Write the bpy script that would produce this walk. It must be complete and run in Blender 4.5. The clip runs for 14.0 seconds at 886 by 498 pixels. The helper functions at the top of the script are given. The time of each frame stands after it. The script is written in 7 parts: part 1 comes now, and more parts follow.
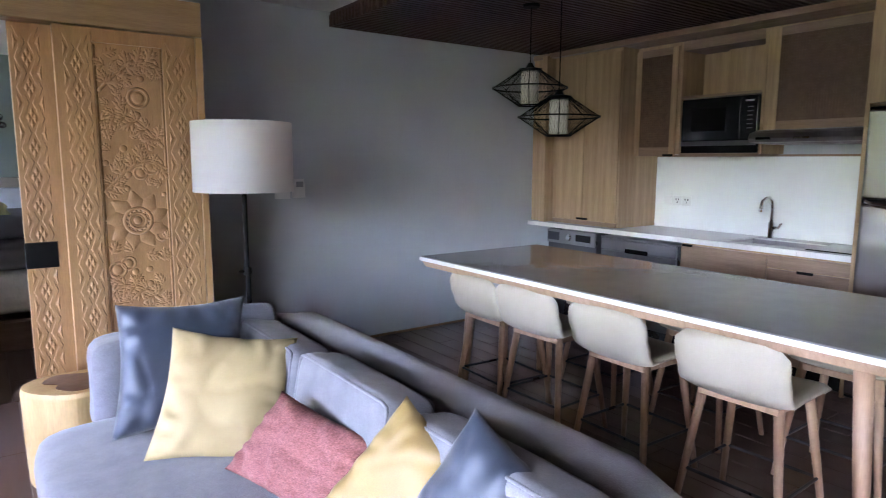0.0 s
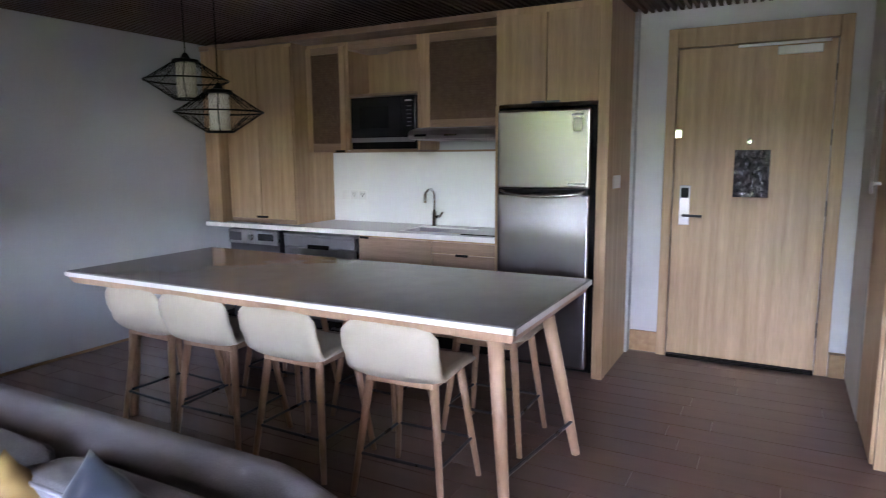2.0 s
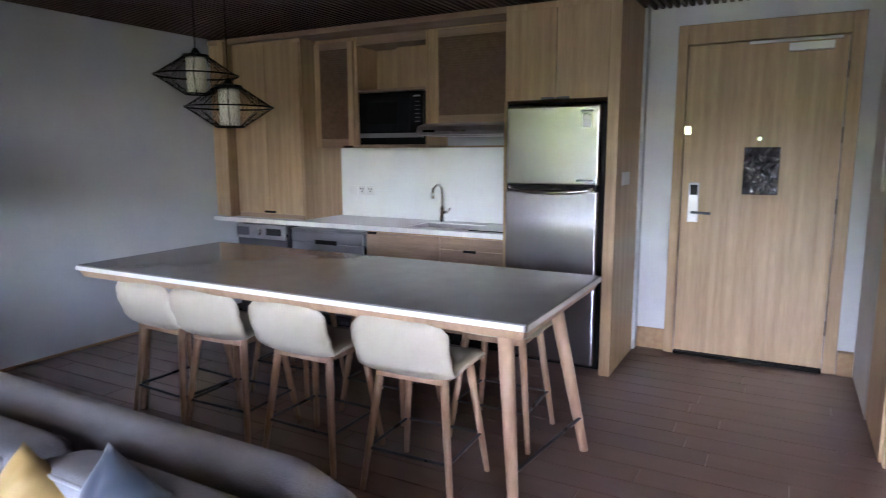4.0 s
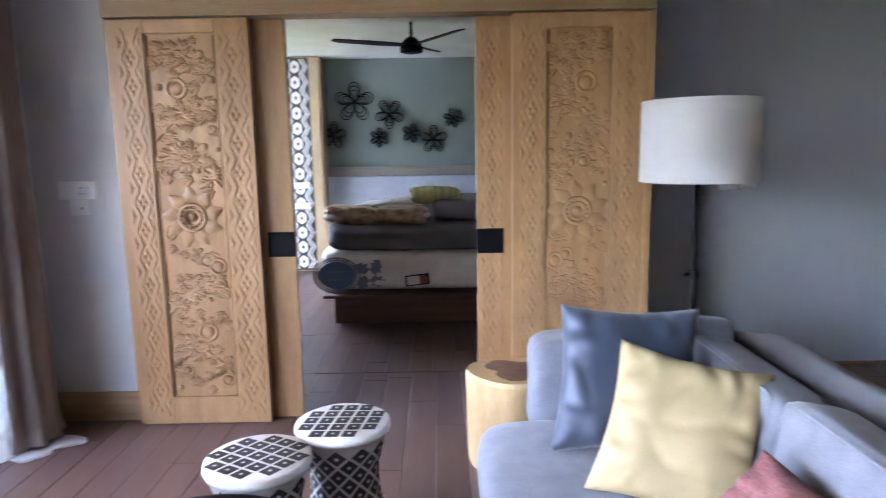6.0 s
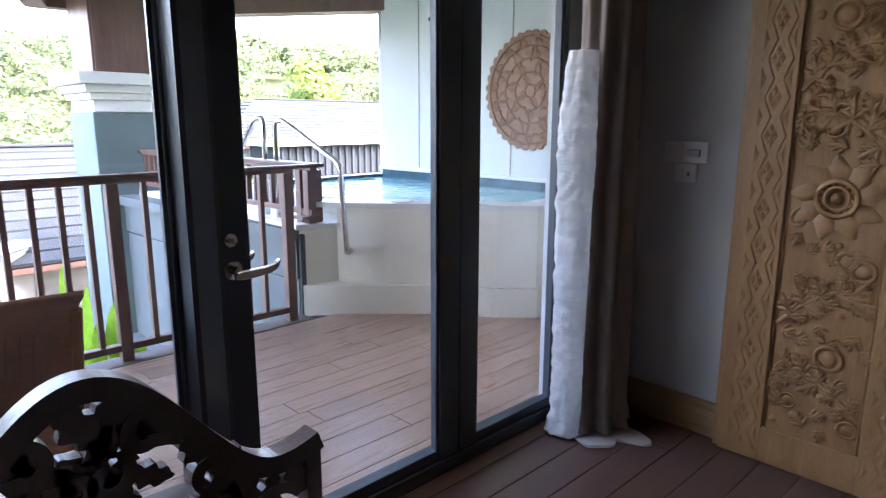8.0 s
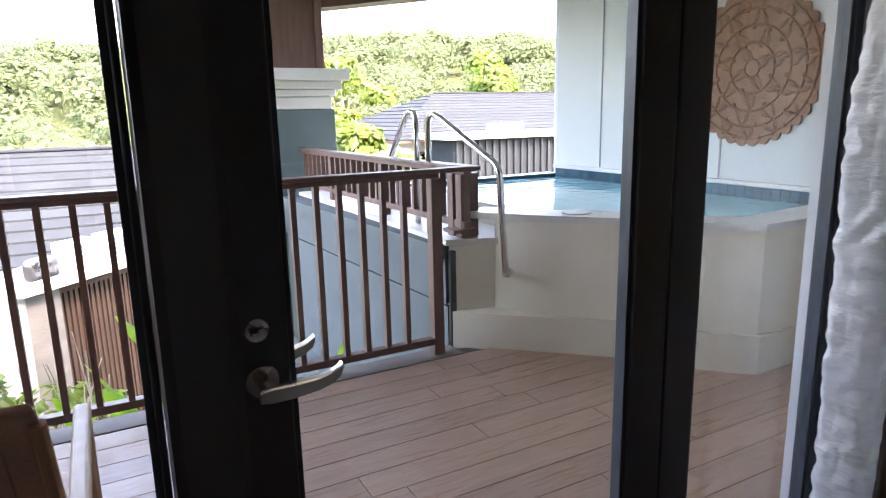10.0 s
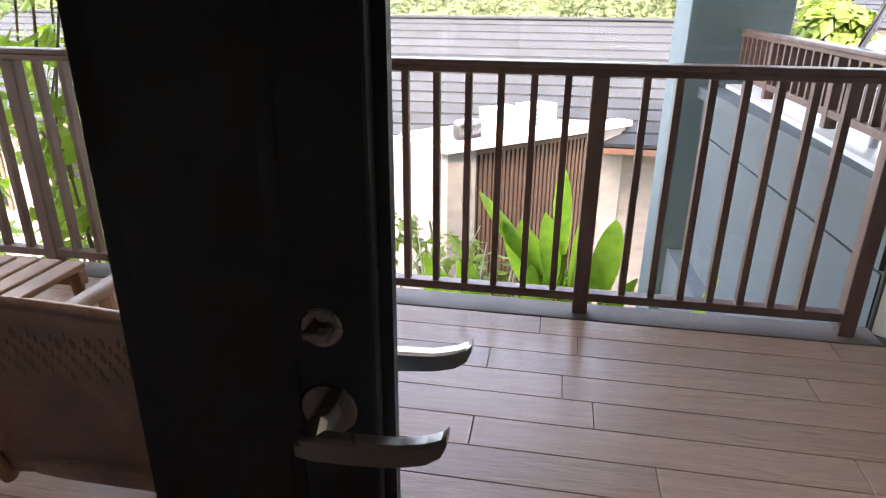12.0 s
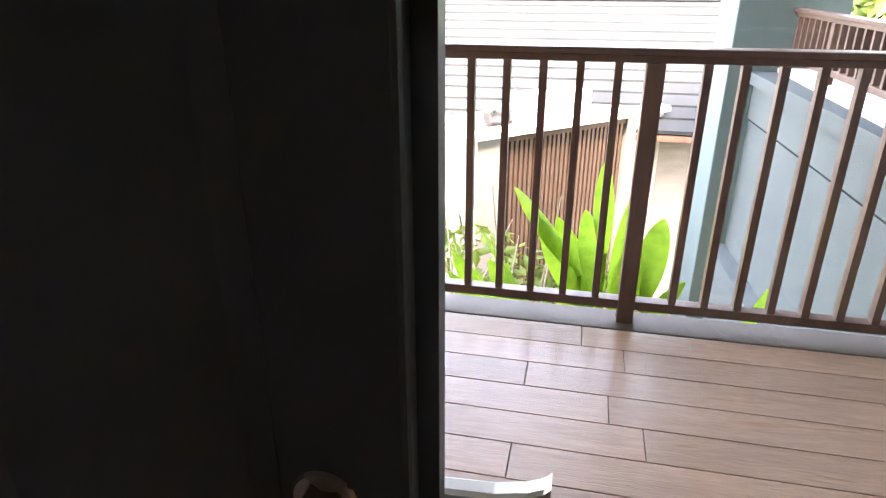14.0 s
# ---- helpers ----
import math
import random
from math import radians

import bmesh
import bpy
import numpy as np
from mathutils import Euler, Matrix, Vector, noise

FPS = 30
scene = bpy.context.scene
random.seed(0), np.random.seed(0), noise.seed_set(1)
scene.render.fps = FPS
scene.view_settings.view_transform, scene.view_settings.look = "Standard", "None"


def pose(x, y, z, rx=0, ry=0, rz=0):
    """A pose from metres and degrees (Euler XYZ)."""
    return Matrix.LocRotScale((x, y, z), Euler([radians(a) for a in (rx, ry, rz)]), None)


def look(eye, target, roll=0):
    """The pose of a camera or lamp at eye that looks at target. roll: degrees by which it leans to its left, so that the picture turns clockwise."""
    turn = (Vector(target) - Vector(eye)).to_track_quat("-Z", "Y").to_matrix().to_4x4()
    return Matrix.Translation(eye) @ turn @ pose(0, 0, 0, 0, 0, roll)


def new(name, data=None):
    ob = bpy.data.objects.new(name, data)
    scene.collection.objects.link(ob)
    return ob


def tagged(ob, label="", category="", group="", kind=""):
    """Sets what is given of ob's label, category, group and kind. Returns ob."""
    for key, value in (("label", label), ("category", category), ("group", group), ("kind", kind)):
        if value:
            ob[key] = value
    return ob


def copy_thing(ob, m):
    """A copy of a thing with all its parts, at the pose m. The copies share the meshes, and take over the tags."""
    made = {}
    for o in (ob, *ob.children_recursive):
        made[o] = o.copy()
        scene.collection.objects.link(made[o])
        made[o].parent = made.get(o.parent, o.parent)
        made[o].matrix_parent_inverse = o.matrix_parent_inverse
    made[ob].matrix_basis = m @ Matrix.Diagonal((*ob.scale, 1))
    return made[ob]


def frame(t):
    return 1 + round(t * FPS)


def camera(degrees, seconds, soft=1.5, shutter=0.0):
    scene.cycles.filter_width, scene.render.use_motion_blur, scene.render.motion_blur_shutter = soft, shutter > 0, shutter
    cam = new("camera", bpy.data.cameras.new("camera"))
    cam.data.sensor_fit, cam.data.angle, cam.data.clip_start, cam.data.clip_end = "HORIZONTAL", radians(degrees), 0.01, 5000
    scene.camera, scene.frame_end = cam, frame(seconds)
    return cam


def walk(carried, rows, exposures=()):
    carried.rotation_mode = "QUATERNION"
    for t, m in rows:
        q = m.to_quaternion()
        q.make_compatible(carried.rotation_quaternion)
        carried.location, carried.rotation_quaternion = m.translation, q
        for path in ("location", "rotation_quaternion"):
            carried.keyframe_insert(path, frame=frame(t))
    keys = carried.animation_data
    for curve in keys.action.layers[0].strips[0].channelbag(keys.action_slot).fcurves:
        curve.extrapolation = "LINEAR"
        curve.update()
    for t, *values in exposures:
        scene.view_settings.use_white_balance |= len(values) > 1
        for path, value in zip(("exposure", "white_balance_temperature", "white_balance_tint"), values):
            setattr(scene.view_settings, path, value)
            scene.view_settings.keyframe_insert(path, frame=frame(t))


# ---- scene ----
cam = camera(69.6, 14.0, soft=1.0, shutter=0.25)
PATH = [
    (0, (0.418, 0.453, 1.445), (1.574, 2.061, 1.17), 0.2),
    (0.5, (0.469, 0.442, 1.454), (1.768, 1.936, 1.171), 0.4),
    (1, (0.519, 0.419, 1.447), (1.996, 1.734, 1.147), 0.3),
    (1.5, (0.544, 0.385, 1.452), (2.169, 1.513, 1.158), -0.1),
    (2, (0.572, 0.359, 1.455), (2.32, 1.285, 1.164), -0.4),
    (2.2, (0.584, 0.344, 1.455), (2.38, 1.178, 1.176), -0.5),
    (3.2, (0.592, 0.345, 1.456), (2.43, 1.04, 1.17), -0.4),
    (4.3, (0.517, 0.417, 1.46), (2.147, 1.536, 1.156), -0.2),
    (4.5, (0.476, 0.448, 1.461), (2.002, 1.705, 1.16), -0.3),
    (5, (0.362, 0.51, 1.471), (1.467, 2.142, 1.133), -0.8),
    (5.5, (0.363, 0.689, 1.429), (0.95, 2.581, 1.149), -0.8),
    (6, (0.372, 0.906, 1.44), (0.379, 2.882, 1.133), -1.0),
    (6.5, (0.261, 1.049, 1.428), (-0.207, 2.959, 1.064), -0.7),
    (7, (0.067, 1.174, 1.455), (-0.71, 2.982, 1.094), -1.1),
    (7.5, (-0.095, 1.323, 1.43), (-1.241, 2.918, 1.054), -1.6),
    (8, (-0.242, 1.526, 1.397), (-1.647, 2.894, 1.003), 0.1),
    (8.2, (-0.311, 1.582, 1.394), (-1.75, 2.906, 0.974), -0.5),
    (10.3, (-1.042, 2.206, 1.4), (-2.777, 3.109, 0.983), -1.1),
    (10.5, (-1.123, 2.248, 1.411), (-2.855, 3.146, 0.969), -0.8),
    (11, (-1.263, 2.346, 1.401), (-3.158, 2.766, 0.921), -1.2),
    (11.5, (-1.353, 2.474, 1.36), (-3.226, 2.251, 0.697), 1.4),
    (12, (-1.442, 2.519, 1.344), (-3.272, 2.199, 0.601), 0.5),
    (12.5, (-1.564, 2.456, 1.368), (-3.416, 2.116, 0.692), 0.3),
    (13, (-1.629, 2.43, 1.339), (-3.463, 2.028, 0.652), 1.1),
    (13.5, (-1.637, 2.438, 1.32), (-3.452, 1.996, 0.607), 0.5),
    (14, (-1.667, 2.449, 1.335), (-3.461, 2.053, 0.544), 0.0),
]
EXPOSURES = [(0, 7.4, 6650, 36), (2.2, 7.25, 6800, 38), (5.0, 7.4, 6650, 36), (6.0, 7.45, 6450, 33), (6.5, 7.12, 6450, 30), (7.0, 6.9, 6600, 31), (7.5, 6.05, 6800, 33),
             (8.2, 5.3, 6900, 31), (10.3, 4.95, 8000, 31), (12.0, 4.85, 8600, 30), (13.0, 5.45, 9000, 28), (14.0, 5.7, 9200, 28)]
walk(cam, [(t, look(eye, target, roll)) for t, eye, target, roll in PATH], EXPOSURES)

# ---- light: a bright hazy sky, the sun behind the house ----
world = bpy.data.worlds.new("sky")
scene.world = world
world.use_nodes = True
wn = world.node_tree
sky = wn.nodes.new("ShaderNodeTexSky")
sky.sky_type = "NISHITA"
sky.sun_disc = False
sky.sun_elevation = radians(52)
sky.sun_rotation = radians(75)
sky.air_density, sky.dust_density, sky.ozone_density = 1.0, 4.0, 1.0
wn.links.new(sky.outputs[0], wn.nodes["Background"].inputs[0])
wn.nodes["Background"].inputs[1].default_value = 0.15
sun = new("sun", bpy.data.lights.new("sun", "SUN"))
sun.data.energy, sun.data.angle, sun.data.color = 0.5, radians(10.0), (1.0, 0.95, 0.88)
sun.matrix_world = look((12, -3.2, 16), (0, 0, 0))


def opening_fill(name, y0, y1, z0, z1, watts, down=24, turn=0, fan=80):
    """An added area lamp standing in for daylight at an opening on the terrace side."""
    a = new(name, bpy.data.lights.new(name, "AREA"))
    a.data.shape, a.data.size, a.data.size_y = "RECTANGLE", z1 - z0, y1 - y0
    a.data.energy, a.data.color = watts, (0.96, 0.98, 1.0)
    a.data.spread = radians(fan)
    a.matrix_world = pose(-2.04, (y0 + y1) / 2, (z0 + z1) / 2, 0, down - 90, turn)
    return a


# added lamps out of view, tilted, turned and fanned to shape the room light
opening_fill("window_fill_lamp", -1.50, 1.24, 0.30, 2.05, 0.11, 25, 4, 40)
opening_fill("window_side_fill_lamp", -1.50, 1.24, 0.30, 2.05, 0.12, 36, 40, 60)
opening_fill("door_fill_lamp", 1.36, 3.86, 2.12, 2.58, 0.13, 62, 0, 80)
opening_fill("bedroom_fill_lamp", 7.40, 8.30, 0.30, 2.0, 0.003, 30, 0, 80)


# ---- helpers ----
def mat(name, color, rough=0.5, metal=0.0, color2=None, scale=6.0, stretch=(1, 1, 1), bump=0.0, bump_scale=60.0,
        fine=0.0, vary=0.0, spec=0.5, coat=0.0, rough_vary=0.1, sheen=0.0, island=False):
    """A surface with coarse and fine variation in object space."""
    m = bpy.data.materials.new(name)
    m.use_nodes = True
    n, l = m.node_tree.nodes, m.node_tree.links
    b = n["Principled BSDF"]
    b.inputs["Metallic"].default_value = metal
    b.inputs["Specular IOR Level"].default_value = spec
    b.inputs["Coat Weight"].default_value = coat
    b.inputs["Sheen Weight"].default_value = sheen
    tc, mp = n.new("ShaderNodeTexCoord"), n.new("ShaderNodeMapping")
    mp.inputs["Scale"].default_value = stretch
    l.new(tc.outputs["Object"], mp.inputs[0])
    coord = mp.outputs[0]
    if vary or island:
        info = n.new("ShaderNodeNewGeometry") if island else n.new("ShaderNodeObjectInfo")
        rnd = info.outputs["Random Per Island"] if island else info.outputs["Random"]
        add = n.new("ShaderNodeVectorMath")
        add.operation = "MULTIPLY_ADD"
        cmb = n.new("ShaderNodeCombineXYZ")
        for i in range(3):
            l.new(rnd, cmb.inputs[i])
        l.new(cmb.outputs[0], add.inputs[0])
        add.inputs[1].default_value = (37, 53, 71)
        l.new(coord, add.inputs[2])
        coord = add.outputs[0]
    tex = n.new("ShaderNodeTexNoise")
    tex.inputs["Scale"].default_value, tex.inputs["Detail"].default_value = scale, 5.0
    l.new(coord, tex.inputs["Vector"])
    ramp = n.new("ShaderNodeMapRange")
    ramp.inputs["From Min"].default_value, ramp.inputs["From Max"].default_value = 0.3, 0.7
    l.new(tex.outputs["Fac"], ramp.inputs["Value"])
    mix = n.new("ShaderNodeMix")
    mix.data_type = "RGBA"
    c2 = color2 or tuple(c * 0.82 for c in color)
    mix.inputs["A"].default_value, mix.inputs["B"].default_value = (*color, 1), (*c2, 1)
    l.new(ramp.outputs[0], mix.inputs["Factor"])
    out = mix.outputs["Result"]
    grain = n.new("ShaderNodeTexNoise")
    grain.inputs["Scale"].default_value, grain.inputs["Detail"].default_value = bump_scale, 4.0
    l.new(coord, grain.inputs["Vector"])
    if fine:
        hsv = n.new("ShaderNodeHueSaturation")
        mr = n.new("ShaderNodeMapRange")
        mr.inputs["From Min"].default_value, mr.inputs["From Max"].default_value = 0.25, 0.75
        mr.inputs["To Min"].default_value, mr.inputs["To Max"].default_value = 1 - fine, 1 + fine
        l.new(grain.outputs["Fac"], mr.inputs["Value"])
        l.new(mr.outputs[0], hsv.inputs["Value"])
        l.new(out, hsv.inputs["Color"])
        out = hsv.outputs[0]
    if vary:
        hv = n.new("ShaderNodeHueSaturation")
        mv = n.new("ShaderNodeMapRange")
        mv.inputs["To Min"].default_value, mv.inputs["To Max"].default_value = 1 - vary, 1 + vary
        l.new(rnd, mv.inputs["Value"])
        l.new(mv.outputs[0], hv.inputs["Value"])
        l.new(out, hv.inputs["Color"])
        out = hv.outputs[0]
    l.new(out, b.inputs["Base Color"])
    rr = n.new("ShaderNodeMapRange")
    rr.inputs["To Min"].default_value, rr.inputs["To Max"].default_value = max(0.02, rough - rough_vary), min(1, rough + rough_vary)
    l.new(tex.outputs["Fac"], rr.inputs["Value"])
    l.new(rr.outputs[0], b.inputs["Roughness"])
    if bump:
        bp = n.new("ShaderNodeBump")
        bp.inputs["Strength"].default_value, bp.inputs["Distance"].default_value = bump, 0.01
        l.new(grain.outputs["Fac"], bp.inputs["Height"])
        l.new(bp.outputs[0], b.inputs["Normal"])
    return m


def glass(name, color=(1, 1, 1), rough=0.0):
    """Clear sheet glass: see-through with a real gloss that grows at grazing angles."""
    m = bpy.data.materials.new(name)
    m.use_nodes = True
    n, l = m.node_tree.nodes, m.node_tree.links
    n.clear()
    t, g, mx, f, pw, ad, o = (n.new("ShaderNode" + k) for k in ("BsdfTransparent", "BsdfGlossy", "MixShader", "LayerWeight", "Math", "Math", "OutputMaterial"))
    t.inputs[0].default_value = (*color, 1)
    g.inputs["Roughness"].default_value = rough
    f.inputs["Blend"].default_value = 0.5
    pw.operation, ad.operation = "POWER", "MULTIPLY_ADD"
    pw.inputs[1].default_value = 4.0
    ad.inputs[1].default_value, ad.inputs[2].default_value = 0.6, 0.02
    l.new(f.outputs["Facing"], pw.inputs[0])
    l.new(pw.outputs[0], ad.inputs[0])
    l.new(ad.outputs[0], mx.inputs[0])
    l.new(t.outputs[0], mx.inputs[1])
    l.new(g.outputs[0], mx.inputs[2])
    l.new(mx.outputs[0], o.inputs[0])
    return m


def part(name, bm, material, parent=None, label="", smooth=False, at=None):
    """One mesh object from a bmesh, under a thing or a part."""
    me = bpy.data.meshes.new(name)
    bmesh.ops.recalc_face_normals(bm, faces=bm.faces)
    bm.to_mesh(me)
    bm.free()
    if smooth:
        me.shade_smooth()
    me.materials.append(material)
    ob = new(name, me)
    if parent:
        ob.parent = parent
    if at is not None:
        ob.matrix_basis = at
    if label:
        ob["label"] = label
    return ob


def thing(name, label, category, at=None, group="", kind=""):
    """An Empty that carries the parts of one thing."""
    ob = new(name)
    ob.empty_display_size = 0.1
    if at is not None:
        ob.matrix_basis = at
    return tagged(ob, label, category, group, kind)


def sheet(name, data, material, parent=None):
    """Another object on a shared mesh."""
    ob = new(name, data)
    if parent:
        ob.parent = parent
    return ob


def box(bm, x0, x1, y0, y1, z0, z1, bevel=0.0, seg=2, m=None):
    """A block, with rounded edges where bevel is given."""
    b = bm if not bevel else bmesh.new()
    vs = [b.verts.new((x, y, z)) for x in (x0, x1) for y in (y0, y1) for z in (z0, z1)]
    for f in ((0, 1, 3, 2), (4, 6, 7, 5), (0, 4, 5, 1), (2, 3, 7, 6), (0, 2, 6, 4), (1, 5, 7, 3)):
        b.faces.new([vs[i] for i in f])
    if bevel:
        bmesh.ops.bevel(b, geom=b.edges[:], offset=bevel, segments=seg, affect="EDGES", profile=0.5)
        if m is not None:
            bmesh.ops.transform(b, matrix=m, verts=b.verts)
        me = bpy.data.meshes.new("tmp")
        b.to_mesh(me)
        b.free()
        bm.from_mesh(me)
        bpy.data.meshes.remove(me)
    elif m is not None:
        bmesh.ops.transform(bm, matrix=m, verts=vs)
    return bm


def bx(*a, **k):
    return box(bmesh.new(), *a, **k)


def tube(bm, pts, r, seg=10, cap=True):
    """A round bar along points; r a number or one radius a point."""
    pts = [Vector(p) for p in pts]
    rs = r if isinstance(r, (list, tuple)) else [r] * len(pts)
    rings = []
    up = None
    for i, p in enumerate(pts):
        d = (pts[min(i + 1, len(pts) - 1)] - pts[max(i - 1, 0)]).normalized()
        if up is None:
            up = d.orthogonal().normalized()
        up = (up - d * up.dot(d)).normalized()
        side = d.cross(up)
        rings.append([bm.verts.new(p + (up * math.cos(a) + side * math.sin(a)) * rs[i]) for a in (2 * math.pi * k / seg for k in range(seg))])
    for a, b in zip(rings, rings[1:]):
        for k in range(seg):
            bm.faces.new((a[k], a[(k + 1) % seg], b[(k + 1) % seg], b[k]))
    if cap:
        bm.faces.new(rings[0])
        bm.faces.new(rings[-1][::-1])
    return bm


def lathe(bm, prof, seg=32, cx=0.0, cy=0.0, cap=True):
    """A turned shape from (radius, height) pairs."""
    rings = [[bm.verts.new((cx + r * math.cos(a), cy + r * math.sin(a), z)) for a in (2 * math.pi * k / seg for k in range(seg))] for r, z in prof]
    for a, b in zip(rings, rings[1:]):
        for k in range(seg):
            bm.faces.new((a[k], a[(k + 1) % seg], b[(k + 1) % seg], b[k]))
    if cap:
        bm.faces.new(rings[0][::-1])
        bm.faces.new(rings[-1])
    return bm


def prism(bm, pts, z0, z1):
    """A flat outline (x, y) raised from z0 to z1."""
    lo = [bm.verts.new((x, y, z0)) for x, y in pts]
    hi = [bm.verts.new((x, y, z1)) for x, y in pts]
    bm.faces.new(lo[::-1])
    bm.faces.new(hi)
    for i in range(len(pts)):
        j = (i + 1) % len(pts)
        bm.faces.new((lo[i], lo[j], hi[j], hi[i]))
    return bm


def turned(bm, m):
    bmesh.ops.transform(bm, matrix=m, verts=bm.verts)
    return bm


def soft_block(sx, sy, sz, puff=0.5, cuts=10, wrinkle=0.0, seed=0):
    """An upholstered block: a box rounded like a superellipsoid, with shallow wrinkles."""
    bm = bmesh.new()
    bmesh.ops.create_cube(bm, size=2)
    bmesh.ops.subdivide_edges(bm, edges=bm.edges[:], cuts=cuts, use_grid_fill=True)
    e = 2 + 8 * (1 - puff)
    for v in bm.verts:
        c = v.co
        n = (abs(c.x) ** e + abs(c.y) ** e + abs(c.z) ** e) ** (1 / e)
        c = c / n
        w = 1 + wrinkle * noise.noise(Vector((c.x * 2.3 + seed, c.y * 2.3, c.z * 2.3 + seed * 1.7)))
        v.co = Vector((c.x * sx / 2, c.y * sy / 2, c.z * sz / 2)) * w
    return bm


# ---- materials ----
M_WALL = mat("gray_plaster", (0.48, 0.505, 0.53), 0.7, color2=(0.44, 0.465, 0.49), scale=1.5, bump=0.08, bump_scale=120, fine=0.03)
M_LIGHTWALL = mat("pale_plaster", (0.62, 0.63, 0.64), 0.7, scale=1.5, bump=0.06, bump_scale=120, fine=0.03)
M_GREENWALL = mat("sage_plaster", (0.225, 0.275, 0.245), 0.7, scale=1.5, bump=0.06, bump_scale=120, fine=0.03)
M_TIMBERCEIL = mat("timber_ceiling", (0.10, 0.06, 0.038), 0.5, color2=(0.075, 0.044, 0.028), scale=3, stretch=(9, 0.6, 9), bump=0.06, bump_scale=30, fine=0.15)
M_CEIL = mat("white_ceiling", (0.75, 0.75, 0.73), 0.8, scale=2, bump=0.04)
M_OAK = mat("oak_veneer", (0.47, 0.31, 0.175), 0.42, color2=(0.34, 0.205, 0.11), scale=3.4, stretch=(7, 7, 0.3), bump=0.06, bump_scale=30, fine=0.16)
M_OAKH = mat("oak_horizontal", (0.31, 0.20, 0.135), 0.42, color2=(0.235, 0.145, 0.095), scale=3.0, stretch=(9, 0.55, 9), bump=0.06, bump_scale=30, fine=0.14)
M_OAKX = mat("oak_crosswise", (0.40, 0.245, 0.125), 0.45, color2=(0.30, 0.175, 0.085), scale=3.0, stretch=(0.55, 9, 9), bump=0.06, bump_scale=30, fine=0.14)
M_CARVED = mat("carved_teak", (0.43, 0.235, 0.10), 0.37, color2=(0.34, 0.175, 0.07), scale=3.0, stretch=(7, 7, 0.8), bump=0.1, bump_scale=36, fine=0.14)
M_LEG = mat("light_beech", (0.46, 0.29, 0.19), 0.4, color2=(0.37, 0.225, 0.14), scale=4.0, stretch=(8, 8, 0.6), bump=0.05, bump_scale=30, fine=0.12)
M_FLOOR = mat("dark_wood_plank", (0.140, 0.081, 0.064), 0.34, spec=0.6, color2=(0.124, 0.071, 0.056), scale=4.0, stretch=(5, 0.4, 5), bump=0.03, bump_scale=30, fine=0.06, vary=0.10, rough_vary=0.03)
M_DECK = mat("deck_plank", (0.46, 0.288, 0.208), 0.30, spec=0.4, color2=(0.36, 0.22, 0.158), scale=4.0, stretch=(9, 0.7, 9), bump=0.14, bump_scale=22, fine=0.2, vary=0.12)
M_GROUT = mat("pale_grout", (0.34, 0.29, 0.26), 0.8)
M_JOINT = mat("dark_joint", (0.05, 0.035, 0.03), 0.8)
M_STONE = mat("white_quartz", (0.80, 0.79, 0.78), 0.22, color2=(0.76, 0.75, 0.74), scale=8, bump_scale=200, fine=0.03, rough_vary=0.04)
M_TABLE = mat("gray_quartz", (0.25, 0.238, 0.238), 0.12, color2=(0.225, 0.215, 0.215), scale=8, bump_scale=220, fine=0.05, rough_vary=0.03)
M_SPLASH = mat("white_backsplash", (0.82, 0.83, 0.82), 0.25, color2=(0.8, 0.81, 0.8), scale=2, rough_vary=0.03)
# lifted above black towards blue: veiling lens haze is put into this colour
M_BLACKFRAME = mat("black_aluminium", (0.040, 0.053, 0.068), 0.42, color2=(0.047, 0.061, 0.077), scale=4, bump=0.02, bump_scale=200)
M_BLACK = mat("black_satin", (0.004, 0.004, 0.004), 0.55, spec=0.12, scale=5)
M_STEEL = mat("brushed_steel", (0.45, 0.43, 0.445), 0.34, 1.0, color2=(0.42, 0.40, 0.415), scale=5, stretch=(60, 60, 1), bump_scale=5, rough_vary=0.015)
M_FRIDGE = mat("polished_brushed_steel", (0.40, 0.38, 0.395), 0.25, 1.0, color2=(0.38, 0.36, 0.375), scale=5, stretch=(20, 20, 1), bump=0.0, bump_scale=5, fine=0.0, rough_vary=0.0)
M_CHROME = mat("chrome", (0.75, 0.75, 0.76), 0.08, 1.0, scale=4, rough_vary=0.03)
M_DKSTEEL = mat("dark_steel", (0.10, 0.105, 0.12), 0.3, 0.8, scale=5)
M_SOFA = mat("gray_woven_fabric", (0.195, 0.196, 0.218), 0.9, color2=(0.15, 0.151, 0.17), scale=14, bump=0.14, bump_scale=330, fine=0.28, sheen=0.3)
# darker copy of the sofa fabric: the back shell's shade is in the colour
M_SOFASHADED = mat("shaded_sofa_fabric", (0.17, 0.162, 0.175), 0.8, color2=(0.125, 0.12, 0.132), scale=9, bump=0.2, bump_scale=300, fine=0.28, sheen=0.4)
M_BLUE = mat("blue_satin_fabric", (0.042, 0.054, 0.084), 0.46, color2=(0.028, 0.038, 0.060), scale=6, bump=0.05, bump_scale=300, fine=0.06, sheen=0.3)
M_YELLOW = mat("yellow_fabric", (0.47, 0.355, 0.175), 0.7, color2=(0.39, 0.285, 0.135), scale=6, bump=0.07, bump_scale=420, fine=0.08)
M_OCHRE = mat("ochre_satin", (0.36, 0.235, 0.085), 0.5, color2=(0.28, 0.175, 0.06), scale=6, bump=0.06, bump_scale=380, fine=0.08)
M_NAVY = mat("navy_satin", (0.032, 0.043, 0.068), 0.45, color2=(0.021, 0.03, 0.048), scale=6, bump=0.06, bump_scale=300, fine=0.08, sheen=0.2)
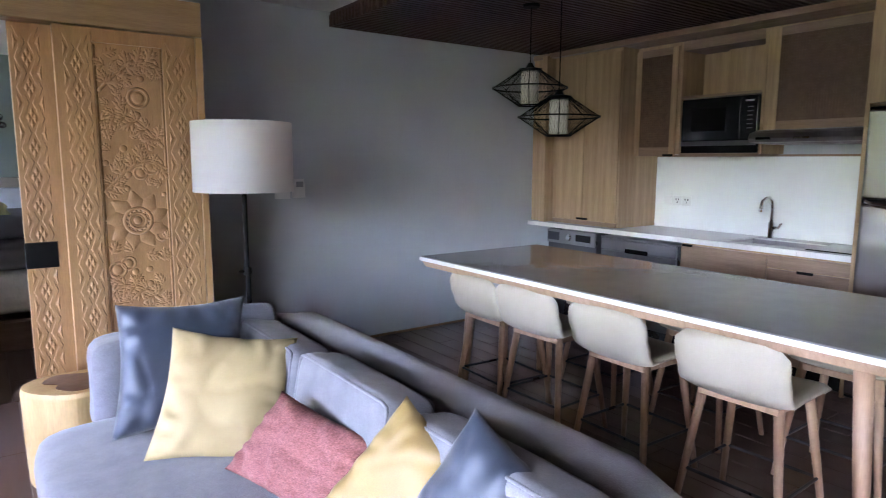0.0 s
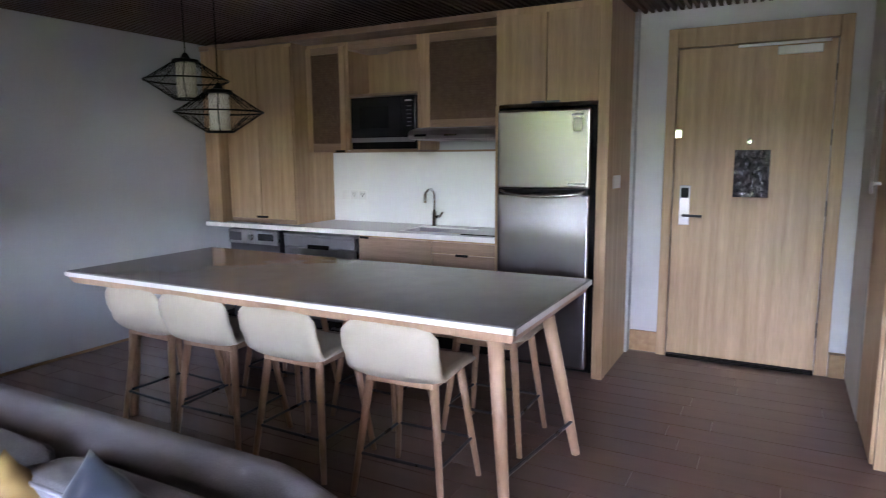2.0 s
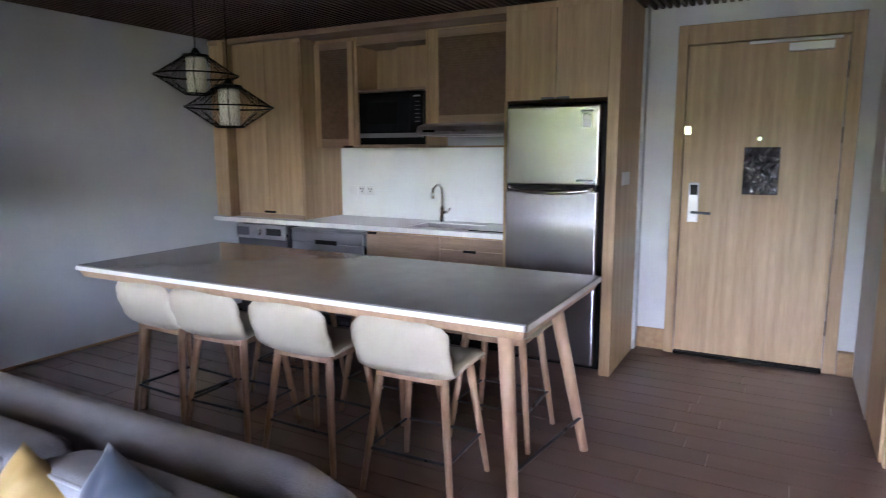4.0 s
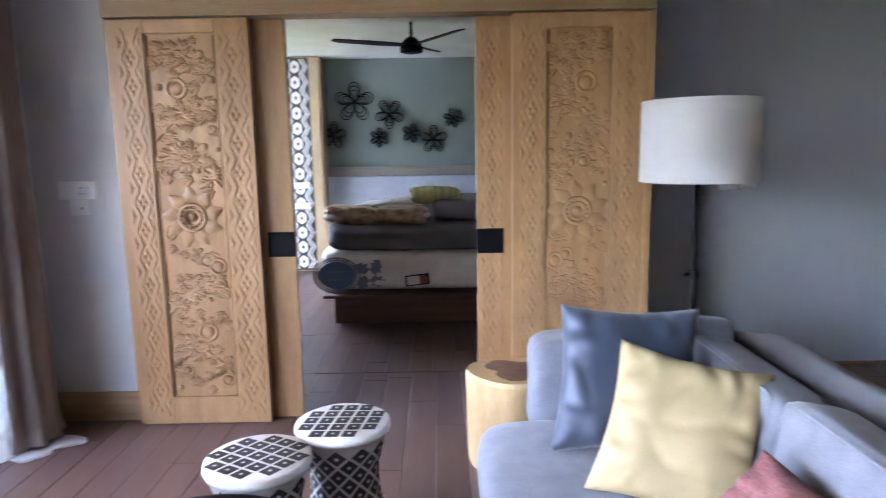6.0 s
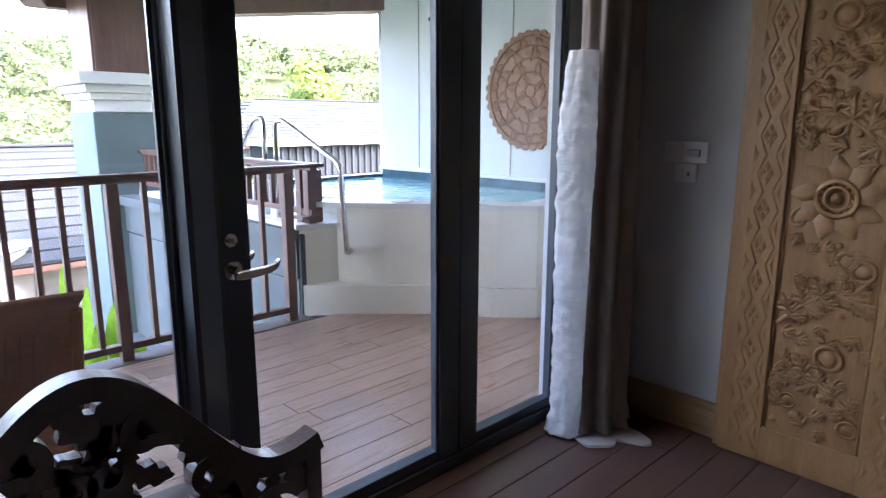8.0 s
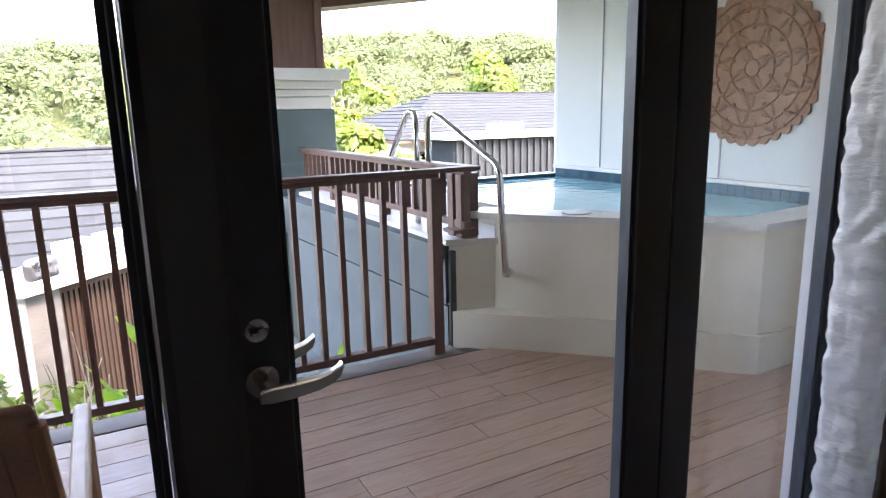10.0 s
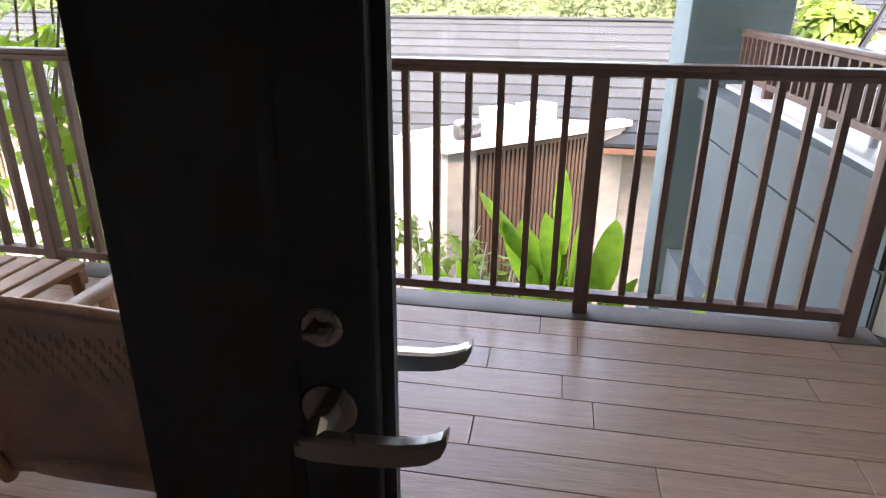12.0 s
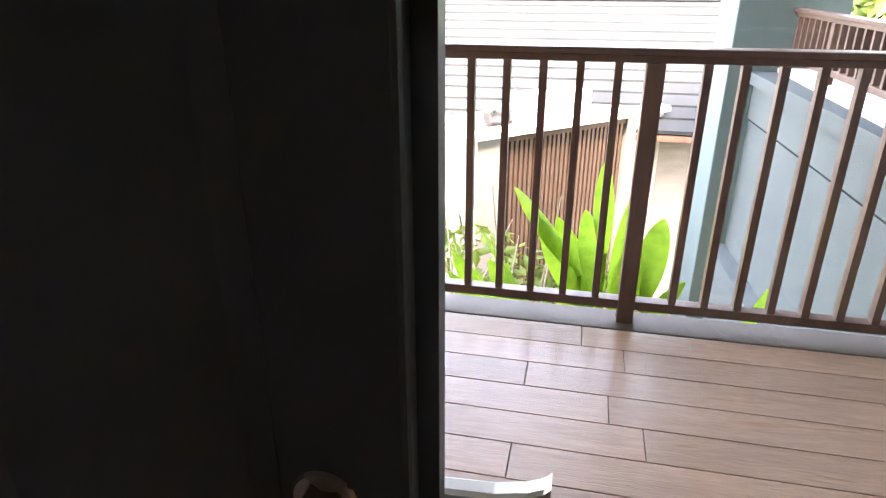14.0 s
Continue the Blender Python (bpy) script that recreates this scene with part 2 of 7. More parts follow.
M_RED = mat("rust_red_fabric", (0.29, 0.105, 0.095), 0.85, color2=(0.23, 0.075, 0.068), scale=40, stretch=(1, 1, 2.5), bump=0.3, bump_scale=150, fine=0.45)
M_SHADE = mat("white_linen_shade", (0.80, 0.77, 0.74), 0.85, color2=(0.77, 0.74, 0.71), scale=5, bump=0.15, bump_scale=400, fine=0.03)
M_STOOL = mat("cream_leather", (0.44, 0.385, 0.30), 0.5, color2=(0.40, 0.35, 0.27), scale=5, bump=0.12, bump_scale=220, fine=0.04)
M_WHITEPLASTIC = mat("white_plastic", (0.78, 0.78, 0.77), 0.4, scale=3)
M_POOLWALL = mat("cream_render", (0.80, 0.76, 0.65), 0.75, color2=(0.62, 0.55, 0.42), scale=1.1, bump=0.2, bump_scale=60, fine=0.05)
M_EXTWALL = mat("pale_render", (0.60, 0.63, 0.62), 0.75, color2=(0.55, 0.58, 0.575), scale=1.2, bump=0.15, bump_scale=80, fine=0.03)
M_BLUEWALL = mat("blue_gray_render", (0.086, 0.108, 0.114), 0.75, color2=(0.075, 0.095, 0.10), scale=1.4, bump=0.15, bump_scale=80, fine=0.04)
M_TEALWALL = mat("teal_render", (0.10, 0.148, 0.152), 0.7, color2=(0.083, 0.125, 0.13), scale=1.6, bump=0.15, bump_scale=80, fine=0.05)
M_WHITEPAINT = mat("white_paint", (0.74, 0.74, 0.71), 0.6, scale=2, bump=0.08, fine=0.03)
M_RAIL = mat("dark_stained_timber", (0.165, 0.088, 0.069), 0.48, color2=(0.11, 0.06, 0.048), scale=4, stretch=(6, 6, 1), bump=0.12, bump_scale=30, fine=0.2)
M_GLASS = glass("window_glass", (0.93, 0.96, 0.95))

# ---- plan ----
GX = -1.96          # inner face of the glazed wall
WY, GY = 4.25, 4.93  # wall beside the carved doors; gray wall in the recess
KX, EX = 5.22, 5.34  # kitchen back wall; entrance wall
SY = -1.9           # wall behind the camera
BY = 8.76           # bedroom back wall
HL, HK, HB = 2.85, 2.42, 2.53


def wall(name, *a, mtl=M_WALL):
    return tagged(part(name, bx(*a), mtl), kind="structure")


wall("wall_north_west", -2.03, -1.27, WY, WY + 0.12, 0, HL, mtl=M_LIGHTWALL)
wall("wall_over_door", -1.27, 1.45, WY + 0.03, WY + 0.12, 2.24, HL)
wall("wall_return", 1.395, 1.449, WY + 0.03, GY, 0, HL)
wall("wall_gray", 1.45, 5.50, GY, GY + 0.14, 0, HL)
wall("wall_kitchen", KX + 0.02, 5.50, 1.30, GY, 0, HL)
wall("wall_entrance_side", EX, 5.50, 1.10, 1.30, 0, HL, mtl=M_LIGHTWALL)
wall("wall_over_entrance", EX, 5.50, 0.02, 1.10, 2.29, HL, mtl=M_LIGHTWALL)
wall("wall_entrance_corner", EX, 5.50, -0.22, 0.02, 0, HL, mtl=M_LIGHTWALL)
wall("wall_hall_side", 4.62, EX, -0.22, -0.08, 0, HL, mtl=M_LIGHTWALL)
wall("wall_south_east", 4.55, 4.62, SY, -0.08, 0, HL)
wall("wall_south", -2.16, 4.62, SY - 0.12, SY, 0, HL, mtl=M_LIGHTWALL)
wall("wall_glass_north", -2.03, GX, 3.93, WY, 0, HL, mtl=M_LIGHTWALL)
wall("wall_glass_south", -2.16, GX, SY, -1.55, 0, HL, mtl=M_LIGHTWALL)
wall("wall_glass_head", -2.16, GX, -1.55, 3.93, 2.62, HL, mtl=M_LIGHTWALL)
wall("ceiling", -2.16, 5.5, SY - 0.12, GY + 0.14, HL, HL + 0.15, mtl=M_TIMBERCEIL)
wall("wall_behind_entrance", 5.50, 5.62, -0.6, 1.6, 0, HL + 0.15, mtl=M_LIGHTWALL)
# bedroom
wall("wall_bedroom_north", -2.16, 3.2, BY, BY + 0.14, 0, 2.9, mtl=M_GREENWALL)
wall("wall_bedroom_east", 3.06, 3.2, GY + 0.14, BY, 0, 2.9, mtl=M_GREENWALL)
wall("wall_bedroom_south", 1.30, 1.39, WY + 0.12, GY + 0.14, 0, 2.9, mtl=M_GREENWALL)
wall("wall_bedroom_west_1", -2.16, -2.02, WY + 0.12, 7.35, 0, 2.9, mtl=M_LIGHTWALL)
wall("wall_bedroom_west_2", -2.16, -2.02, 8.35, BY, 0, 2.9, mtl=M_LIGHTWALL)
wall("wall_bedroom_west_3", -2.16, -2.02, 7.35, 8.35, 2.45, 2.9, mtl=M_LIGHTWALL)
wall("ceiling_bedroom", -2.16, 3.2, WY + 0.12, BY + 0.14, HB, HB + 0.2, mtl=M_CEIL)
# slab under everything inside
tagged(part("floor_slab", bx(-2.16, 5.5, SY - 0.12, BY + 0.14, -0.25, -0.012), M_GROUT), kind="structure")
# ---- kitchen ----
def framed_cane_door(parent, name, x, y0, y1, z0, z1, fr=0.055):
    """A cabinet door: oak frame round a woven cane panel."""
    d = part(name, bx(x, x + 0.02, y0 + 0.003, y0 + fr, z0, z1, bevel=0.002), M_OAK, parent)
    part("stile", bx(x, x + 0.02, y1 - fr, y1 - 0.003, z0, z1, bevel=0.002), M_OAK, d)
    part("rail", bx(x, x + 0.02, y0 + fr, y1 - fr, z1 - fr, z1, bevel=0.002), M_OAKH, d)
    part("rail", bx(x, x + 0.02, y0 + fr, y1 - fr, z0, z0 + fr * 1.3, bevel=0.002), M_OAKH, d)
    bm = bx(x + 0.014, x + 0.018, y0 + fr, y1 - fr, z0 + fr, z1 - fr)
    n = int((y1 - y0 - 2 * fr) / 0.018)
    for i in range(n + 1):
        y = y0 + fr + (y1 - y0 - 2 * fr) * i / n
        box(bm, x + 0.008, x + 0.0135, y - 0.0035, y + 0.0035, z0 + fr, z1 - fr)
    n = int((z1 - z0 - 2 * fr) / 0.018)
    for i in range(n + 1):
        z = z0 + fr + (z1 - z0 - 2 * fr) * i / n
        box(bm, x + 0.006, x + 0.012, y0 + fr, y1 - fr, z - 0.0035, z + 0.0035)
    tagged(part("cane_panel", bm, M_CANE, d), "woven brown cane panel", kind="stuff")
    return d


M_CANE = mat("woven_cane", (0.17, 0.095, 0.055), 0.6, color2=(0.12, 0.065, 0.038), scale=30, bump=0.2, bump_scale=200, fine=0.2)
M_SCREEN = mat("black_glass", (0.012, 0.013, 0.016), 0.08, scale=3, rough_vary=0.02)
M_GRAYMETAL = mat("gray_appliance", (0.27, 0.275, 0.29), 0.35, 0.7, color2=(0.24, 0.245, 0.26), scale=4)


def pull(parent, x, y, z, w=0.12):
    part("handle", bx(x - 0.012, x, y - w / 2, y + w / 2, z - 0.014, z + 0.004, bevel=0.002), M_BLACK, parent, "black recessed pull")


# tall cupboard over the counter, and its end panel against the gray wall
tall = thing("kitchen_cabinet", "tall oak cupboard with two closed doors on the worktop", "cabinet")
part("body", bx(4.715, KX + 0.015, 3.93, 4.68, 0.885, 2.36), M_OAK, tall)
for y0, y1 in ((3.935, 4.302), (4.308, 4.665)):
    part("door", bx(4.695, 4.713, y0, y1, 0.93, 2.33, bevel=0.002), M_OAK, tall)
part("bottom_rail", bx(4.70, 4.713, 3.935, 4.665, 0.885, 0.922, bevel=0.002), M_OAKH, tall)
pull(tall, 4.695, 4.30, 0.945)
tagged(part("end_panel", bx(4.62, KX, 4.70, 4.76, 0.885, 2.38, bevel=0.003), M_OAK), "narrow upright oak panel closing the cupboard side", "panel")
tagged(part("filler_panel", bx(4.68, 4.70, 4.765, GY - 0.003, 0.885, 2.38), M_OAK), "thin oak filler strip against the gray wall", "panel")

u1 = thing("wall_cabinet", "oak wall cabinet with a woven cane door", "cabinet", group="upper cabinets")
part("body", bx(4.90, KX, 3.53, 3.925, 1.50, 2.36), M_OAK, u1)
framed_cane_door(u1, "door", 4.878, 3.53, 3.925, 1.485, 2.33)
pull(u1, 4.878, 3.585, 1.497, 0.09)

ub = thing("open_shelf_unit", "open oak shelf unit holding a black microwave", "shelf", group="upper cabinets")
part("back_panel", bx(5.19, KX, 2.845, 3.525, 1.50, 2.36), M_OAK, ub)
part("side_panel", bx(4.90, 5.19, 3.505, 3.525, 1.50, 2.36), M_OAK, ub)
part("side_panel", bx(4.90, 5.19, 2.845, 2.865, 1.50, 2.36), M_OAK, ub)
part("shelf", bx(4.90, 5.19, 2.866, 3.504, 1.925, 1.945, bevel=0.002), M_OAKH, ub)
part("shelf", bx(4.90, 5.19, 2.866, 3.504, 1.485, 1.507, bevel=0.002), M_OAKH, ub)
part("top_panel", bx(4.90, 5.19, 2.866, 3.504, 2.29, 2.36), M_OAKH, ub)
part("inner_panel", bx(5.06, 5.18, 2.866, 3.22, 1.946, 2.28), M_OAK, ub)

mw = thing("microwave", "black built-in microwave oven with a silver lower trim", "microwave")
part("body", bx(4.905, 5.185, 2.88, 3.49, 1.508, 1.915, bevel=0.004), M_BLACK, mw)
part("door_glass", bx(4.893, 4.904, 3.01, 3.485, 1.60, 1.91, bevel=0.002), M_SCREEN, mw)
part("window", bx(4.889, 4.892, 3.12, 3.40, 1.67, 1.84), M_BLACK, mw)
cp = part("control_panel", bx(4.893, 4.904, 2.885, 3.005, 1.60, 1.91, bevel=0.002), M_SCREEN, mw)
for i in range(6):
    part("button", bx(4.888, 4.892, 2.915, 2.955, 1.68 + i * 0.03, 1.687 + i * 0.03), M_GRAYMETAL, cp)
part("display", bx(4.888, 4.892, 2.91, 2.97, 1.872, 1.884), M_WHITEPLASTIC, cp)
part("trim", bx(4.890, 4.904, 2.885, 3.485, 1.562, 1.597, bevel=0.003), M_GRAYMETAL, mw, "silver trim strip")

u2 = thing("wall_cabinet", "oak wall cabinet with a woven cane door above the hood", "cabinet", group="upper cabinets")
part("body", bx(4.90, KX, 2.10, 2.84, 1.665, 2.36), M_OAK, u2)
framed_cane_door(u2, "door", 4.878, 2.14, 2.80, 1.65, 2.345)
pull(u2, 4.878, 2.74, 1.66, 0.09)

hood = thing("range_hood", "slim gray pull-out range hood under the cabinet", "hood")
part("body", bx(4.80, KX, 2.12, 2.83, 1.60, 1.66), M_GRAYMETAL, hood)
bm = bmesh.new()
prism(bm, [(4.80, 1.655), (4.72, 1.635), (4.70, 1.60), (4.72, 1.575), (4.80, 1.57)], 2.115, 2.835)
turned(bm, Matrix(((1, 0, 0, 0), (0, 0, 1, 0), (0, 1, 0, 0), (0, 0, 0, 1))))
part("visor", bm, M_STEEL, hood, "brushed gray visor front")
part("grille", bx(4.80, 5.18, 2.14, 2.81, 1.565, 1.598, bevel=0.004), M_STEEL, hood)
part("control_panel", bx(4.697, 4.703, 2.68, 2.78, 1.592, 1.608), M_BLACK, hood)
part("logo_plate", bx(4.697, 4.703, 2.43, 2.53, 1.594, 1.606), M_CHROME, hood)

uf = thing("wall_cabinet", "oak cabinet with two doors above the refrigerator", "cabinet", group="upper cabinets")
part("body", bx(4.64, KX, 1.395, 2.095, 1.79, 2.40), M_OAK, uf)
for y0, y1 in ((1.40, 1.735), (1.741, 2.09)):
    part("door", bx(4.62, 4.638, y0, y1, 1.785, 2.355, bevel=0.002), M_OAK, uf)
for y in (1.69, 1.79):
    part("handle", bx(4.606, 4.619, y - 0.045, y + 0.045, 1.785, 1.80, bevel=0.002), M_DKSTEEL, uf)

tagged(part("fridge_side_panel", bx(4.56, KX, 1.315, 1.385, 0, 2.41, bevel=0.004), M_OAK), "tall oak end panel beside the refrigerator", "panel")
tagged(part("fridge_side_panel", bx(4.62, KX, 2.072, 2.096, 0, 1.78, bevel=0.002), M_OAK), "narrow oak panel between counter and refrigerator", "panel")
tagged(part("trim_top", bx(4.66, KX, 2.10, 4.92, 2.362, 2.405, bevel=0.003), M_OAKH), kind="structure")

fr = thing("refrigerator", "two-door stainless steel refrigerator with a long handle bar", "refrigerator")
part("body", bx(4.60, 5.20, 1.395, 2.065, 0.02, 1.76, bevel=0.01), M_BLACK, fr)
part("freezer_door", bx(4.525, 4.598, 1.42, 2.04, 1.235, 1.74, bevel=0.014, seg=3), M_FRIDGE, fr)
part("door", bx(4.525, 4.598, 1.42, 2.04, 0.06, 1.205, bevel=0.014, seg=3), M_FRIDGE, fr)
bm = bmesh.new()
tube(bm, [(4.525, 2.01, 1.222), (4.50, 1.96, 1.205), (4.492, 1.85, 1.192), (4.49, 1.73, 1.188), (4.492, 1.61, 1.192), (4.50, 1.50, 1.205), (4.525, 1.45, 1.222)], 0.014, 8)
part("handle", bm, M_CHROME, fr, "curved chrome handle", smooth=True)
part("handle_recess", bx(4.53, 4.597, 1.45, 2.01, 1.207, 1.233), M_BLACK, fr)
part("energy_label", bx(4.5235, 4.5246, 1.475, 1.525, 1.60, 1.68), M_WHITEPLASTIC, fr)
part("logo_plate", bx(4.5235, 4.5246, 1.465, 1.54, 1.695, 1.707), M_GRAYMETAL, fr)
part("label_strip", bx(4.5235, 4.5246, 1.45, 1.56, 1.262, 1.276), M_GRAYMETAL, fr)

# counter run
ct = thing("kitchen_worktop", "white quartz worktop along the kitchen wall", "worktop")
part("slab", bx(4.63, KX + 0.015, 2.10, 2.42, 0.842, 0.88, bevel=0.003), M_STONE, ct)
part("slab", bx(4.63, KX + 0.015, 2.96, GY - 0.004, 0.842, 0.88, bevel=0.003), M_STONE, ct)
part("slab", bx(4.63, 4.76, 2.422, 2.958, 0.842, 0.88, bevel=0.003), M_STONE, ct)
part("slab", bx(5.08, KX + 0.015, 2.422, 2.958, 0.842, 0.88, bevel=0.003), M_STONE, ct)
sk = thing("kitchen_sink", "stainless steel undermount sink in the worktop", "sink")
part("basin", bx(4.762, 5.078, 2.424, 2.956, 0.69, 0.70), M_STEEL, sk)
for a in ((4.762, 4.77, 2.424, 2.956), (5.07, 5.078, 2.424, 2.956), (4.77, 5.07, 2.424, 2.432), (4.77, 5.07, 2.948, 2.956)):
    part("basin_wall", bx(*a, 0.70, 0.872), M_STEEL, sk)
fa = thing("kitchen_tap", "chrome swan-neck kitchen tap behind the sink", "tap")
bm = lathe(bmesh.new(), [(0.028, 0.88), (0.028, 0.89), (0.02, 0.895), (0.019, 1.0), (0.016, 1.005)], 16, 5.13, 2.85)
part("body", bm, M_CHROME, fa, smooth=True)
bm = tube(bmesh.new(), [(5.13, 2.85, 1.0), (5.13, 2.85, 1.12), (5.12, 2.85, 1.16), (5.09, 2.855, 1.185), (5.05, 2.86, 1.18), (5.02, 2.87, 1.155), (5.012, 2.87, 1.12), (5.01, 2.87, 1.08)], [0.011] * 6 + [0.014, 0.014], 10)
part("spout", bm, M_CHROME, fa, smooth=True)
part("lever", tube(bmesh.new(), [(5.13, 2.83, 0.96), (5.12, 2.79, 0.965), (5.11, 2.765, 1.0)], [0.014, 0.01, 0.007], 8), M_CHROME, fa, smooth=True)
hb = thing("cooktop", "flat black glass cooktop set on the worktop", "cooktop")
part("glass_plate", bx(4.70, 5.12, 2.13, 2.40, 0.881, 0.888, bevel=0.002), M_SCREEN, hb)

sp = tagged(part("backsplash", bx(KX - 0.004, KX + 0.018, 2.10, 3.925, 0.882, 1.482), M_SPLASH), kind="structure")
tagged(part("trim_splash", bx(KX - 0.01, KX + 0.018, 2.10, 3.925, 1.483, 1.498), M_OAKH), kind="structure")
so = thing("power_sockets", "row of white double power sockets on the backsplash", "socket")
for i in range(3):
    pl = part("plate", bx(KX - 0.013, KX - 0.0045, 3.57 + i * 0.088, 3.655 + i * 0.088, 1.075, 1.155, bevel=0.003), M_WHITEPLASTIC, so)
    if i < 2:
        for dy, dz in ((0.03, 0.05), (0.055, 0.05), (0.042, 0.028)):
            part("pin_hole", bx(KX - 0.0142, KX - 0.0132, 3.57 + i * 0.088 + dy - 0.004, 3.57 + i * 0.088 + dy + 0.004, 1.075 + dz - 0.007, 1.075 + dz + 0.007), M_BLACK, pl)

b1 = thing("base_cabinet", "oak base cabinet with a door and drawers", "cabinet")
part("body", bx(4.68, KX, 2.10, 3.28, 0.10, 0.84), M_OAK, b1)
part("plinth", bx(4.72, KX, 2.10, 3.28, 0, 0.10), M_BLACK, b1)
part("door", bx(4.66, 4.678, 2.625, 3.275, 0.11, 0.825, bevel=0.002), M_OAKH, b1)
part("drawer", bx(4.66, 4.678, 2.105, 2.615, 0.742, 0.825, bevel=0.002), M_OAKH, b1)
dr = part("drawer", bx(4.66, 4.678, 2.105, 2.615, 0.45, 0.735, bevel=0.002), M_OAKH, b1)
part("drawer", bx(4.66, 4.678, 2.105, 2.615, 0.11, 0.443, bevel=0.002), M_OAKH, b1)
pull(b1, 4.66, 2.37, 0.738, 0.10)
pull(b1, 4.66, 3.22, 0.828, 0.08)
wm = thing("washing_machine", "dark gray front-loading washing machine under the worktop", "washing machine")
part("body", bx(4.69, KX, 4.12, 4.70, 0.02, 0.825, bevel=0.008), M_DKSTEEL, wm)
cpw = part("control_panel", bx(4.668, 4.689, 4.125, 4.695, 0.70, 0.822, bevel=0.006), M_GRAYMETAL, wm)
bm = turned(lathe(bmesh.new(), [(0.03, 0), (0.03, 0.012), (0.024, 0.02)], 20), Matrix.Translation((4.668, 4.42, 0.762)) @ pose(0, 0, 0, 0, -90, 0))
part("dial", bm, M_CHROME, cpw)
part("display", bx(4.664, 4.668, 4.17, 4.34, 0.735, 0.795), M_SCREEN, cpw)
part("detergent_drawer", bx(4.663, 4.668, 4.54, 4.68, 0.725, 0.80, bevel=0.002), M_DKSTEEL, cpw)
bm = turned(lathe(bmesh.new(), [(0.21, 0), (0.22, 0.02), (0.17, 0.035), (0.15, 0.02)], 32), Matrix.Translation((4.69, 4.41, 0.40)) @ pose(0, 0, 0, 0, -90, 0))
part("door", bm, M_CHROME, wm)
dw = thing("dishwasher", "gray dishwasher with a bar handle under the worktop", "dishwasher")
part("body", bx(4.70, KX, 3.32, 4.06, 0.02, 0.80, bevel=0.006), M_DKSTEEL, dw)
part("door", bx(4.675, 4.698, 3.325, 4.055, 0.10, 0.70, bevel=0.005), M_GRAYMETAL, dw)
part("control_panel", bx(4.672, 4.698, 3.325, 4.055, 0.705, 0.795, bevel=0.005), M_GRAYMETAL, dw)
part("lid", bx(4.665, KX, 3.325, 4.055, 0.80, 0.818, bevel=0.004), M_GRAYMETAL, dw)
part("handle_recess", bx(4.667, 4.672, 3.58, 3.80, 0.695, 0.73), M_BLACK, dw)
part("plinth", bx(4.73, KX, 3.285, GY - 0.01, 0, 0.02), M_BLACK, dw)

# slatted ceiling over the kitchen: boards above, slats below
sc = bmesh.new()
box(sc, 2.60, 5.34, -0.06, GY, HK + 0.086, HK + 0.11)
for i in range(103):
    yy = -0.055 + i * 0.0485
    box(sc, 2.585, 5.335, yy, yy + 0.024, HK, HK + 0.085)
M_SLAT = mat("stained_slat", (0.085, 0.048, 0.032), 0.5, color2=(0.06, 0.034, 0.023), scale=3, stretch=(0.6, 9, 9), bump=0.06, bump_scale=30, fine=0.15)
tagged(part("ceiling_slats", sc, M_SLAT), kind="structure")

# entrance
ed = tagged(new("door_1"), "closed oak entrance door with a steel lock", "door", kind="structure")
part("door_leaf", bx(5.305, 5.35, 0.10, 1.03, 0.025, 2.155, bevel=0.003), M_OAK, ed)
part("threshold", bx(5.27, 5.36, 0.10, 1.03, 0.0, 0.022), M_BLACK, ed)
for y0, y1, z0, z1 in ((1.035, 1.10, 0, 2.29), (0.02, 0.095, 0, 2.29), (0.095, 1.035, 2.162, 2.29)):
    part("door_frame", bx(5.29, 5.36, y0, y1, z0, z1, bevel=0.004), M_OAK, ed)
lk = part("lock_plate", bx(5.293, 5.304, 0.915, 0.985, 0.96, 1.235, bevel=0.004), M_STEEL, ed)
part("card_reader", bx(5.288, 5.2925, 0.925, 0.975, 1.15, 1.22, bevel=0.002), M_BLACK, lk)
part("lever", tube(bmesh.new(), [(5.292, 0.95, 1.03), (5.25, 0.95, 1.03), (5.245, 0.93, 1.03), (5.245, 0.83, 1.028)], 0.009, 10), M_DKSTEEL, lk, smooth=True)
part("latch", bx(5.275, 5.304, 0.985, 1.03, 1.56, 1.62, bevel=0.003), M_CHROME, ed)
part("door_closer", bx(5.26, 5.304, 0.18, 0.43, 2.075, 2.125, bevel=0.006), M_WHITEPLASTIC, ed)
part("closer_arm", bx(5.27, 5.29, 0.14, 0.66, 2.135, 2.152, bevel=0.002), M_WHITEPLASTIC, ed)
part("peephole", turned(lathe(bmesh.new(), [(0.022, 0), (0.022, 0.008), (0.012, 0.012)], 16), Matrix.Translation((5.304, 0.56, 1.53)) @ pose(0, 0, 0, 0, -90, 0)), M_CHROME, ed)
for z in (0.3, 1.1, 1.55, 1.95):
    part("hinge", bx(5.296, 5.304, 0.090, 0.102, z - 0.05, z + 0.05), M_DKSTEEL, ed)
bm = bmesh.new()
bmesh.ops.create_grid(bm, x_segments=26, y_segments=36, size=0.5)
for v in bm.verts:
    y, z = v.co.x * 0.215, v.co.y * 0.31
    v.co = Vector((5.290 - 0.012 * noise.noise(Vector((y * 30, z * 22 + y * 25, 2))) - 0.006 * noise.noise(Vector((y * 70, z * 60, 5))), 0.54 + y, 1.32 + z))
bmesh.ops.solidify(bm, geom=bm.faces[:], thickness=0.003)
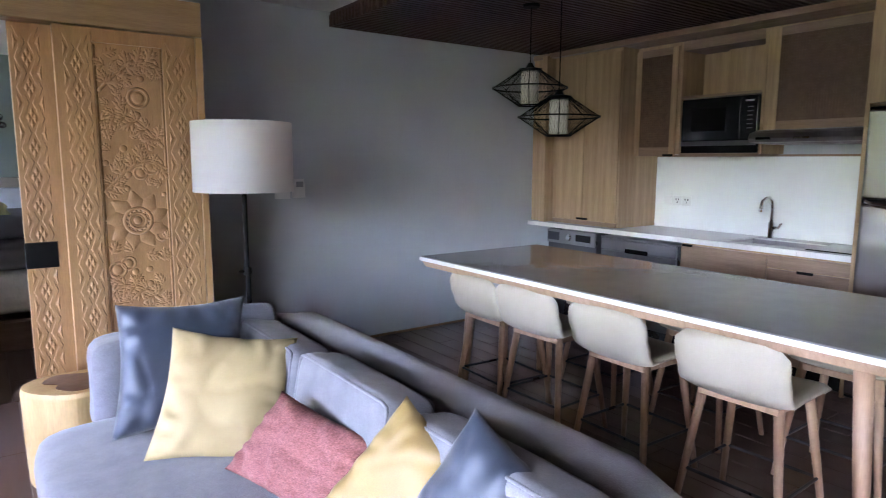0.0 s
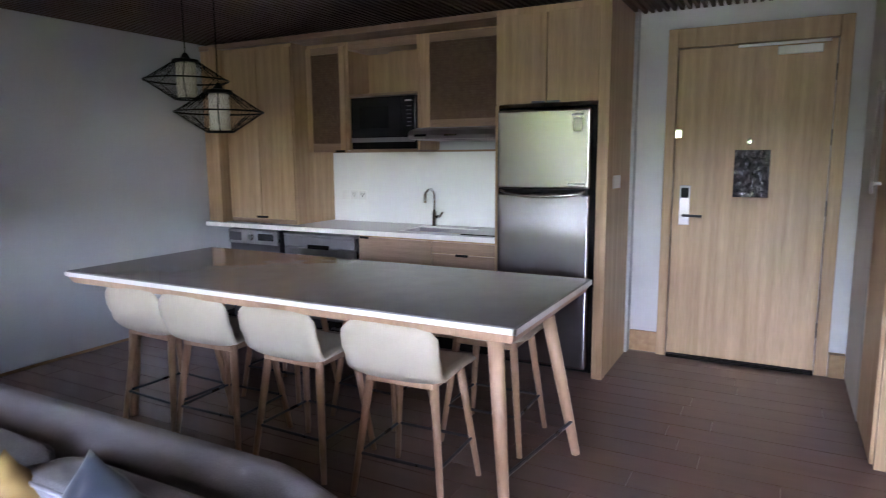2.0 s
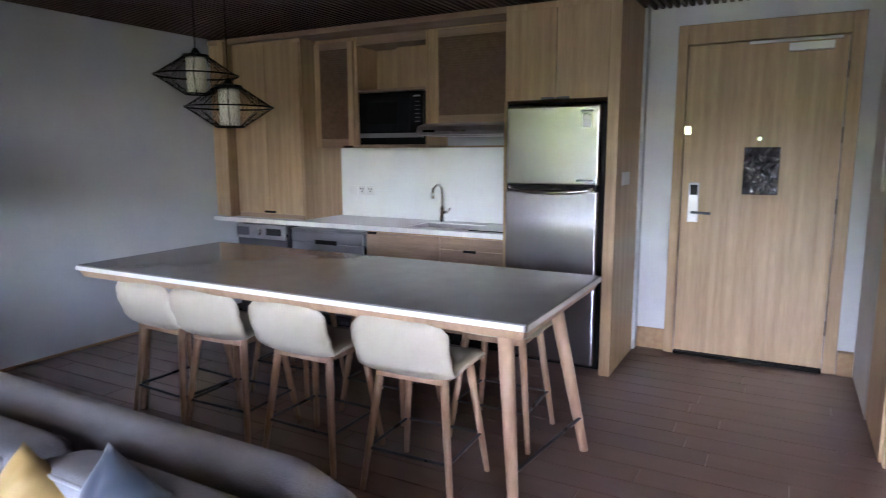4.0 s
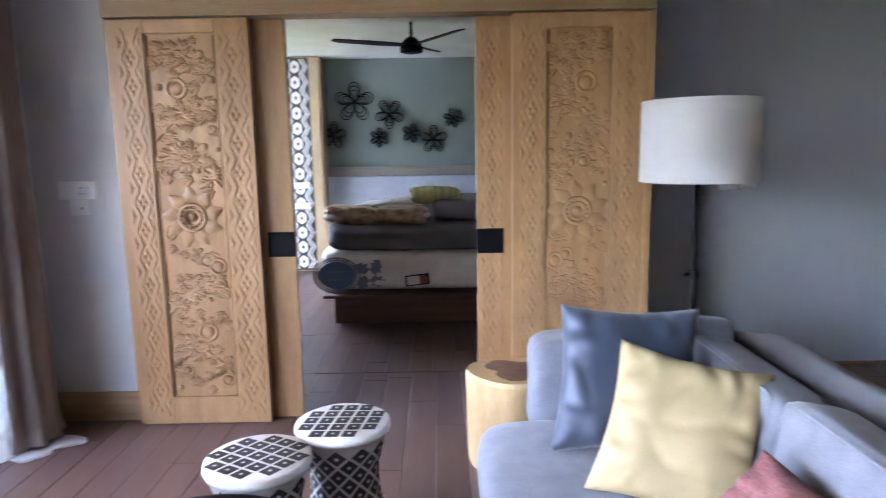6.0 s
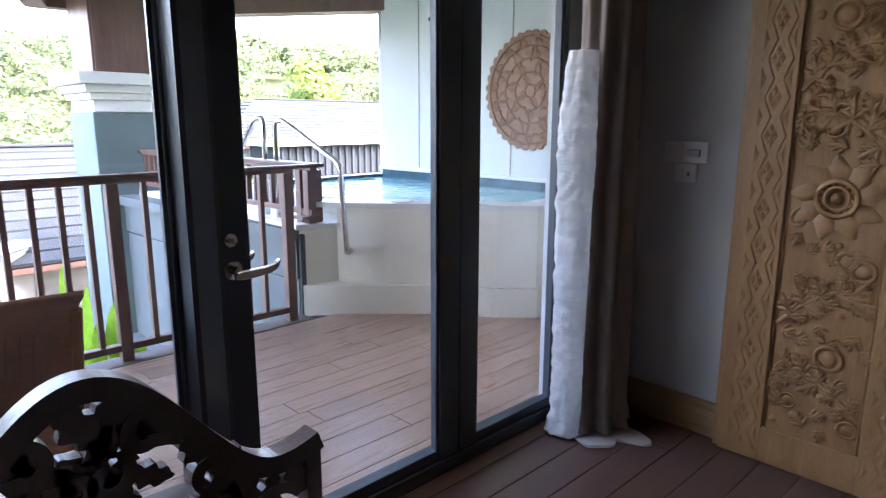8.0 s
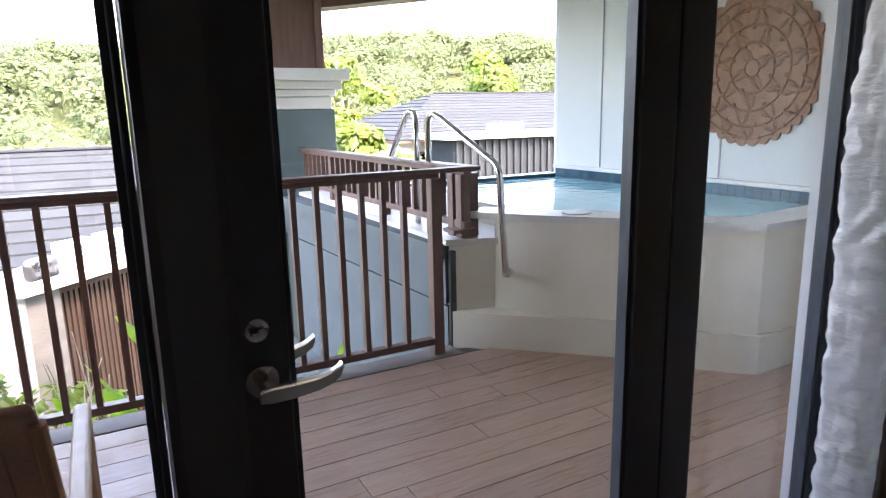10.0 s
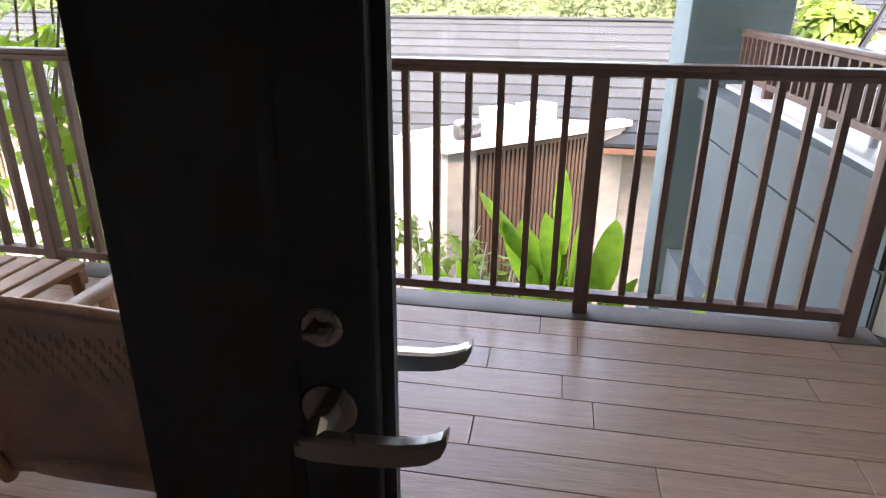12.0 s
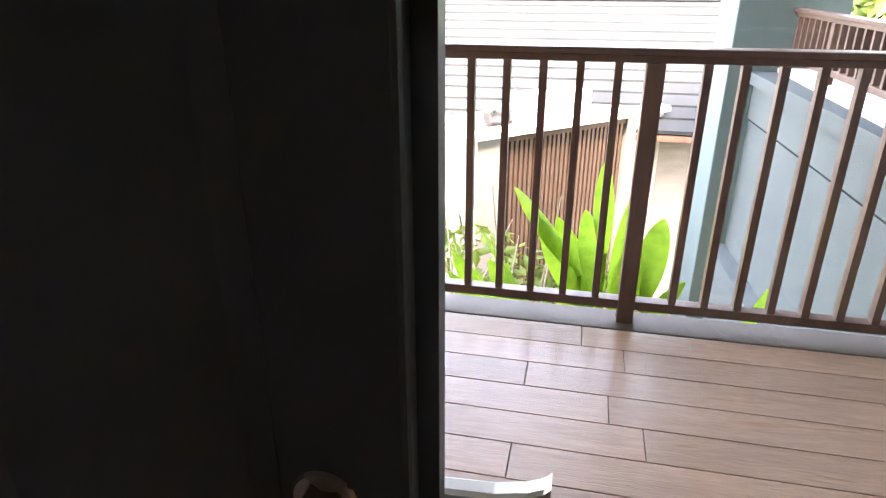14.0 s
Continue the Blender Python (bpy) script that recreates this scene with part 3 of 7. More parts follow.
M_BAG = mat("crinkled_black_plastic", (0.02, 0.021, 0.024), 0.10, color2=(0.05, 0.05, 0.055), scale=22, bump=0.9, bump_scale=30, coat=0.6)
tagged(part("door_hanger", bm, M_BAG), "evacuation plan in crinkled dark plastic taped to the door", "sign")
sw = thing("light_switch", "white double light switch on the oak panel", "switch")
for i in range(2):
    part("plate", bx(4.70 + i * 0.088, 4.784 + i * 0.088, 1.302, 1.314, 1.235, 1.318, bevel=0.003), M_WHITEPLASTIC, sw)
    part("rocker", bx(4.72 + i * 0.088, 4.765 + i * 0.088, 1.298, 1.302, 1.25, 1.303, bevel=0.001), M_WHITEPLASTIC, sw)
wd = thing("wardrobe", "tall oak wardrobe front with a steel bar handle in the hallway", "wardrobe")
part("body", bx(3.95, 4.545, -0.9, -0.10, 0.0, 2.40), M_OAK, wd)
part("door", bx(3.96, 4.54, -0.098, -0.08, 0.02, 2.38, bevel=0.003), M_OAK, wd)
part("handle", tube(bmesh.new(), [(4.42, -0.04, 1.25), (4.42, -0.04, 1.80)], 0.009, 8), M_STEEL, wd)
for z in (1.30, 1.75):
    part("handle_post", bx(4.413, 4.427, -0.08, -0.04, z - 0.006, z + 0.006), M_STEEL, wd)

# ---- high table and stools ----
tb = thing("bar_table", "long bar table with a gray stone top on splayed beech legs", "table")
part("tabletop", bx(2.609, 3.612, 1.152, 3.742, 0.827, 0.853, bevel=0.006, seg=3), M_TABLE, tb, "gray polished stone top")
bm = bmesh.new()
edge = [(2.606, 1.149), (3.615, 1.149), (3.615, 3.745), (2.606, 3.745)]
for (xa, ya), (xb, yb) in zip(edge, edge[1:] + edge[:1]):
    x0, x1, y0, y1 = min(xa, xb), max(xa, xb), min(ya, yb), max(ya, yb)
    if x0 == x1:
        x0, x1 = (x0, x0 + 0.012) if x0 < 3 else (x0 - 0.012, x0)
    if y0 == y1:
        y0, y1 = (y0, y0 + 0.012) if y0 < 2 else (y0 - 0.012, y0)
    box(bm, x0 - 0.001, x1 + 0.001, y0 - 0.001, y1 + 0.001, 0.825, 0.847)
part("edge_band", bm, M_STONE, tb, "white stone edge band")
bm = bmesh.new()
lo, hi = (2.632, 3.588, 1.175, 3.718), (2.614, 3.607, 1.157, 3.737)
va = [bm.verts.new((x, y, 0.787)) for x, y in ((lo[0], lo[2]), (lo[1], lo[2]), (lo[1], lo[3]), (lo[0], lo[3]))]
vb = [bm.verts.new((x, y, 0.826)) for x, y in ((hi[0], hi[2]), (hi[1], hi[2]), (hi[1], hi[3]), (hi[0], hi[3]))]
bm.faces.new(va[::-1]), bm.faces.new(vb)
for i in range(4):
    j = (i + 1) % 4
    bm.faces.new((va[i], va[j], vb[j], vb[i]))
part("under_frame", bm, M_LEG, tb, "bevelled beech frame")
for x, y, dx, dy in ((2.84, 1.33, -0.03, -0.06), (3.43, 1.33, 0.05, -0.16), (2.84, 3.49, -0.03, 0.06), (3.43, 3.49, 0.05, 0.06)):
    part("leg", tube(bmesh.new(), [(x, y, 0.788), (x + dx * 0.5, y + dy * 0.5, 0.40), (x + dx, y + dy, 0.0)], [0.034, 0.03, 0.022], 14), M_LEG, tb, smooth=True)
part("foot_rail", tube(bmesh.new(), [(2.825, 1.27, 0.17), (3.465, 1.19, 0.17)], 0.009, 8), M_DKSTEEL, tb)


def bar_stool():
    """Cream leather shell stool on four splayed beech legs, facing +x."""
    st = thing("bar_stool", "cream leather bar stool on splayed beech legs", "stool", group="bar stools")
    bm = bmesh.new()
    prof = []
    for k in range(13):
        a = k / 12
        if a < 0.5:
            prof.append((0.40 - 0.36 * a * 2, 0.565 + 0.008 * math.sin(a * 6)))
        else:
            s = (a - 0.5) * 2
            prof.append((0.04 - 0.02 * s - 0.05 * min(1, s * 2), 0.565 + 0.232 * s))
    rows = []
    nW = 10
    for i, (px, pz) in enumerate(prof):
        w = 0.225 if i < 7 else 0.222
        row = []
        for j in range(nW + 1):
            u = -1 + 2 * j / nW
            y = u * w
            lift = 0.012 * u * u
            row.append((px, y, pz, lift, i))
        rows.append(row)
    vs = []
    for side in (0, 1):
        g = []
        for i, row in enumerate(rows):
            p0, p1 = prof[max(i - 1, 0)], prof[min(i + 1, 12)]
            tx, tz = p1[0] - p0[0], p1[1] - p0[1]
            ln = math.hypot(tx, tz) or 1
            nx, nz = -tz / ln, tx / ln
            gr = []
            for (px, y, pz, lift, _) in row:
                # rounded outer corners of the backrest and of the seat front
                u = y / 0.225
                k = 1.0
                if i >= 10 and abs(u) > 0.7:
                    dz = (i - 9) / 3 * ((abs(u) - 0.7) / 0.3) ** 2
                    pz2, px2 = pz - 0.045 * dz, px
                elif i <= 1 and abs(u) > 0.7:
                    pz2, px2 = pz, px - 0.05 * ((abs(u) - 0.7) / 0.3) ** 2
                else:
                    pz2, px2 = pz, px
                off = (-0.020 if side else 0.020) * (1 - 0.55 * abs(u) ** 6)
                if i in (0, 12):
                    off *= 0.35
                gr.append(bm.verts.new((px2 + nx * off + (0.012 * u * u if i >= 8 else 0), y, pz2 + nz * off + (lift if i < 7 else 0))))
            g.append(gr)
        vs.append(g)
    for g, flip in ((vs[0], False), (vs[1], True)):
        for i in range(12):
            for j in range(nW):
                q = (g[i][j], g[i][j + 1], g[i + 1][j + 1], g[i + 1][j])
                bm.faces.new(q[::-1] if flip else q)
    a, b = vs
    for i in range(12):
        bm.faces.new((a[i][0], a[i + 1][0], b[i + 1][0], b[i][0]))
        bm.faces.new((a[i][nW], b[i][nW], b[i + 1][nW], a[i + 1][nW]))
    for j in range(nW):
        bm.faces.new((a[0][j], b[0][j], b[0][j + 1], a[0][j + 1]))
        bm.faces.new((a[12][j], a[12][j + 1], b[12][j + 1], b[12][j]))
    part("shell", bm, M_STOOL, st, "cream leather seat and back shell", smooth=True)
    part("seat_base", bx(0.06, 0.36, -0.16, 0.16, 0.515, 0.545, bevel=0.006), M_LEG, st)
    feet = []
    for sx, sy in ((0.09, -0.15), (0.09, 0.15), (0.34, -0.15), (0.34, 0.15)):
        fx, fy = sx + (-0.07 if sx < 0.2 else 0.07), sy * 1.42
        feet.append((sx, sy, fx, fy))
        part("leg", tube(bmesh.new(), [(sx, sy, 0.545), (fx, fy, 0.0)], [0.020, 0.013], 12), M_LEG, st, smooth=True)
    zf = 0.19
    pts = [(sx + (fx - sx) * (0.545 - zf) / 0.545, sy + (fy - sy) * (0.545 - zf) / 0.545) for sx, sy, fx, fy in feet]
    for a, b in ((0, 1), (2, 3), (0, 2), (1, 3)):
        part("foot_rail", tube(bmesh.new(), [(*pts[a], zf), (*pts[b], zf)], 0.007, 8), M_DKSTEEL, st)
    return st


stool = bar_stool()
stool.matrix_basis = pose(2.655, 1.705, 0, 0, 0, 2)
for y, r in ((2.30, -1), (2.83, 2), (3.265, -3)):
    copy_thing(stool, pose(2.665, y, 0, 0, 0, r))
for y, r in ((1.62, 181), (2.30, 178), (3.00, 182)):
    copy_thing(stool, pose(3.72, y, 0, 0, 0, r))


def pendant(x, y, zc, r, h, hc):
    """A diamond of black wire mesh round a paper cylinder, on a cord."""
    p = thing("pendant_lamp", "unlit pendant lamp, black wire mesh diamond round a pale cylinder", "pendant lamp", group="pendant lamps")
    seg = 28
    prof = [(0.075, h), (r, 0.0), (0.075, -h)]
    bm = bmesh.new()
    for k in range(seg * 2):
        a = 2 * math.pi * k / (seg * 2)
        for s in (1, -1):
            a2 = a + s * 0.22
            tube(bm, [(x + 0.075 * math.cos(a), y + 0.075 * math.sin(a), zc + h), (x + r * math.cos(a2), y + r * math.sin(a2), zc)], 0.0008, 3, cap=False)
            tube(bm, [(x + 0.075 * math.cos(a), y + 0.075 * math.sin(a), zc - h), (x + r * math.cos(a2), y + r * math.sin(a2), zc)], 0.0008, 3, cap=False)
    part("wire_mesh", bm, M_BLACK, p, "fine black wire mesh")
    bm = bmesh.new()
    for rr, dz in ((0.075, h), (r, 0), (0.075, -h)):
        ring = [(x + rr * math.cos(2 * math.pi * k / 32), y + rr * math.sin(2 * math.pi * k / 32), zc + dz) for k in range(33)]
        tube(bm, ring, 0.005, 6, cap=False)
    for k in range(8):
        a = 2 * math.pi * k / 8
        tube(bm, [(x + 0.075 * math.cos(a), y + 0.075 * math.sin(a), zc + h), (x + r * math.cos(a), y + r * math.sin(a), zc), (x + 0.075 * math.cos(a), y + 0.075 * math.sin(a), zc - h)], 0.003, 5)
    part("frame", bm, M_BLACK, p)
    bm = bmesh.new()
    lathe(bm, [(0.055 + 0.0022 * math.sin(k * 2.1) + 0.0018 * (k % 2), zc - h * 0.9 + hc * k / 14) for k in range(15)], 28, x, y)
    part("paper_cylinder", bm, M_PAPER, p, "crumpled pale paper cylinder", smooth=True)
    part("cap", lathe(bmesh.new(), [(0.07, zc + h), (0.075, zc + h + 0.012), (0.03, zc + h + 0.02), (0.012, zc + h + 0.05)], 20, x, y), M_BLACK, p)
    part("cord", tube(bmesh.new(), [(x, y, zc + h + 0.04), (x, y, HK)], 0.004, 6), M_BLACK, p)
    part("ceiling_rose", lathe(bmesh.new(), [(0.05, HK - 0.018), (0.055, HK - 0.001)], 20, x, y), M_BLACK, p)
    return p


M_PAPER = mat("pale_paper", (0.62, 0.60, 0.48), 0.8, color2=(0.5, 0.48, 0.37), scale=14, stretch=(1, 1, 3), bump=0.5, bump_scale=40, fine=0.05)
pendant(3.31, 3.53, 1.905, 0.238, 0.108, 0.20)
pendant(3.25, 3.21, 1.705, 0.242, 0.11, 0.20)
# ---- carved sliding doors ----
def relief_leaf(bm, u, w, ang, ln, wd, h, y):
    """A pointed leaf with a raised midrib, standing proud of the board towards -y."""
    c, s = math.cos(ang), math.sin(ang)
    n = 6
    mid, lft, rgt = [], [], []
    for i in range(n + 1):
        t = i / n
        half = wd * math.sin(math.pi * min(1, t * 0.92 + 0.04)) ** 0.8 * (1 - 0.35 * t) * (1 + 0.18 * math.sin(t * 15))
        px, pz = u + c * ln * t, w + s * ln * t
        bend = 0.18 * ln * t * t
        px, pz = px - s * bend, pz + c * bend
        mid.append(bm.verts.new((px, y - h * (0.55 + 0.45 * math.sin(math.pi * t)), pz)))
        lft.append(bm.verts.new((px - s * half, y - h * 0.25 * math.sin(math.pi * t), pz + c * half)))
        rgt.append(bm.verts.new((px + s * half, y - h * 0.25 * math.sin(math.pi * t), pz - c * half)))
    for i in range(n):
        bm.faces.new((mid[i], mid[i + 1], lft[i + 1], lft[i]))
        bm.faces.new((mid[i], rgt[i], rgt[i + 1], mid[i + 1]))


def relief_dome(bm, u, w, r, h, y, seg=14, ring=False):
    prof = [(r, 0.0), (r * 0.92, h * 0.7), (r * 0.78, h), (r * 0.66, h * 0.35), (r * 0.5, h * 0.5), (r * 0.3, h * 0.9), (0.0005, h)] if ring else [(r, 0), (r * 0.85, h * 0.6), (r * 0.5, h * 0.92), (0.0005, h)]
    rings = [[bm.verts.new((u + q * math.cos(2 * math.pi * k / seg), y - d, w + q * math.sin(2 * math.pi * k / seg))) for k in range(seg)] for q, d in prof]
    for a, b in zip(rings, rings[1:]):
        for k in range(seg):
            bm.faces.new((a[k], a[(k + 1) % seg], b[(k + 1) % seg], b[k]))


def relief_flower(bm, u, w, r, h, y, petals=8, turn=0.0):
    for k in range(petals):
        relief_leaf(bm, u + 0.3 * r * math.cos(turn + 2 * math.pi * k / petals), w + 0.3 * r * math.sin(turn + 2 * math.pi * k / petals),
                    turn + 2 * math.pi * k / petals - 0.1, r * 0.75, r * 0.25, h, y)
    relief_dome(bm, u, w, r * 0.42, h, y, 18, ring=True)


def relief_vine(bm, pts, r, y):
    tube(bm, [(u, y - r * 0.25, w) for u, w in pts], r, 6)


def acanthus(bm, u, w, ang, ln, y, h=0.02):
    """A lobed leaf: one long blade with pairs of side lobes."""
    relief_leaf(bm, u, w, ang, ln, ln * 0.20, h, y)
    for q, sp, k in ((0.12, 0.95, 0.55), (0.34, 0.75, 0.5), (0.55, 0.6, 0.38)):
        for s in (1, -1):
            relief_leaf(bm, u + ln * q * math.cos(ang), w + ln * q * math.sin(ang), ang + s * sp, ln * k, ln * 0.13, h * 0.85, y)


def ring(bm, u, w, r, y, h=0.02):
    """A raised round boss inside a rim."""
    relief_dome(bm, u, w, r * 0.66, h * 0.8, y, 16)
    tube(bm, [(u + r * math.cos(2 * math.pi * k / 20), y - h * 0.35, w + r * math.sin(2 * math.pi * k / 20)) for k in range(21)], r * 0.17, 6, cap=False)


def carving(x0, x1, z0, z1, y, flip, seed):
    """A big star flower between winding branches, with rings, roundels and lobed leaves; one leaf mirrors the other."""
    rnd = random.Random(seed)
    bm = bmesh.new()
    cx, hw = (x0 + x1) / 2, (x1 - x0) / 2
    sg = 1 if flip else -1
    X = lambda u: cx + sg * u
    full = [(0.0, 1.12, 0.15)]
    for k in range(9):
        a = 2 * math.pi * k / 9 + 0.2
        relief_leaf(bm, X(0.055 * math.cos(a)), 1.12 + 0.055 * math.sin(a), a if sg > 0 else math.pi - a, 0.105, 0.044, 0.024, y)
    for r, t in ((0.066, 0.010), (0.042, 0.007)):
        tube(bm, [(X(r * math.cos(2 * math.pi * k / 28)), y - 0.018, 1.12 + r * math.sin(2 * math.pi * k / 28)) for k in range(29)], t, 6, cap=False)
    relief_dome(bm, X(0), 1.12, 0.022, 0.03, y, 14)
    for k in range(14):
        relief_dome(bm, X(0.054 * math.cos(k * 0.449)), 1.12 + 0.054 * math.sin(k * 0.449), 0.010, 0.024, y, 8)
    for u, z, r in ((0.076, 1.405, 0.036), (0.028, 1.375, 0.033), (0.035, 1.765, 0.048), (-0.112, 0.86, 0.040), (-0.058, 0.892, 0.034), (-0.035, 0.508, 0.046), (-0.125, 0.245, 0.032), (0.09, 0.30, 0.030)):
        ring(bm, X(u), z, r, y)
        full.append((u, z, r))
    # winding branches, each an arc from side to side
    for zc, d in ((0.36, 1), (0.70, -1), (0.98, 1), (1.36, 1), (1.60, -1), (1.88, 1)):
        pts = []
        for k in range(25):
            t = k / 24
            pts.append((d * (-hw * 0.93 + 2 * hw * 0.9 * t), zc - 0.09 + 0.20 * math.sin(t * 1.9) - 0.05 * t))
        if abs(zc - 0.98) > 0.1:
            relief_vine(bm, [(X(a), b) for a, b in pts], 0.010, y)
            for k in range(3, 24, 4):
                a, b = pts[k]
                e = pts[min(k + 1, 24)]
                an = math.atan2(e[1] - b, (e[0] - a))
                for s in (1, -1):
                    ln = rnd.uniform(0.06, 0.095)
                    an2 = an + s * rnd.uniform(0.7, 1.2)
                    tip = a + ln * math.cos(an2)
                    if abs(tip) < hw * 0.97 and all(math.hypot(tip - u, b + ln * math.sin(an2) - z) > r for u, z, r in full):
                        acanthus(bm, X(a), b, an2 if sg > 0 else math.pi - an2, ln, y, 0.022)
        # a curl at the end of the branch
        ex, ez = pts[-1]
        cu_ = [(ex - d * (0.04 - 0.034 * q) * (1 - math.cos(7 * q)), ez + (0.05 - 0.04 * q) * math.sin(7 * q)) for q in [k / 18 for k in range(19)]]
        relief_vine(bm, [(X(a), b) for a, b in cu_], 0.0075, y)
    # leaves that fill the edges and the gaps
    for k in range(1000):
        u, z = rnd.uniform(-hw * 0.92, hw * 0.92), rnd.uniform(z0 + 0.04, z1 - 0.04)
        if all(math.hypot(u - a, z - b) > r + 0.024 for a, b, r in full):
            full.append((u, z, 0.028))
            an = rnd.uniform(0, 6.28)
            if abs(u + 0.055 * math.cos(an)) < hw:
                if rnd.random() < 0.75:
                    acanthus(bm, X(u), z, an if sg > 0 else math.pi - an, rnd.uniform(0.05, 0.08), y, 0.018)
                else:
                    relief_dome(bm, X(u), z, rnd.uniform(0.012, 0.02), 0.016, y, 10)
    tube(bm, [(x0 + 0.004, y - 0.004, z0), (x0 + 0.004, y - 0.004, z1)], 0.006, 6)
    tube(bm, [(x1 - 0.004, y - 0.004, z0), (x1 - 0.004, y - 0.004, z1)], 0.006, 6)
    for v in bm.verts:
        v.co.y = y + (v.co.y - y) * 0.65
    return bm


def zigzag(x0, x1, z0, z1, y):
    """Two mirrored flat zigzag ribbons with fourfold diamonds between them and cross cuts."""
    bm = bmesh.new()
    cx, hw = (x0 + x1) / 2, (x1 - x0) / 2 - 0.004
    n = int((z1 - z0) / 0.14)
    p = (z1 - z0) / n
    h, wd = 0.005, 0.36
    for k in range(n):
        za = z0 + k * p
        for s in (1, -1):
            for w0, w1, ua, ub in ((0, p / 2, 0.62, 0.10), (p / 2, p, 0.10, 0.62)):
                a = [(cx + s * hw * ua, za + w0), (cx + s * hw * (ua + wd), za + w0), (cx + s * hw * (ub + wd), za + w1), (cx + s * hw * ub, za + w1)]
                hi = [bm.verts.new((q[0] * 0.9 + 0.1 * (a[0][0] + a[1][0] + a[2][0] + a[3][0]) / 4, y - h, q[1])) for q in a]
                lo = [bm.verts.new((q[0], y, q[1])) for q in a]
                bm.faces.new(hi)
                for i in (1, 3):
                    bm.faces.new((lo[i], lo[(i + 1) % 4], hi[(i + 1) % 4], hi[i]))
            # notches at the rim
            tip = bm.verts.new((cx + s * hw * 0.86, y - 0.006, za + p / 2))
            rg = [bm.verts.new((cx + s * hw * q, y, za + p / 2 + e)) for q, e in ((0.62, 0), (0.98, p * 0.3), (0.98, -p * 0.3))]
            for i in range(3):
                bm.faces.new((rg[i], rg[(i + 1) % 3], tip))
        for du, dw in ((0, p * 0.19), (0, -p * 0.19), (0.24, 0), (-0.24, 0)):
            c0, c1 = cx + hw * du, za + dw
            if z0 + 0.02 < c1 < z1 - 0.02:
                tip = bm.verts.new((c0, y - 0.006, c1))
                rg = [bm.verts.new((c0 + hw * 0.21 * math.cos(q), y, c1 + p * 0.17 * math.sin(q))) for q in (0, math.pi / 2, math.pi, 1.5 * math.pi)]
                for i in range(4):
                    bm.faces.new((rg[i], rg[(i + 1) % 4], tip))
    return bm


YD = 4.172  # face of the carved leaves


def carved_leaf(name, x0, x1, flip, seed):
    """A carved leaf: stiles, zigzag bands, recessed floral field."""
    d = tagged(new(name), "carved teak sliding door leaf with floral relief", "door", kind="structure")
    z0, z1 = 0.004, 2.10
    fx0, fx1 = x0 + 0.17, x1 - 0.17
    part("board", bx(x0 + 0.002, x1 - 0.002, YD + 0.016, YD + 0.056, z0, z1), M_CARVED, d)
    part("stile", bx(x0, fx0, YD, YD + 0.016, z0, z1, bevel=0.003), M_CARVED, d)
    part("stile", bx(fx1, x1, YD, YD + 0.016, z0, z1, bevel=0.003), M_CARVED, d)
    part("rail", bx(fx0, fx1, YD, YD + 0.016, z0, 0.155, bevel=0.003), M_CARVED, d)
    part("rail", bx(fx0, fx1, YD, YD + 0.016, 2.03, z1, bevel=0.003), M_CARVED, d)
    part("carving", carving(fx0 + 0.004, fx1 - 0.004, 0.16, 2.02, YD + 0.016, flip, seed), M_CARVED, d, "floral vine relief carving", smooth=True)
    part("zigzag_band", zigzag(x0 + 0.035, fx0 - 0.012, 0.05, 2.06, YD), M_CARVED, d)
    part("zigzag_band", zigzag(fx1 + 0.012, x1 - 0.02, 0.05, 2.06, YD), M_CARVED, d)
    return d


carved_leaf("door_2", -1.245, -0.557, False, 3)
carved_leaf("door_3", 0.745, 1.415, True, 8)
d4 = tagged(new("door_4"), "plain edge of a sliding teak leaf with a black pull", "door", kind="structure")
part("board", bx(-0.78, -0.395, 4.236, 4.276, 0.004, 2.10, bevel=0.003), M_CARVED, d4)
part("pull_plate", bx(-0.535, -0.392, 4.229, 4.2355, 0.897, 1.028, bevel=0.001), M_BLACK, d4, "black recessed pull plate")
d5 = tagged(new("door_5"), "sliding teak leaf with zigzag carving and a black pull", "door", kind="structure")
part("board", bx(0.565, 0.95, 4.236, 4.276, 0.004, 2.10, bevel=0.003), M_CARVED, d5)
part("zigzag_band", zigzag(0.58, 0.70, 0.05, 2.08, 4.236), M_CARVED, d5)
part("pull_plate", bx(0.562, 0.705, 4.226, 4.2355, 0.897, 1.028, bevel=0.001), M_BLACK, d5, "black recessed pull plate")
dh = tagged(new("door_6"), "teak head board and side posts round the sliding doors", "door frame", kind="structure")
part("head_board", bx(-1.262, 1.45, YD - 0.02, WY + 0.029, 2.105, 2.285, bevel=0.004), M_OAKX, dh)
part("side_post", bx(1.418, 1.455, YD - 0.005, WY + 0.029, 0.0, 2.103, bevel=0.004), M_CARVED, dh)
part("side_post", bx(-1.272, -1.248, YD + 0.02, WY - 0.001, 0.0, 2.103, bevel=0.003), M_CARVED, dh)

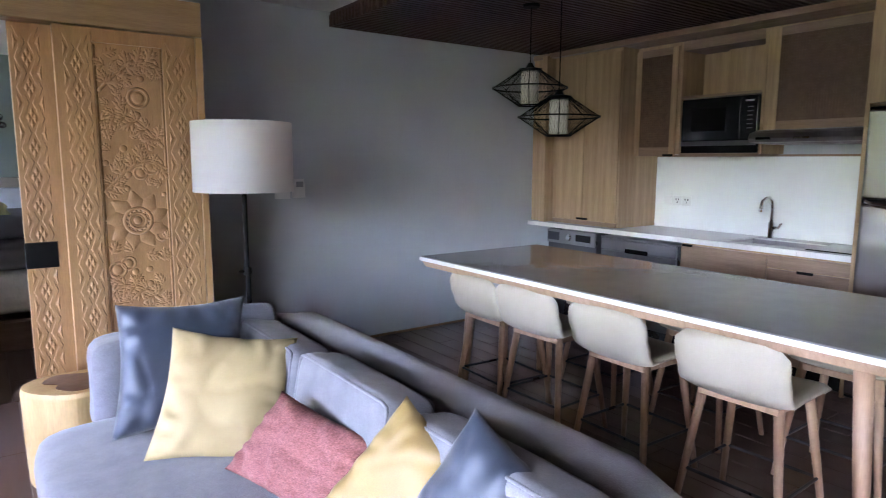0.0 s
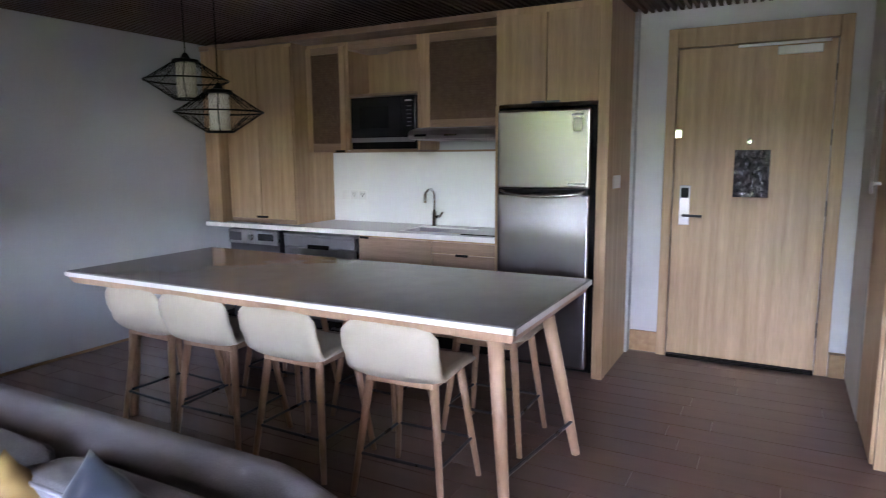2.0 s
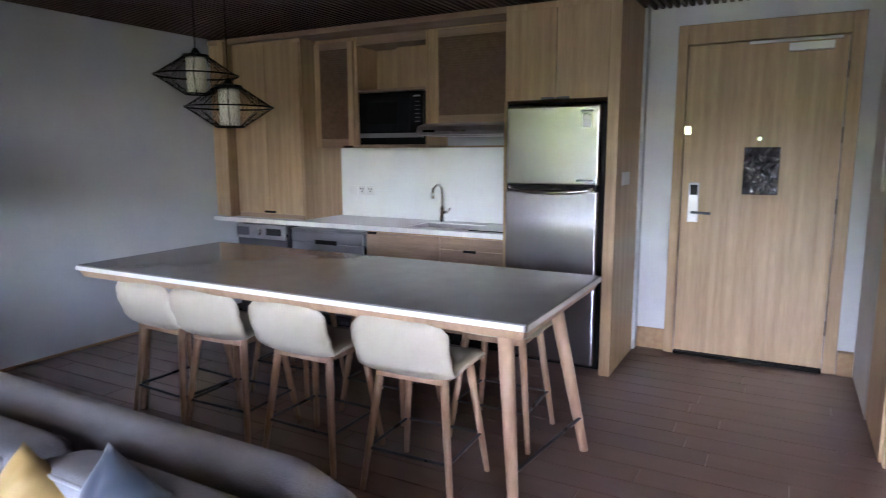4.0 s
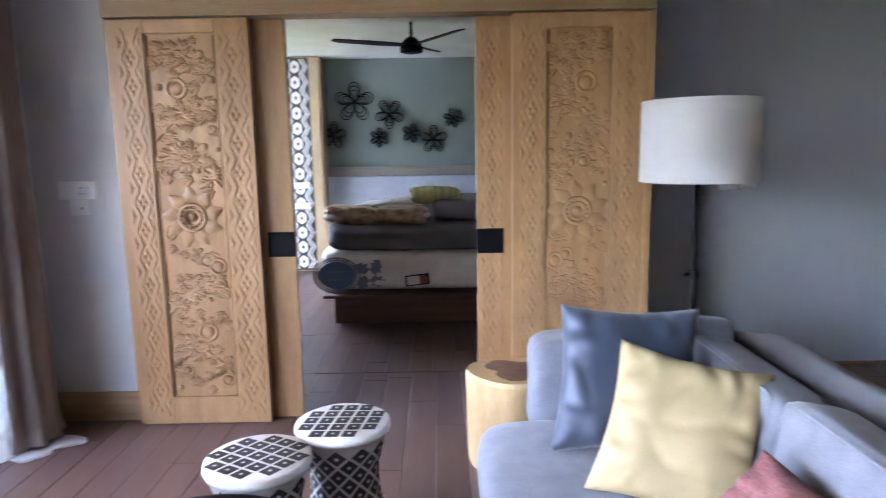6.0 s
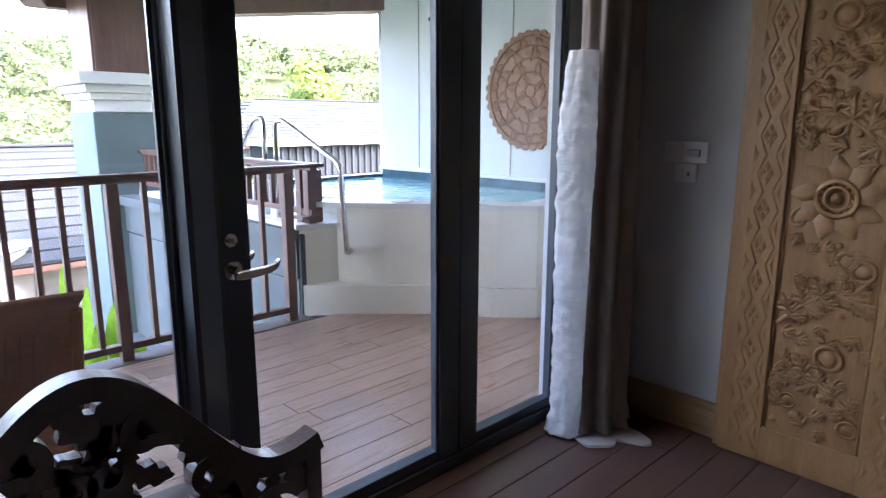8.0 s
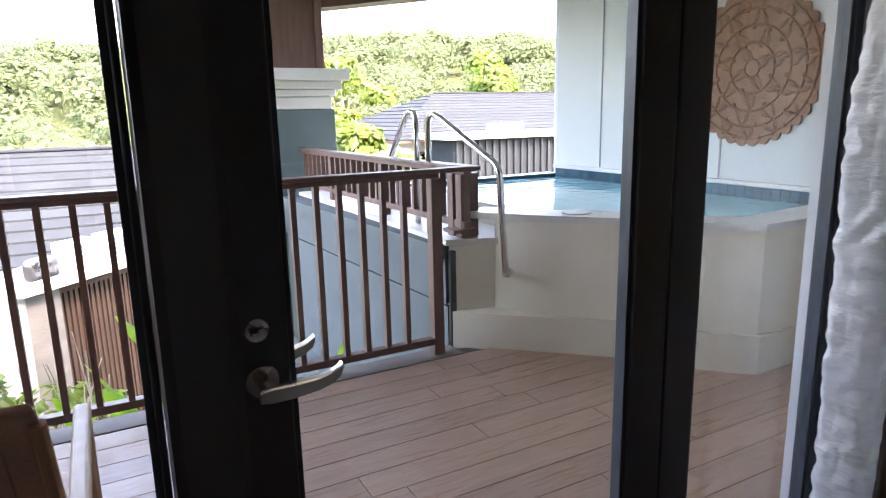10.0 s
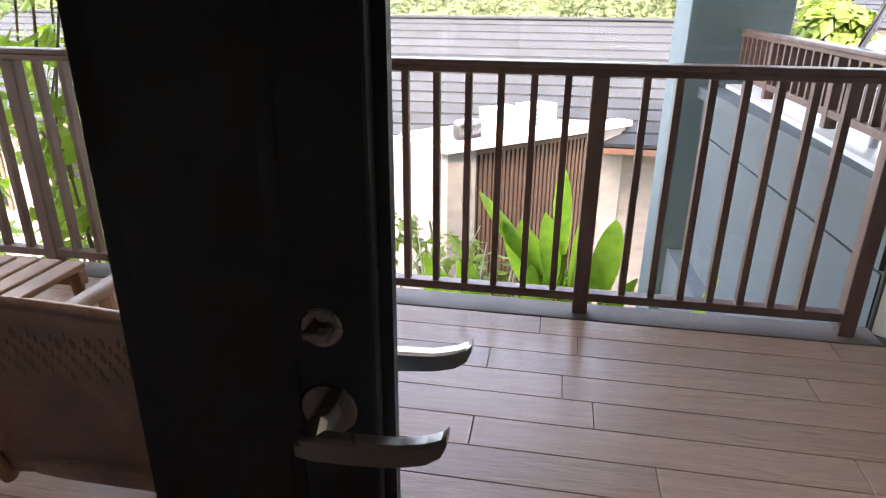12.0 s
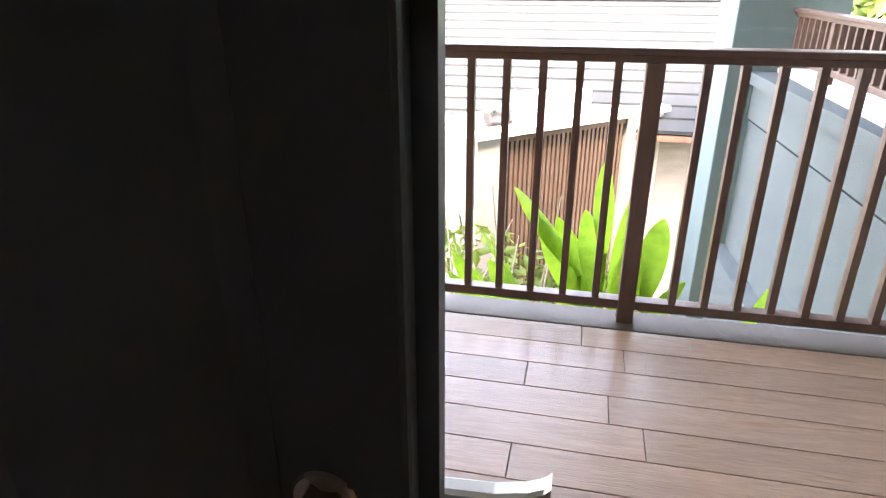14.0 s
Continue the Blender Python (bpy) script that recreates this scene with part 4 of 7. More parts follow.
# switches and remote
sw = thing("light_switch", "white light switches beside the curtain", "switch")
for x0, z0, x1, z1 in ((-1.612, 1.218, -1.417, 1.312), (-1.56, 1.134, -1.46, 1.216)):
    pl = part("plate", bx(x0, x1, WY - 0.012, WY, z0, z1, bevel=0.003), M_WHITEPLASTIC, sw)
    part("rocker", bx(x0 + 0.012, (x0 + x1) / 2 - 0.008, WY - 0.016, WY - 0.012, z0 + 0.015, z1 - 0.015, bevel=0.001), M_WHITEPLASTIC, pl)
    part("knob", bx((x0 + x1) / 2 + 0.015, x1 - 0.03, WY - 0.026, WY - 0.012, z0 + 0.03, z1 - 0.035, bevel=0.003), M_GRAYMETAL, pl)
rm = thing("air_conditioner_remote", "white remote control in a holder on the gray wall", "remote")
part("holder", bx(2.26, 2.36, GY - 0.02, GY, 1.168, 1.272, bevel=0.004), M_WHITEPLASTIC, rm)
part("body", bx(2.27, 2.35, GY - 0.034, GY - 0.021, 1.178, 1.308, bevel=0.005), M_WHITEPLASTIC, rm)
part("display", bx(2.283, 2.337, GY - 0.0365, GY - 0.0345, 1.248, 1.288), M_GRAYMETAL, rm)
ws = thing("light_switch", "white switch plate under the lamp shade on the wall", "switch")
part("plate", bx(2.13, 2.245, GY - 0.012, GY, 1.163, 1.238, bevel=0.003), M_WHITEPLASTIC, ws)
part("rocker", bx(2.145, 2.18, GY - 0.016, GY - 0.012, 1.178, 1.223, bevel=0.001), M_WHITEPLASTIC, ws)

# floor lamp
LX, LY = 1.50, 3.70
lamp = thing("floor_lamp", "floor lamp with a white linen drum shade on a black pole", "floor lamp")
bm = lathe(bmesh.new(), [(0.245, 1.285), (0.247, 1.287), (0.245, 1.63), (0.243, 1.632)], 48, LX, LY, cap=False)
bmesh.ops.solidify(bm, geom=bm.faces[:], thickness=0.003)
part("shade", bm, M_SHADE, lamp, "white linen drum shade", smooth=True)
bm = bmesh.new()
for k in range(3):
    a = 2 * math.pi * k / 3
    tube(bm, [(LX, LY, 1.585), (LX + 0.243 * math.cos(a), LY + 0.243 * math.sin(a), 1.625)], 0.003, 6)
part("shade_spider", bm, M_BLACK, lamp)
part("pole", tube(bmesh.new(), [(LX, LY, 0.02), (LX + 0.004, LY, 0.86), (LX - 0.002, LY, 0.89), (LX, LY, 1.62)], 0.0125, 12), M_BLACK, lamp, smooth=True)
part("joint", lathe(bmesh.new(), [(0.02, 0.855), (0.022, 0.87), (0.02, 0.89)], 14, LX, LY), M_BLACK, lamp)
part("joint_screw", tube(bmesh.new(), [(LX - 0.01, LY, 0.872), (LX - 0.045, LY - 0.01, 0.872)], 0.008, 8), M_BLACK, lamp)
part("base", lathe(bmesh.new(), [(0.15, 0.0), (0.15, 0.015), (0.13, 0.024), (0.03, 0.03)], 36, LX, LY), M_BLACK, lamp)
part("bulb", lathe(bmesh.new(), [(0.015, 1.46), (0.032, 1.50), (0.03, 1.54), (0.014, 1.57), (0.012, 1.60)], 16, LX, LY), M_WHITEPLASTIC, lamp)

# ---- sofa ----
sofa = thing("sofa", "gray woven fabric sofa with loose back cushions", "sofa", at=pose(0.012, 0.05, 0))


def block(name, cx, cy, cz, sx, sy, sz, puff, mtl, rot=(0, 0, 0), wr=0.01, seed=0, label="", cuts=12):
    bm = turned(soft_block(sx, sy, sz, puff, cuts, wr, seed), pose(cx, cy, cz, *rot))
    return part(name, bm, mtl, sofa, label, smooth=True)


block("base", 1.10, 2.16, 0.185, 1.14, 1.86, 0.22, 0.15, M_SOFA)
block("seat_cushion", 0.985, 2.62, 0.355, 1.02, 1.00, 0.20, 0.30, M_SOFA, wr=0.02, seed=1)
block("seat_cushion", 0.985, 1.66, 0.35, 1.02, 0.92, 0.20, 0.30, M_SOFA, wr=0.02, seed=4)
block("arm", 1.06, 3.21, 0.53, 0.74, 0.20, 0.42, 0.35, M_SOFA, wr=0.02, seed=2)
# rounded back shell, swept round the far corner
bm = bmesh.new()
path = [(1.575, 1.07 + 0.1287 * k) for k in range(16)]
cxs, cys, rad = 1.375, 3.02, 0.20
path += [(cxs + rad * math.cos(a), cys + 0.10 + 0.9 * rad * math.sin(a)) for a in [math.pi / 2 * k / 6 for k in range(1, 7)]]
path += [(1.28, 3.30), (1.15, 3.30)]
rings = []
for i, (x, y) in enumerate(path):
    a, b = path[max(i - 1, 0)], path[min(i + 1, len(path) - 1)]
    d = Vector((b[0] - a[0], b[1] - a[1])).normalized()
    nrm = Vector((d.y, -d.x))
    k = min(1.0, i / 2.0)
    top = 0.74 * (0.80 + 0.20 * math.sin(k * math.pi / 2)) - 0.02 * (i > 16)
    w = 0.135
    ring = []
    for (u, z) in ((-w, 0.10), (-w, top - 0.10), (-w * 0.88, top - 0.045), (-w * 0.55, top - 0.01), (0, top), (w * 0.55, top - 0.012), (w * 0.9, top - 0.05), (w, top - 0.12), (w * 0.97, 0.10)):
        ring.append(bm.verts.new((x + nrm.x * u, y + nrm.y * u, z)))
    rings.append(ring)
for a, b in zip(rings, rings[1:]):
    for k in range(len(a) - 1):
        bm.faces.new((a[k], a[k + 1], b[k + 1], b[k]))
    bm.faces.new((a[-1], a[0], b[0], b[-1]))
bm.faces.new(rings[0]), bm.faces.new(rings[-1][::-1])
part("back_shell", bm, M_SOFASHADED, sofa, "rounded gray back shell with shade in its colour", smooth=True)
def back_cushion(cx, cy, cz, sx, sy, sz, seed):
    """A boxy loose cushion with a piped seam round its front and back faces."""
    c = block("back_cushion", cx, cy, cz, sx, sy, sz, 0.14, M_SOFA, (0, 10, 0), 0.012, seed)
    ring_ = [(-0.925, -0.7), (-0.9, 0.8), (-0.884, 0.884), (-0.8, 0.925), (0, 0.93), (0.8, 0.925), (0.884, 0.884), (0.9, 0.8), (0.925, -0.7)]
    for f in (-0.92, 0.92):
        bm = tube(bmesh.new(), [(f * sx / 2, u * sy / 2, w * sz / 2) for u, w in ring_], 0.0055, 6)
        part("piping", turned(bm, pose(cx, cy, cz, 0, 10, 0)), M_SOFA, c, smooth=True)


for cy, cz, sy_, sz_, sd in ((2.80, 0.60, 0.64, 0.33, 5), (2.14, 0.605, 0.65, 0.35, 6), (1.47, 0.605, 0.65, 0.35, 7)):
    back_cushion(1.31, cy, cz, 0.17, sy_, sz_, sd)
part("back_panel", bx(1.712, 1.742, 1.09, 3.02, 0.08, 0.60, bevel=0.012), M_BLACK, sofa, "black outer back panel")
for x in (0.62, 1.55):
    for y in (1.35, 3.0):
        part("leg", tube(bmesh.new(), [(x, y, 0.09), (x, y, 0.0)], [0.022, 0.016], 10), M_BLACK, sofa)
block("arm_cushion", 1.30, 3.13, 0.625, 0.25, 0.15, 0.38, 0.25, M_SOFA, (-10, 0, -24), 0.015, 9)


def pillow(name, label, tl, tr, bl, thick, mtl, seed):
    """A scatter cushion with pinched corners, given three of its corners."""
    tl, tr, bl = Vector(tl), Vector(tr), Vector(bl)
    u, v = tr - tl, bl - tl
    nrm = u.cross(v).normalized()
    c = tl + (u + v) / 2
    n = 40
    bm = bmesh.new()
    grids = []
    for s in (1, -1):
        g = []
        for i in range(n + 1):
            row = []
            for j in range(n + 1):
                a, b = -1 + 2 * i / n, -1 + 2 * j / n
                pinch = 1 - 0.10 * (1 - a * a) * (abs(b) ** 3)
                pin2 = 1 - 0.10 * (1 - b * b) * (abs(a) ** 3)
                t = thick / 2 * max(0, (1 - a ** 4)) ** 0.55 * max(0, (1 - b ** 4)) ** 0.55
                near = max(0.0, (max(abs(a), abs(b)) - 0.32) / 0.6)
                along = a if abs(b) > abs(a) else b
                gather = near * near * math.sin(15 * along + 5 * noise.noise(Vector((a * 1.5, b * 1.5, seed))) + seed)
                crease = max(0.0, 1 - 3.2 * abs(noise.noise(Vector((a * 1.5 + seed * 3, b * 1.5, s * 2))))) ** 2
                wr = 0.006 * noise.noise(Vector((a * 2.0 + seed, b * 2.0, s * 2))) + 0.012 * gather * (1 - max(abs(a), abs(b)) ** 8) - 0.007 * crease * (1 - a ** 4) * (1 - b ** 4)
                p = c + u * (a * pin2 * pinch * 0.525) + v * (b * pinch * pin2 * 0.525) + nrm * (s * (t + wr * (t > 0.004)))
                row.append(bm.verts.new(p))
            g.append(row)
        grids.append(g)
    for s, g in enumerate(grids):
        for i in range(n):
            for j in range(n):
                q = (g[i][j], g[i + 1][j], g[i + 1][j + 1], g[i][j + 1])
                bm.faces.new(q if s else q[::-1])
    bmesh.ops.remove_doubles(bm, verts=bm.verts, dist=0.0008)
    return tagged(part(name, bm, mtl, smooth=True), label, "cushion", group="sofa cushions")


pillow("scatter_cushion", "blue satin scatter cushion leaning on the sofa arm", (0.792, 3.05, 0.895), (1.25, 3.04, 0.875), (0.725, 2.85, 0.475), 0.15, M_BLUE, 1)
pillow("scatter_cushion", "yellow scatter cushion on the gray sofa", (0.935, 2.81, 0.84), (1.32, 2.66, 0.775), (0.785, 2.61, 0.48), 0.15, M_YELLOW, 2)
pillow("scatter_cushion", "rust red woven lumbar cushion on the sofa", (1.15, 2.35, 0.70), (1.30, 1.93, 0.64), (0.98, 2.40, 0.475), 0.13, M_RED, 3)
pillow("scatter_cushion", "ochre satin scatter cushion against the back cushion", (1.27, 1.80, 0.825), (1.34, 1.52, 0.70), (1.06, 1.98, 0.47), 0.14, M_OCHRE, 4)
pillow("scatter_cushion", "navy blue satin cushion against the back cushion", (1.31, 1.56, 0.86), (1.36, 1.20, 0.72), (1.14, 1.74, 0.48), 0.14, M_NAVY, 5)

# log side table
M_LOG = mat("pale_stripped_log", (0.62, 0.42, 0.19), 0.5, color2=(0.52, 0.33, 0.14), scale=3, stretch=(5, 5, 1), bump=0.15, bump_scale=25, fine=0.1)
M_LOGTOP = mat("dark_log_heart", (0.20, 0.10, 0.055), 0.4, color2=(0.13, 0.06, 0.035), scale=9, bump=0.15, bump_scale=30, fine=0.15)
lg = thing("log_side_table", "side table cut from a stripped log with a dark heartwood top", "side table")
bm = bmesh.new()
rings = []
for z, k in ((0, 0.93), (0.02, 0.97), (0.2, 1.0), (0.43, 1.02), (0.45, 0.99)):
    rings.append([bm.verts.new((0.705 + k * (0.205 + 0.022 * math.sin(2 * a + 1) + 0.018 * math.sin(3 * a)) * math.cos(a), 3.68 + k * (0.19 + 0.02 * math.sin(2 * a + 1) + 0.018 * math.sin(3 * a)) * math.sin(a), z)) for a in [2 * math.pi * q / 40 for q in range(40)]])
for a, b in zip(rings, rings[1:]):
    for q in range(40):
        bm.faces.new((a[q], a[(q + 1) % 40], b[(q + 1) % 40], b[q]))
bm.faces.new(rings[0][::-1]), bm.faces.new(rings[-1])
part("log", bm, M_LOG, lg, smooth=False)
bm = bmesh.new()
prism(bm, [(0.71 + (0.135 + 0.03 * math.sin(3 * a + 0.6) + 0.012 * math.sin(7 * a)) * math.cos(a), 3.68 + (0.125 + 0.03 * math.sin(3 * a + 0.6)) * math.sin(a)) for a in [2 * math.pi * q / 40 for q in range(40)]], 0.4505, 0.4535)
part("heartwood", bm, M_LOGTOP, lg, "dark heartwood face")

# woven drum stools
M_WEAVEW = mat("white_weave", (0.72, 0.69, 0.62), 0.7, color2=(0.62, 0.59, 0.52), scale=20, bump=0.5, bump_scale=160, fine=0.1)
M_WEAVEB = mat("black_weave", (0.022, 0.02, 0.02), 0.6, color2=(0.04, 0.035, 0.033), scale=20, bump=0.5, bump_scale=160, fine=0.1)


def woven_stool(x, y, h, turn):
    """A waisted stool woven white with rows of black diamonds, each with a pale dot."""
    s = thing("woven_stool", "waisted stool woven in black and white diamonds", "stool", at=pose(x, y, 0, 0, 0, turn), group="woven stools")
    R = lambda z: 0.172 - 0.045 * math.sin(math.pi * min(1, max(0, z / h))) ** 1.3
    prof = [(R(h * k / 14), h * k / 14) for k in range(14)] + [(0.172, h - 0.035), (0.178, h - 0.02), (0.176, h - 0.006), (0.165, h)]
    part("body", lathe(bmesh.new(), prof, 40), M_WEAVEW, s, "white woven body", smooth=True)
    dots = bmesh.new()
    n, rows = 11, 5
    dz = (h - 0.05) / rows
    cor = [(0, -1), (1, 0), (0, 1), (-1, 0)]
    outline = [(cor[i][0] * (1 - q) + cor[(i + 1) % 4][0] * q, cor[i][1] * (1 - q) + cor[(i + 1) % 4][1] * q) for i in range(4) for q in (0, 0.5)]
    lozenge = None

    def diamond(b, zc, ac, sz, e):
        """A lozenge lying on the waisted side."""
        at = lambda u, w: ((R(zc + w * dz / 2 * sz) + e) * math.cos(ac + u * math.pi / n * sz), (R(zc + w * dz / 2 * sz) + e) * math.sin(ac + u * math.pi / n * sz), zc + w * dz / 2 * sz)
        vs, cv = [b.verts.new(at(u, w)) for u, w in outline], b.verts.new(at(0, 0))
        for i in range(8):
            b.faces.new((vs[i], vs[(i + 1) % 8], cv))
        return b

    for r in range(rows * 2 - 1):
        zc = 0.012 + dz / 2 + r * dz / 2
        data = None
        for k in range(n):
            ob = part("black_diamond", diamond(bmesh.new(), zc, 0, 0.82, 0.0025), M_WEAVEB, s) if data is None else sheet("black_diamond", data, M_WEAVEB, s)
            data = ob.data
            ob.matrix_basis = Matrix.Rotation(2 * math.pi * (k + 0.5 * (r % 2)) / n, 4, "Z")
            diamond(dots, zc, 2 * math.pi * (k + 0.5 * (r % 2)) / n, 0.22, 0.004)
    g = 0.062
    data = None
    for i in range(-6, 7):
        for j in range(-6, 7):
            cx, cy = (i + j) * g * 0.71, (i - j) * g * 0.62
            if math.hypot(cx, cy) < 0.148:
                if data is None:
                    ob = part("black_diamond", prism(bmesh.new(), [(-0.56 * g, 0), (0, -0.5 * g), (0.56 * g, 0), (0, 0.5 * g)], h - 0.001, h + 0.0015), M_WEAVEB, s)
                else:
                    ob = sheet("black_diamond", data, M_WEAVEB, s)
                data = ob.data
                ob.matrix_basis = Matrix.Translation((cx, cy, 0))
                prism(dots, [(cx - 0.1 * g, cy), (cx, cy - 0.09 * g), (cx + 0.1 * g, cy), (cx, cy + 0.09 * g)], h + 0.001, h + 0.003)
    tagged(part("pale_dots", dots, M_WEAVEW, s), kind="stuff")
    return s


woven_stool(-0.245, 2.89, 0.45, 12)
woven_stool(-0.005, 3.16, 0.45, 40)

# coffee table
cf = thing("coffee_table", "round dark coffee table with a smooth top", "coffee table")
part("top", lathe(bmesh.new(), [(0.36, 0.375), (0.375, 0.38), (0.38, 0.392), (0.375, 0.405), (0.36, 0.41)], 48, -0.30, 2.36), M_BLACK, cf)
part("base", lathe(bmesh.new(), [(0.22, 0), (0.2, 0.02), (0.12, 0.18), (0.2, 0.375)], 32, -0.30, 2.36), M_BLACK, cf)

# curtain in a plastic wrap, bunched by the glass
M_CURT = mat("taupe_curtain", (0.30, 0.25, 0.225), 0.85, color2=(0.24, 0.20, 0.18), scale=3, stretch=(6, 6, 0.4), bump=0.3, bump_scale=240, fine=0.08)
M_WRAP = mat("crinkled_clear_plastic", (0.90, 0.91, 0.92), 0.25, color2=(0.74, 0.75, 0.76), scale=18, stretch=(1, 1, 2.2), bump=1.0, bump_scale=16, fine=0.10)
wn_, wl_ = M_WRAP.node_tree.nodes, M_WRAP.node_tree.links
wtr, wmx = wn_.new("ShaderNodeBsdfTranslucent"), wn_.new("ShaderNodeMixShader")
wtr.inputs[0].default_value = (0.93, 0.94, 0.95, 1)
wmx.inputs[0].default_value = 0.5
wl_.new(wn_["Bump"].outputs[0], wtr.inputs["Normal"])
wl_.new(wn_["Principled BSDF"].outputs[0], wmx.inputs[1]), wl_.new(wtr.outputs[0], wmx.inputs[2]), wl_.new(wmx.outputs[0], wn_["Material Output"].inputs[0])
cu = thing("curtain", "bunched taupe curtain wrapped in crinkled clear plastic beside the glass", "curtain")


def folds(name, cx, cy, rx, ry, z0, z1, k, mtl, seed, deep=0.16, lab=""):
    bm = bmesh.new()
    rings = []
    for i in range(181):
        z = z0 + (z1 - z0) * i / 180
        fl = (1.0 if mtl is not M_WRAP or z < 1.35 else 1.0 - 0.35 * ((z - 1.35) / 0.33) ** 1.5) + (0.25 if z < 0.12 else 0) * (1 - z / 0.12 if z < 0.12 else 0) + 0.04 * math.sin(z * 2.2 + seed)
        ring = []
        for q in range(64):
            a = 2 * math.pi * q / 64
            w = 1 + deep * math.sin(k * a + 0.6 * math.sin(z * 1.3 + seed)) + (0.13 if mtl is M_WRAP else 0.05) * noise.noise(Vector((math.cos(a) * 3, math.sin(a) * 3, z * (24 if mtl is M_WRAP else 2) + seed)))
            ring.append(bm.verts.new((cx + rx * fl * w * math.cos(a), cy + ry * fl * w * math.sin(a), z)))
        rings.append(ring)
    for a, b in zip(rings, rings[1:]):
        for q in range(64):
            bm.faces.new((a[q], a[(q + 1) % 64], b[(q + 1) % 64], b[q]))
    bm.faces.new(rings[0][::-1]), bm.faces.new(rings[-1])
    return part(name, bm, mtl, cu, lab, smooth=True)


folds("cloth", -1.735, 3.975, 0.115, 0.135, 0.03, 2.80, 9, M_CURT, 1.0, lab="taupe cloth folds")
folds("plastic_wrap", -1.79, 3.85, 0.085, 0.105, 0.012, 1.68, 5, M_WRAP, 4.0, 0.07, "crinkled clear plastic wrap")
bm = bmesh.new()
prism(bm, [(-1.70 + (0.20 + 0.05 * math.sin(3 * a) + 0.03 * math.sin(7 * a)) * math.cos(a), 3.93 + (0.15 + 0.03 * math.sin(4 * a)) * math.sin(a)) for a in [2 * math.pi * q / 48 for q in range(48)]], 0.001, 0.014)
part("plastic_foot", bm, M_WRAP, cu, "plastic spread on the floor")

# skirting boards
for nm, a in (("baseboard_1", (-1.96, -1.275, WY - 0.014, WY, 0, 0.165)), ("baseboard_2", (5.326, EX, 1.105, 1.31, 0, 0.155)),
              ("baseboard_3", (1.575, 4.69, GY - 0.012, GY, 0, 0.02)), ("baseboard_4", (5.28, EX, -0.078, 0.015, 0, 0.155))):
    tagged(part(nm, bx(*a, bevel=0.003), M_OAKX), kind="structure")

# ---- carved chair by the window ----
M_DARKWOOD = mat("dark_carved_wood", (0.095, 0.072, 0.064), 0.34, color2=(0.075, 0.057, 0.05), scale=6, bump=0.15, bump_scale=60, fine=0.15)


def plate_leaf(bm, u, w, ang, ln, wd, t):
    """A thick lobed leaf cut from the board, in the u, w plane."""
    c, s = math.cos(ang), math.sin(ang)
    n = 20
    up, dn = [], []
    for i in range(n + 1):
        q = i / n
        half = wd * (math.sin(math.pi * min(1, 0.08 + 0.92 * q)) ** 0.7) * (1 + 0.28 * math.sin(q * 19)) + 0.002
        bend = 0.25 * ln * q * q
        px, pz = u + c * ln * q - s * bend, w + s * ln * q + c * bend
        up.append((px - s * half, pz + c * half))
        dn.append((px + s * half, pz - c * half))
    out = up + dn[::-1]
    fr = [bm.verts.new((a, -t / 2, b)) for a, b in out]
    bk = [bm.verts.new((a, t / 2, b)) for a, b in out]
    m = n + 1
    for i in range(n):
        j, k = 2 * m - 1 - i, 2 * m - 2 - i
        bm.faces.new((fr[i], fr[i + 1], fr[k], fr[j])), bm.faces.new((bk[i], bk[j], bk[k], bk[i + 1]))
    for i in range(2 * m):
        j = (i + 1) % (2 * m)
        bm.faces.new((fr[i], bk[i], bk[j], fr[j]))


def strip(bm, pts, h, t):
    """A bar of rectangular section along points of the u, w plane."""
    rings = []
    for i, (u, w) in enumerate(pts):
        a, b = pts[max(i - 1, 0)], pts[min(i + 1, len(pts) - 1)]
        d = Vector((b[0] - a[0], b[1] - a[1])).normalized()
        nx, nz = -d.y, d.x
        rings.append([bm.verts.new((u + nx * h / 2 * p, t / 2 * q, w + nz * h / 2 * p)) for p, q in ((1, -1), (1, 1), (-1, 1), (-1, -1))])
    for a, b in zip(rings, rings[1:]):
        for k in range(4):
            bm.faces.new((a[k], a[(k + 1) % 4], b[(k + 1) % 4], b[k]))
    bm.faces.new(rings[0]), bm.faces.new(rings[-1][::-1])


chair = thing("carved_armchair", "dark wooden armchair with an openwork carved back of scrolls and leaves", "chair", at=pose(-1.355, 1.78, 0, 0, 0, 90))
W = 0.44


def crest(u):
    """Height of the camel-back top rail."""
    a = abs(u) / W
    if a < 0.78:
        return 0.725 + 0.265 * (math.cos(math.pi * a / 0.78) + 1) / 2
    return 0.725 + 0.02 * ((a - 0.78) / 0.22) ** 2


us = [-W + 2 * W * k / 60 for k in range(61)]
bm = bmesh.new()
strip(bm, [(u, crest(u) - 0.02) for u in us], 0.042, 0.05)
part("top_rail", bm, M_DARKWOOD, chair, "arched top rail")
bm = bmesh.new()
strip(bm, [(u, 0.43) for u in (-W, W)], 0.05, 0.04)
strip(bm, [(0.22 * math.cos(a), 0.47 + 0.25 * math.sin(a)) for a in [math.pi * k / 24 for k in range(25)]], 0.035, 0.04)
for s in (-1, 1):
    strip(bm, [(s * (W - 0.018), 0.40), (s * (W - 0.018), 0.735)], 0.035, 0.045)
part("back_frame", bm, M_DARKWOOD, chair)
rc = random.Random(5)


def scroll(pts, h, t):
    bm = bmesh.new()
    strip(bm, pts, h, t)
    return part("scroll", bm, M_DARKWOOD, chair)


def cut_leaf(*a):
    bm = bmesh.new()
    plate_leaf(bm, *a)
    return part("carved_leaf", bm, M_DARKWOOD, chair)


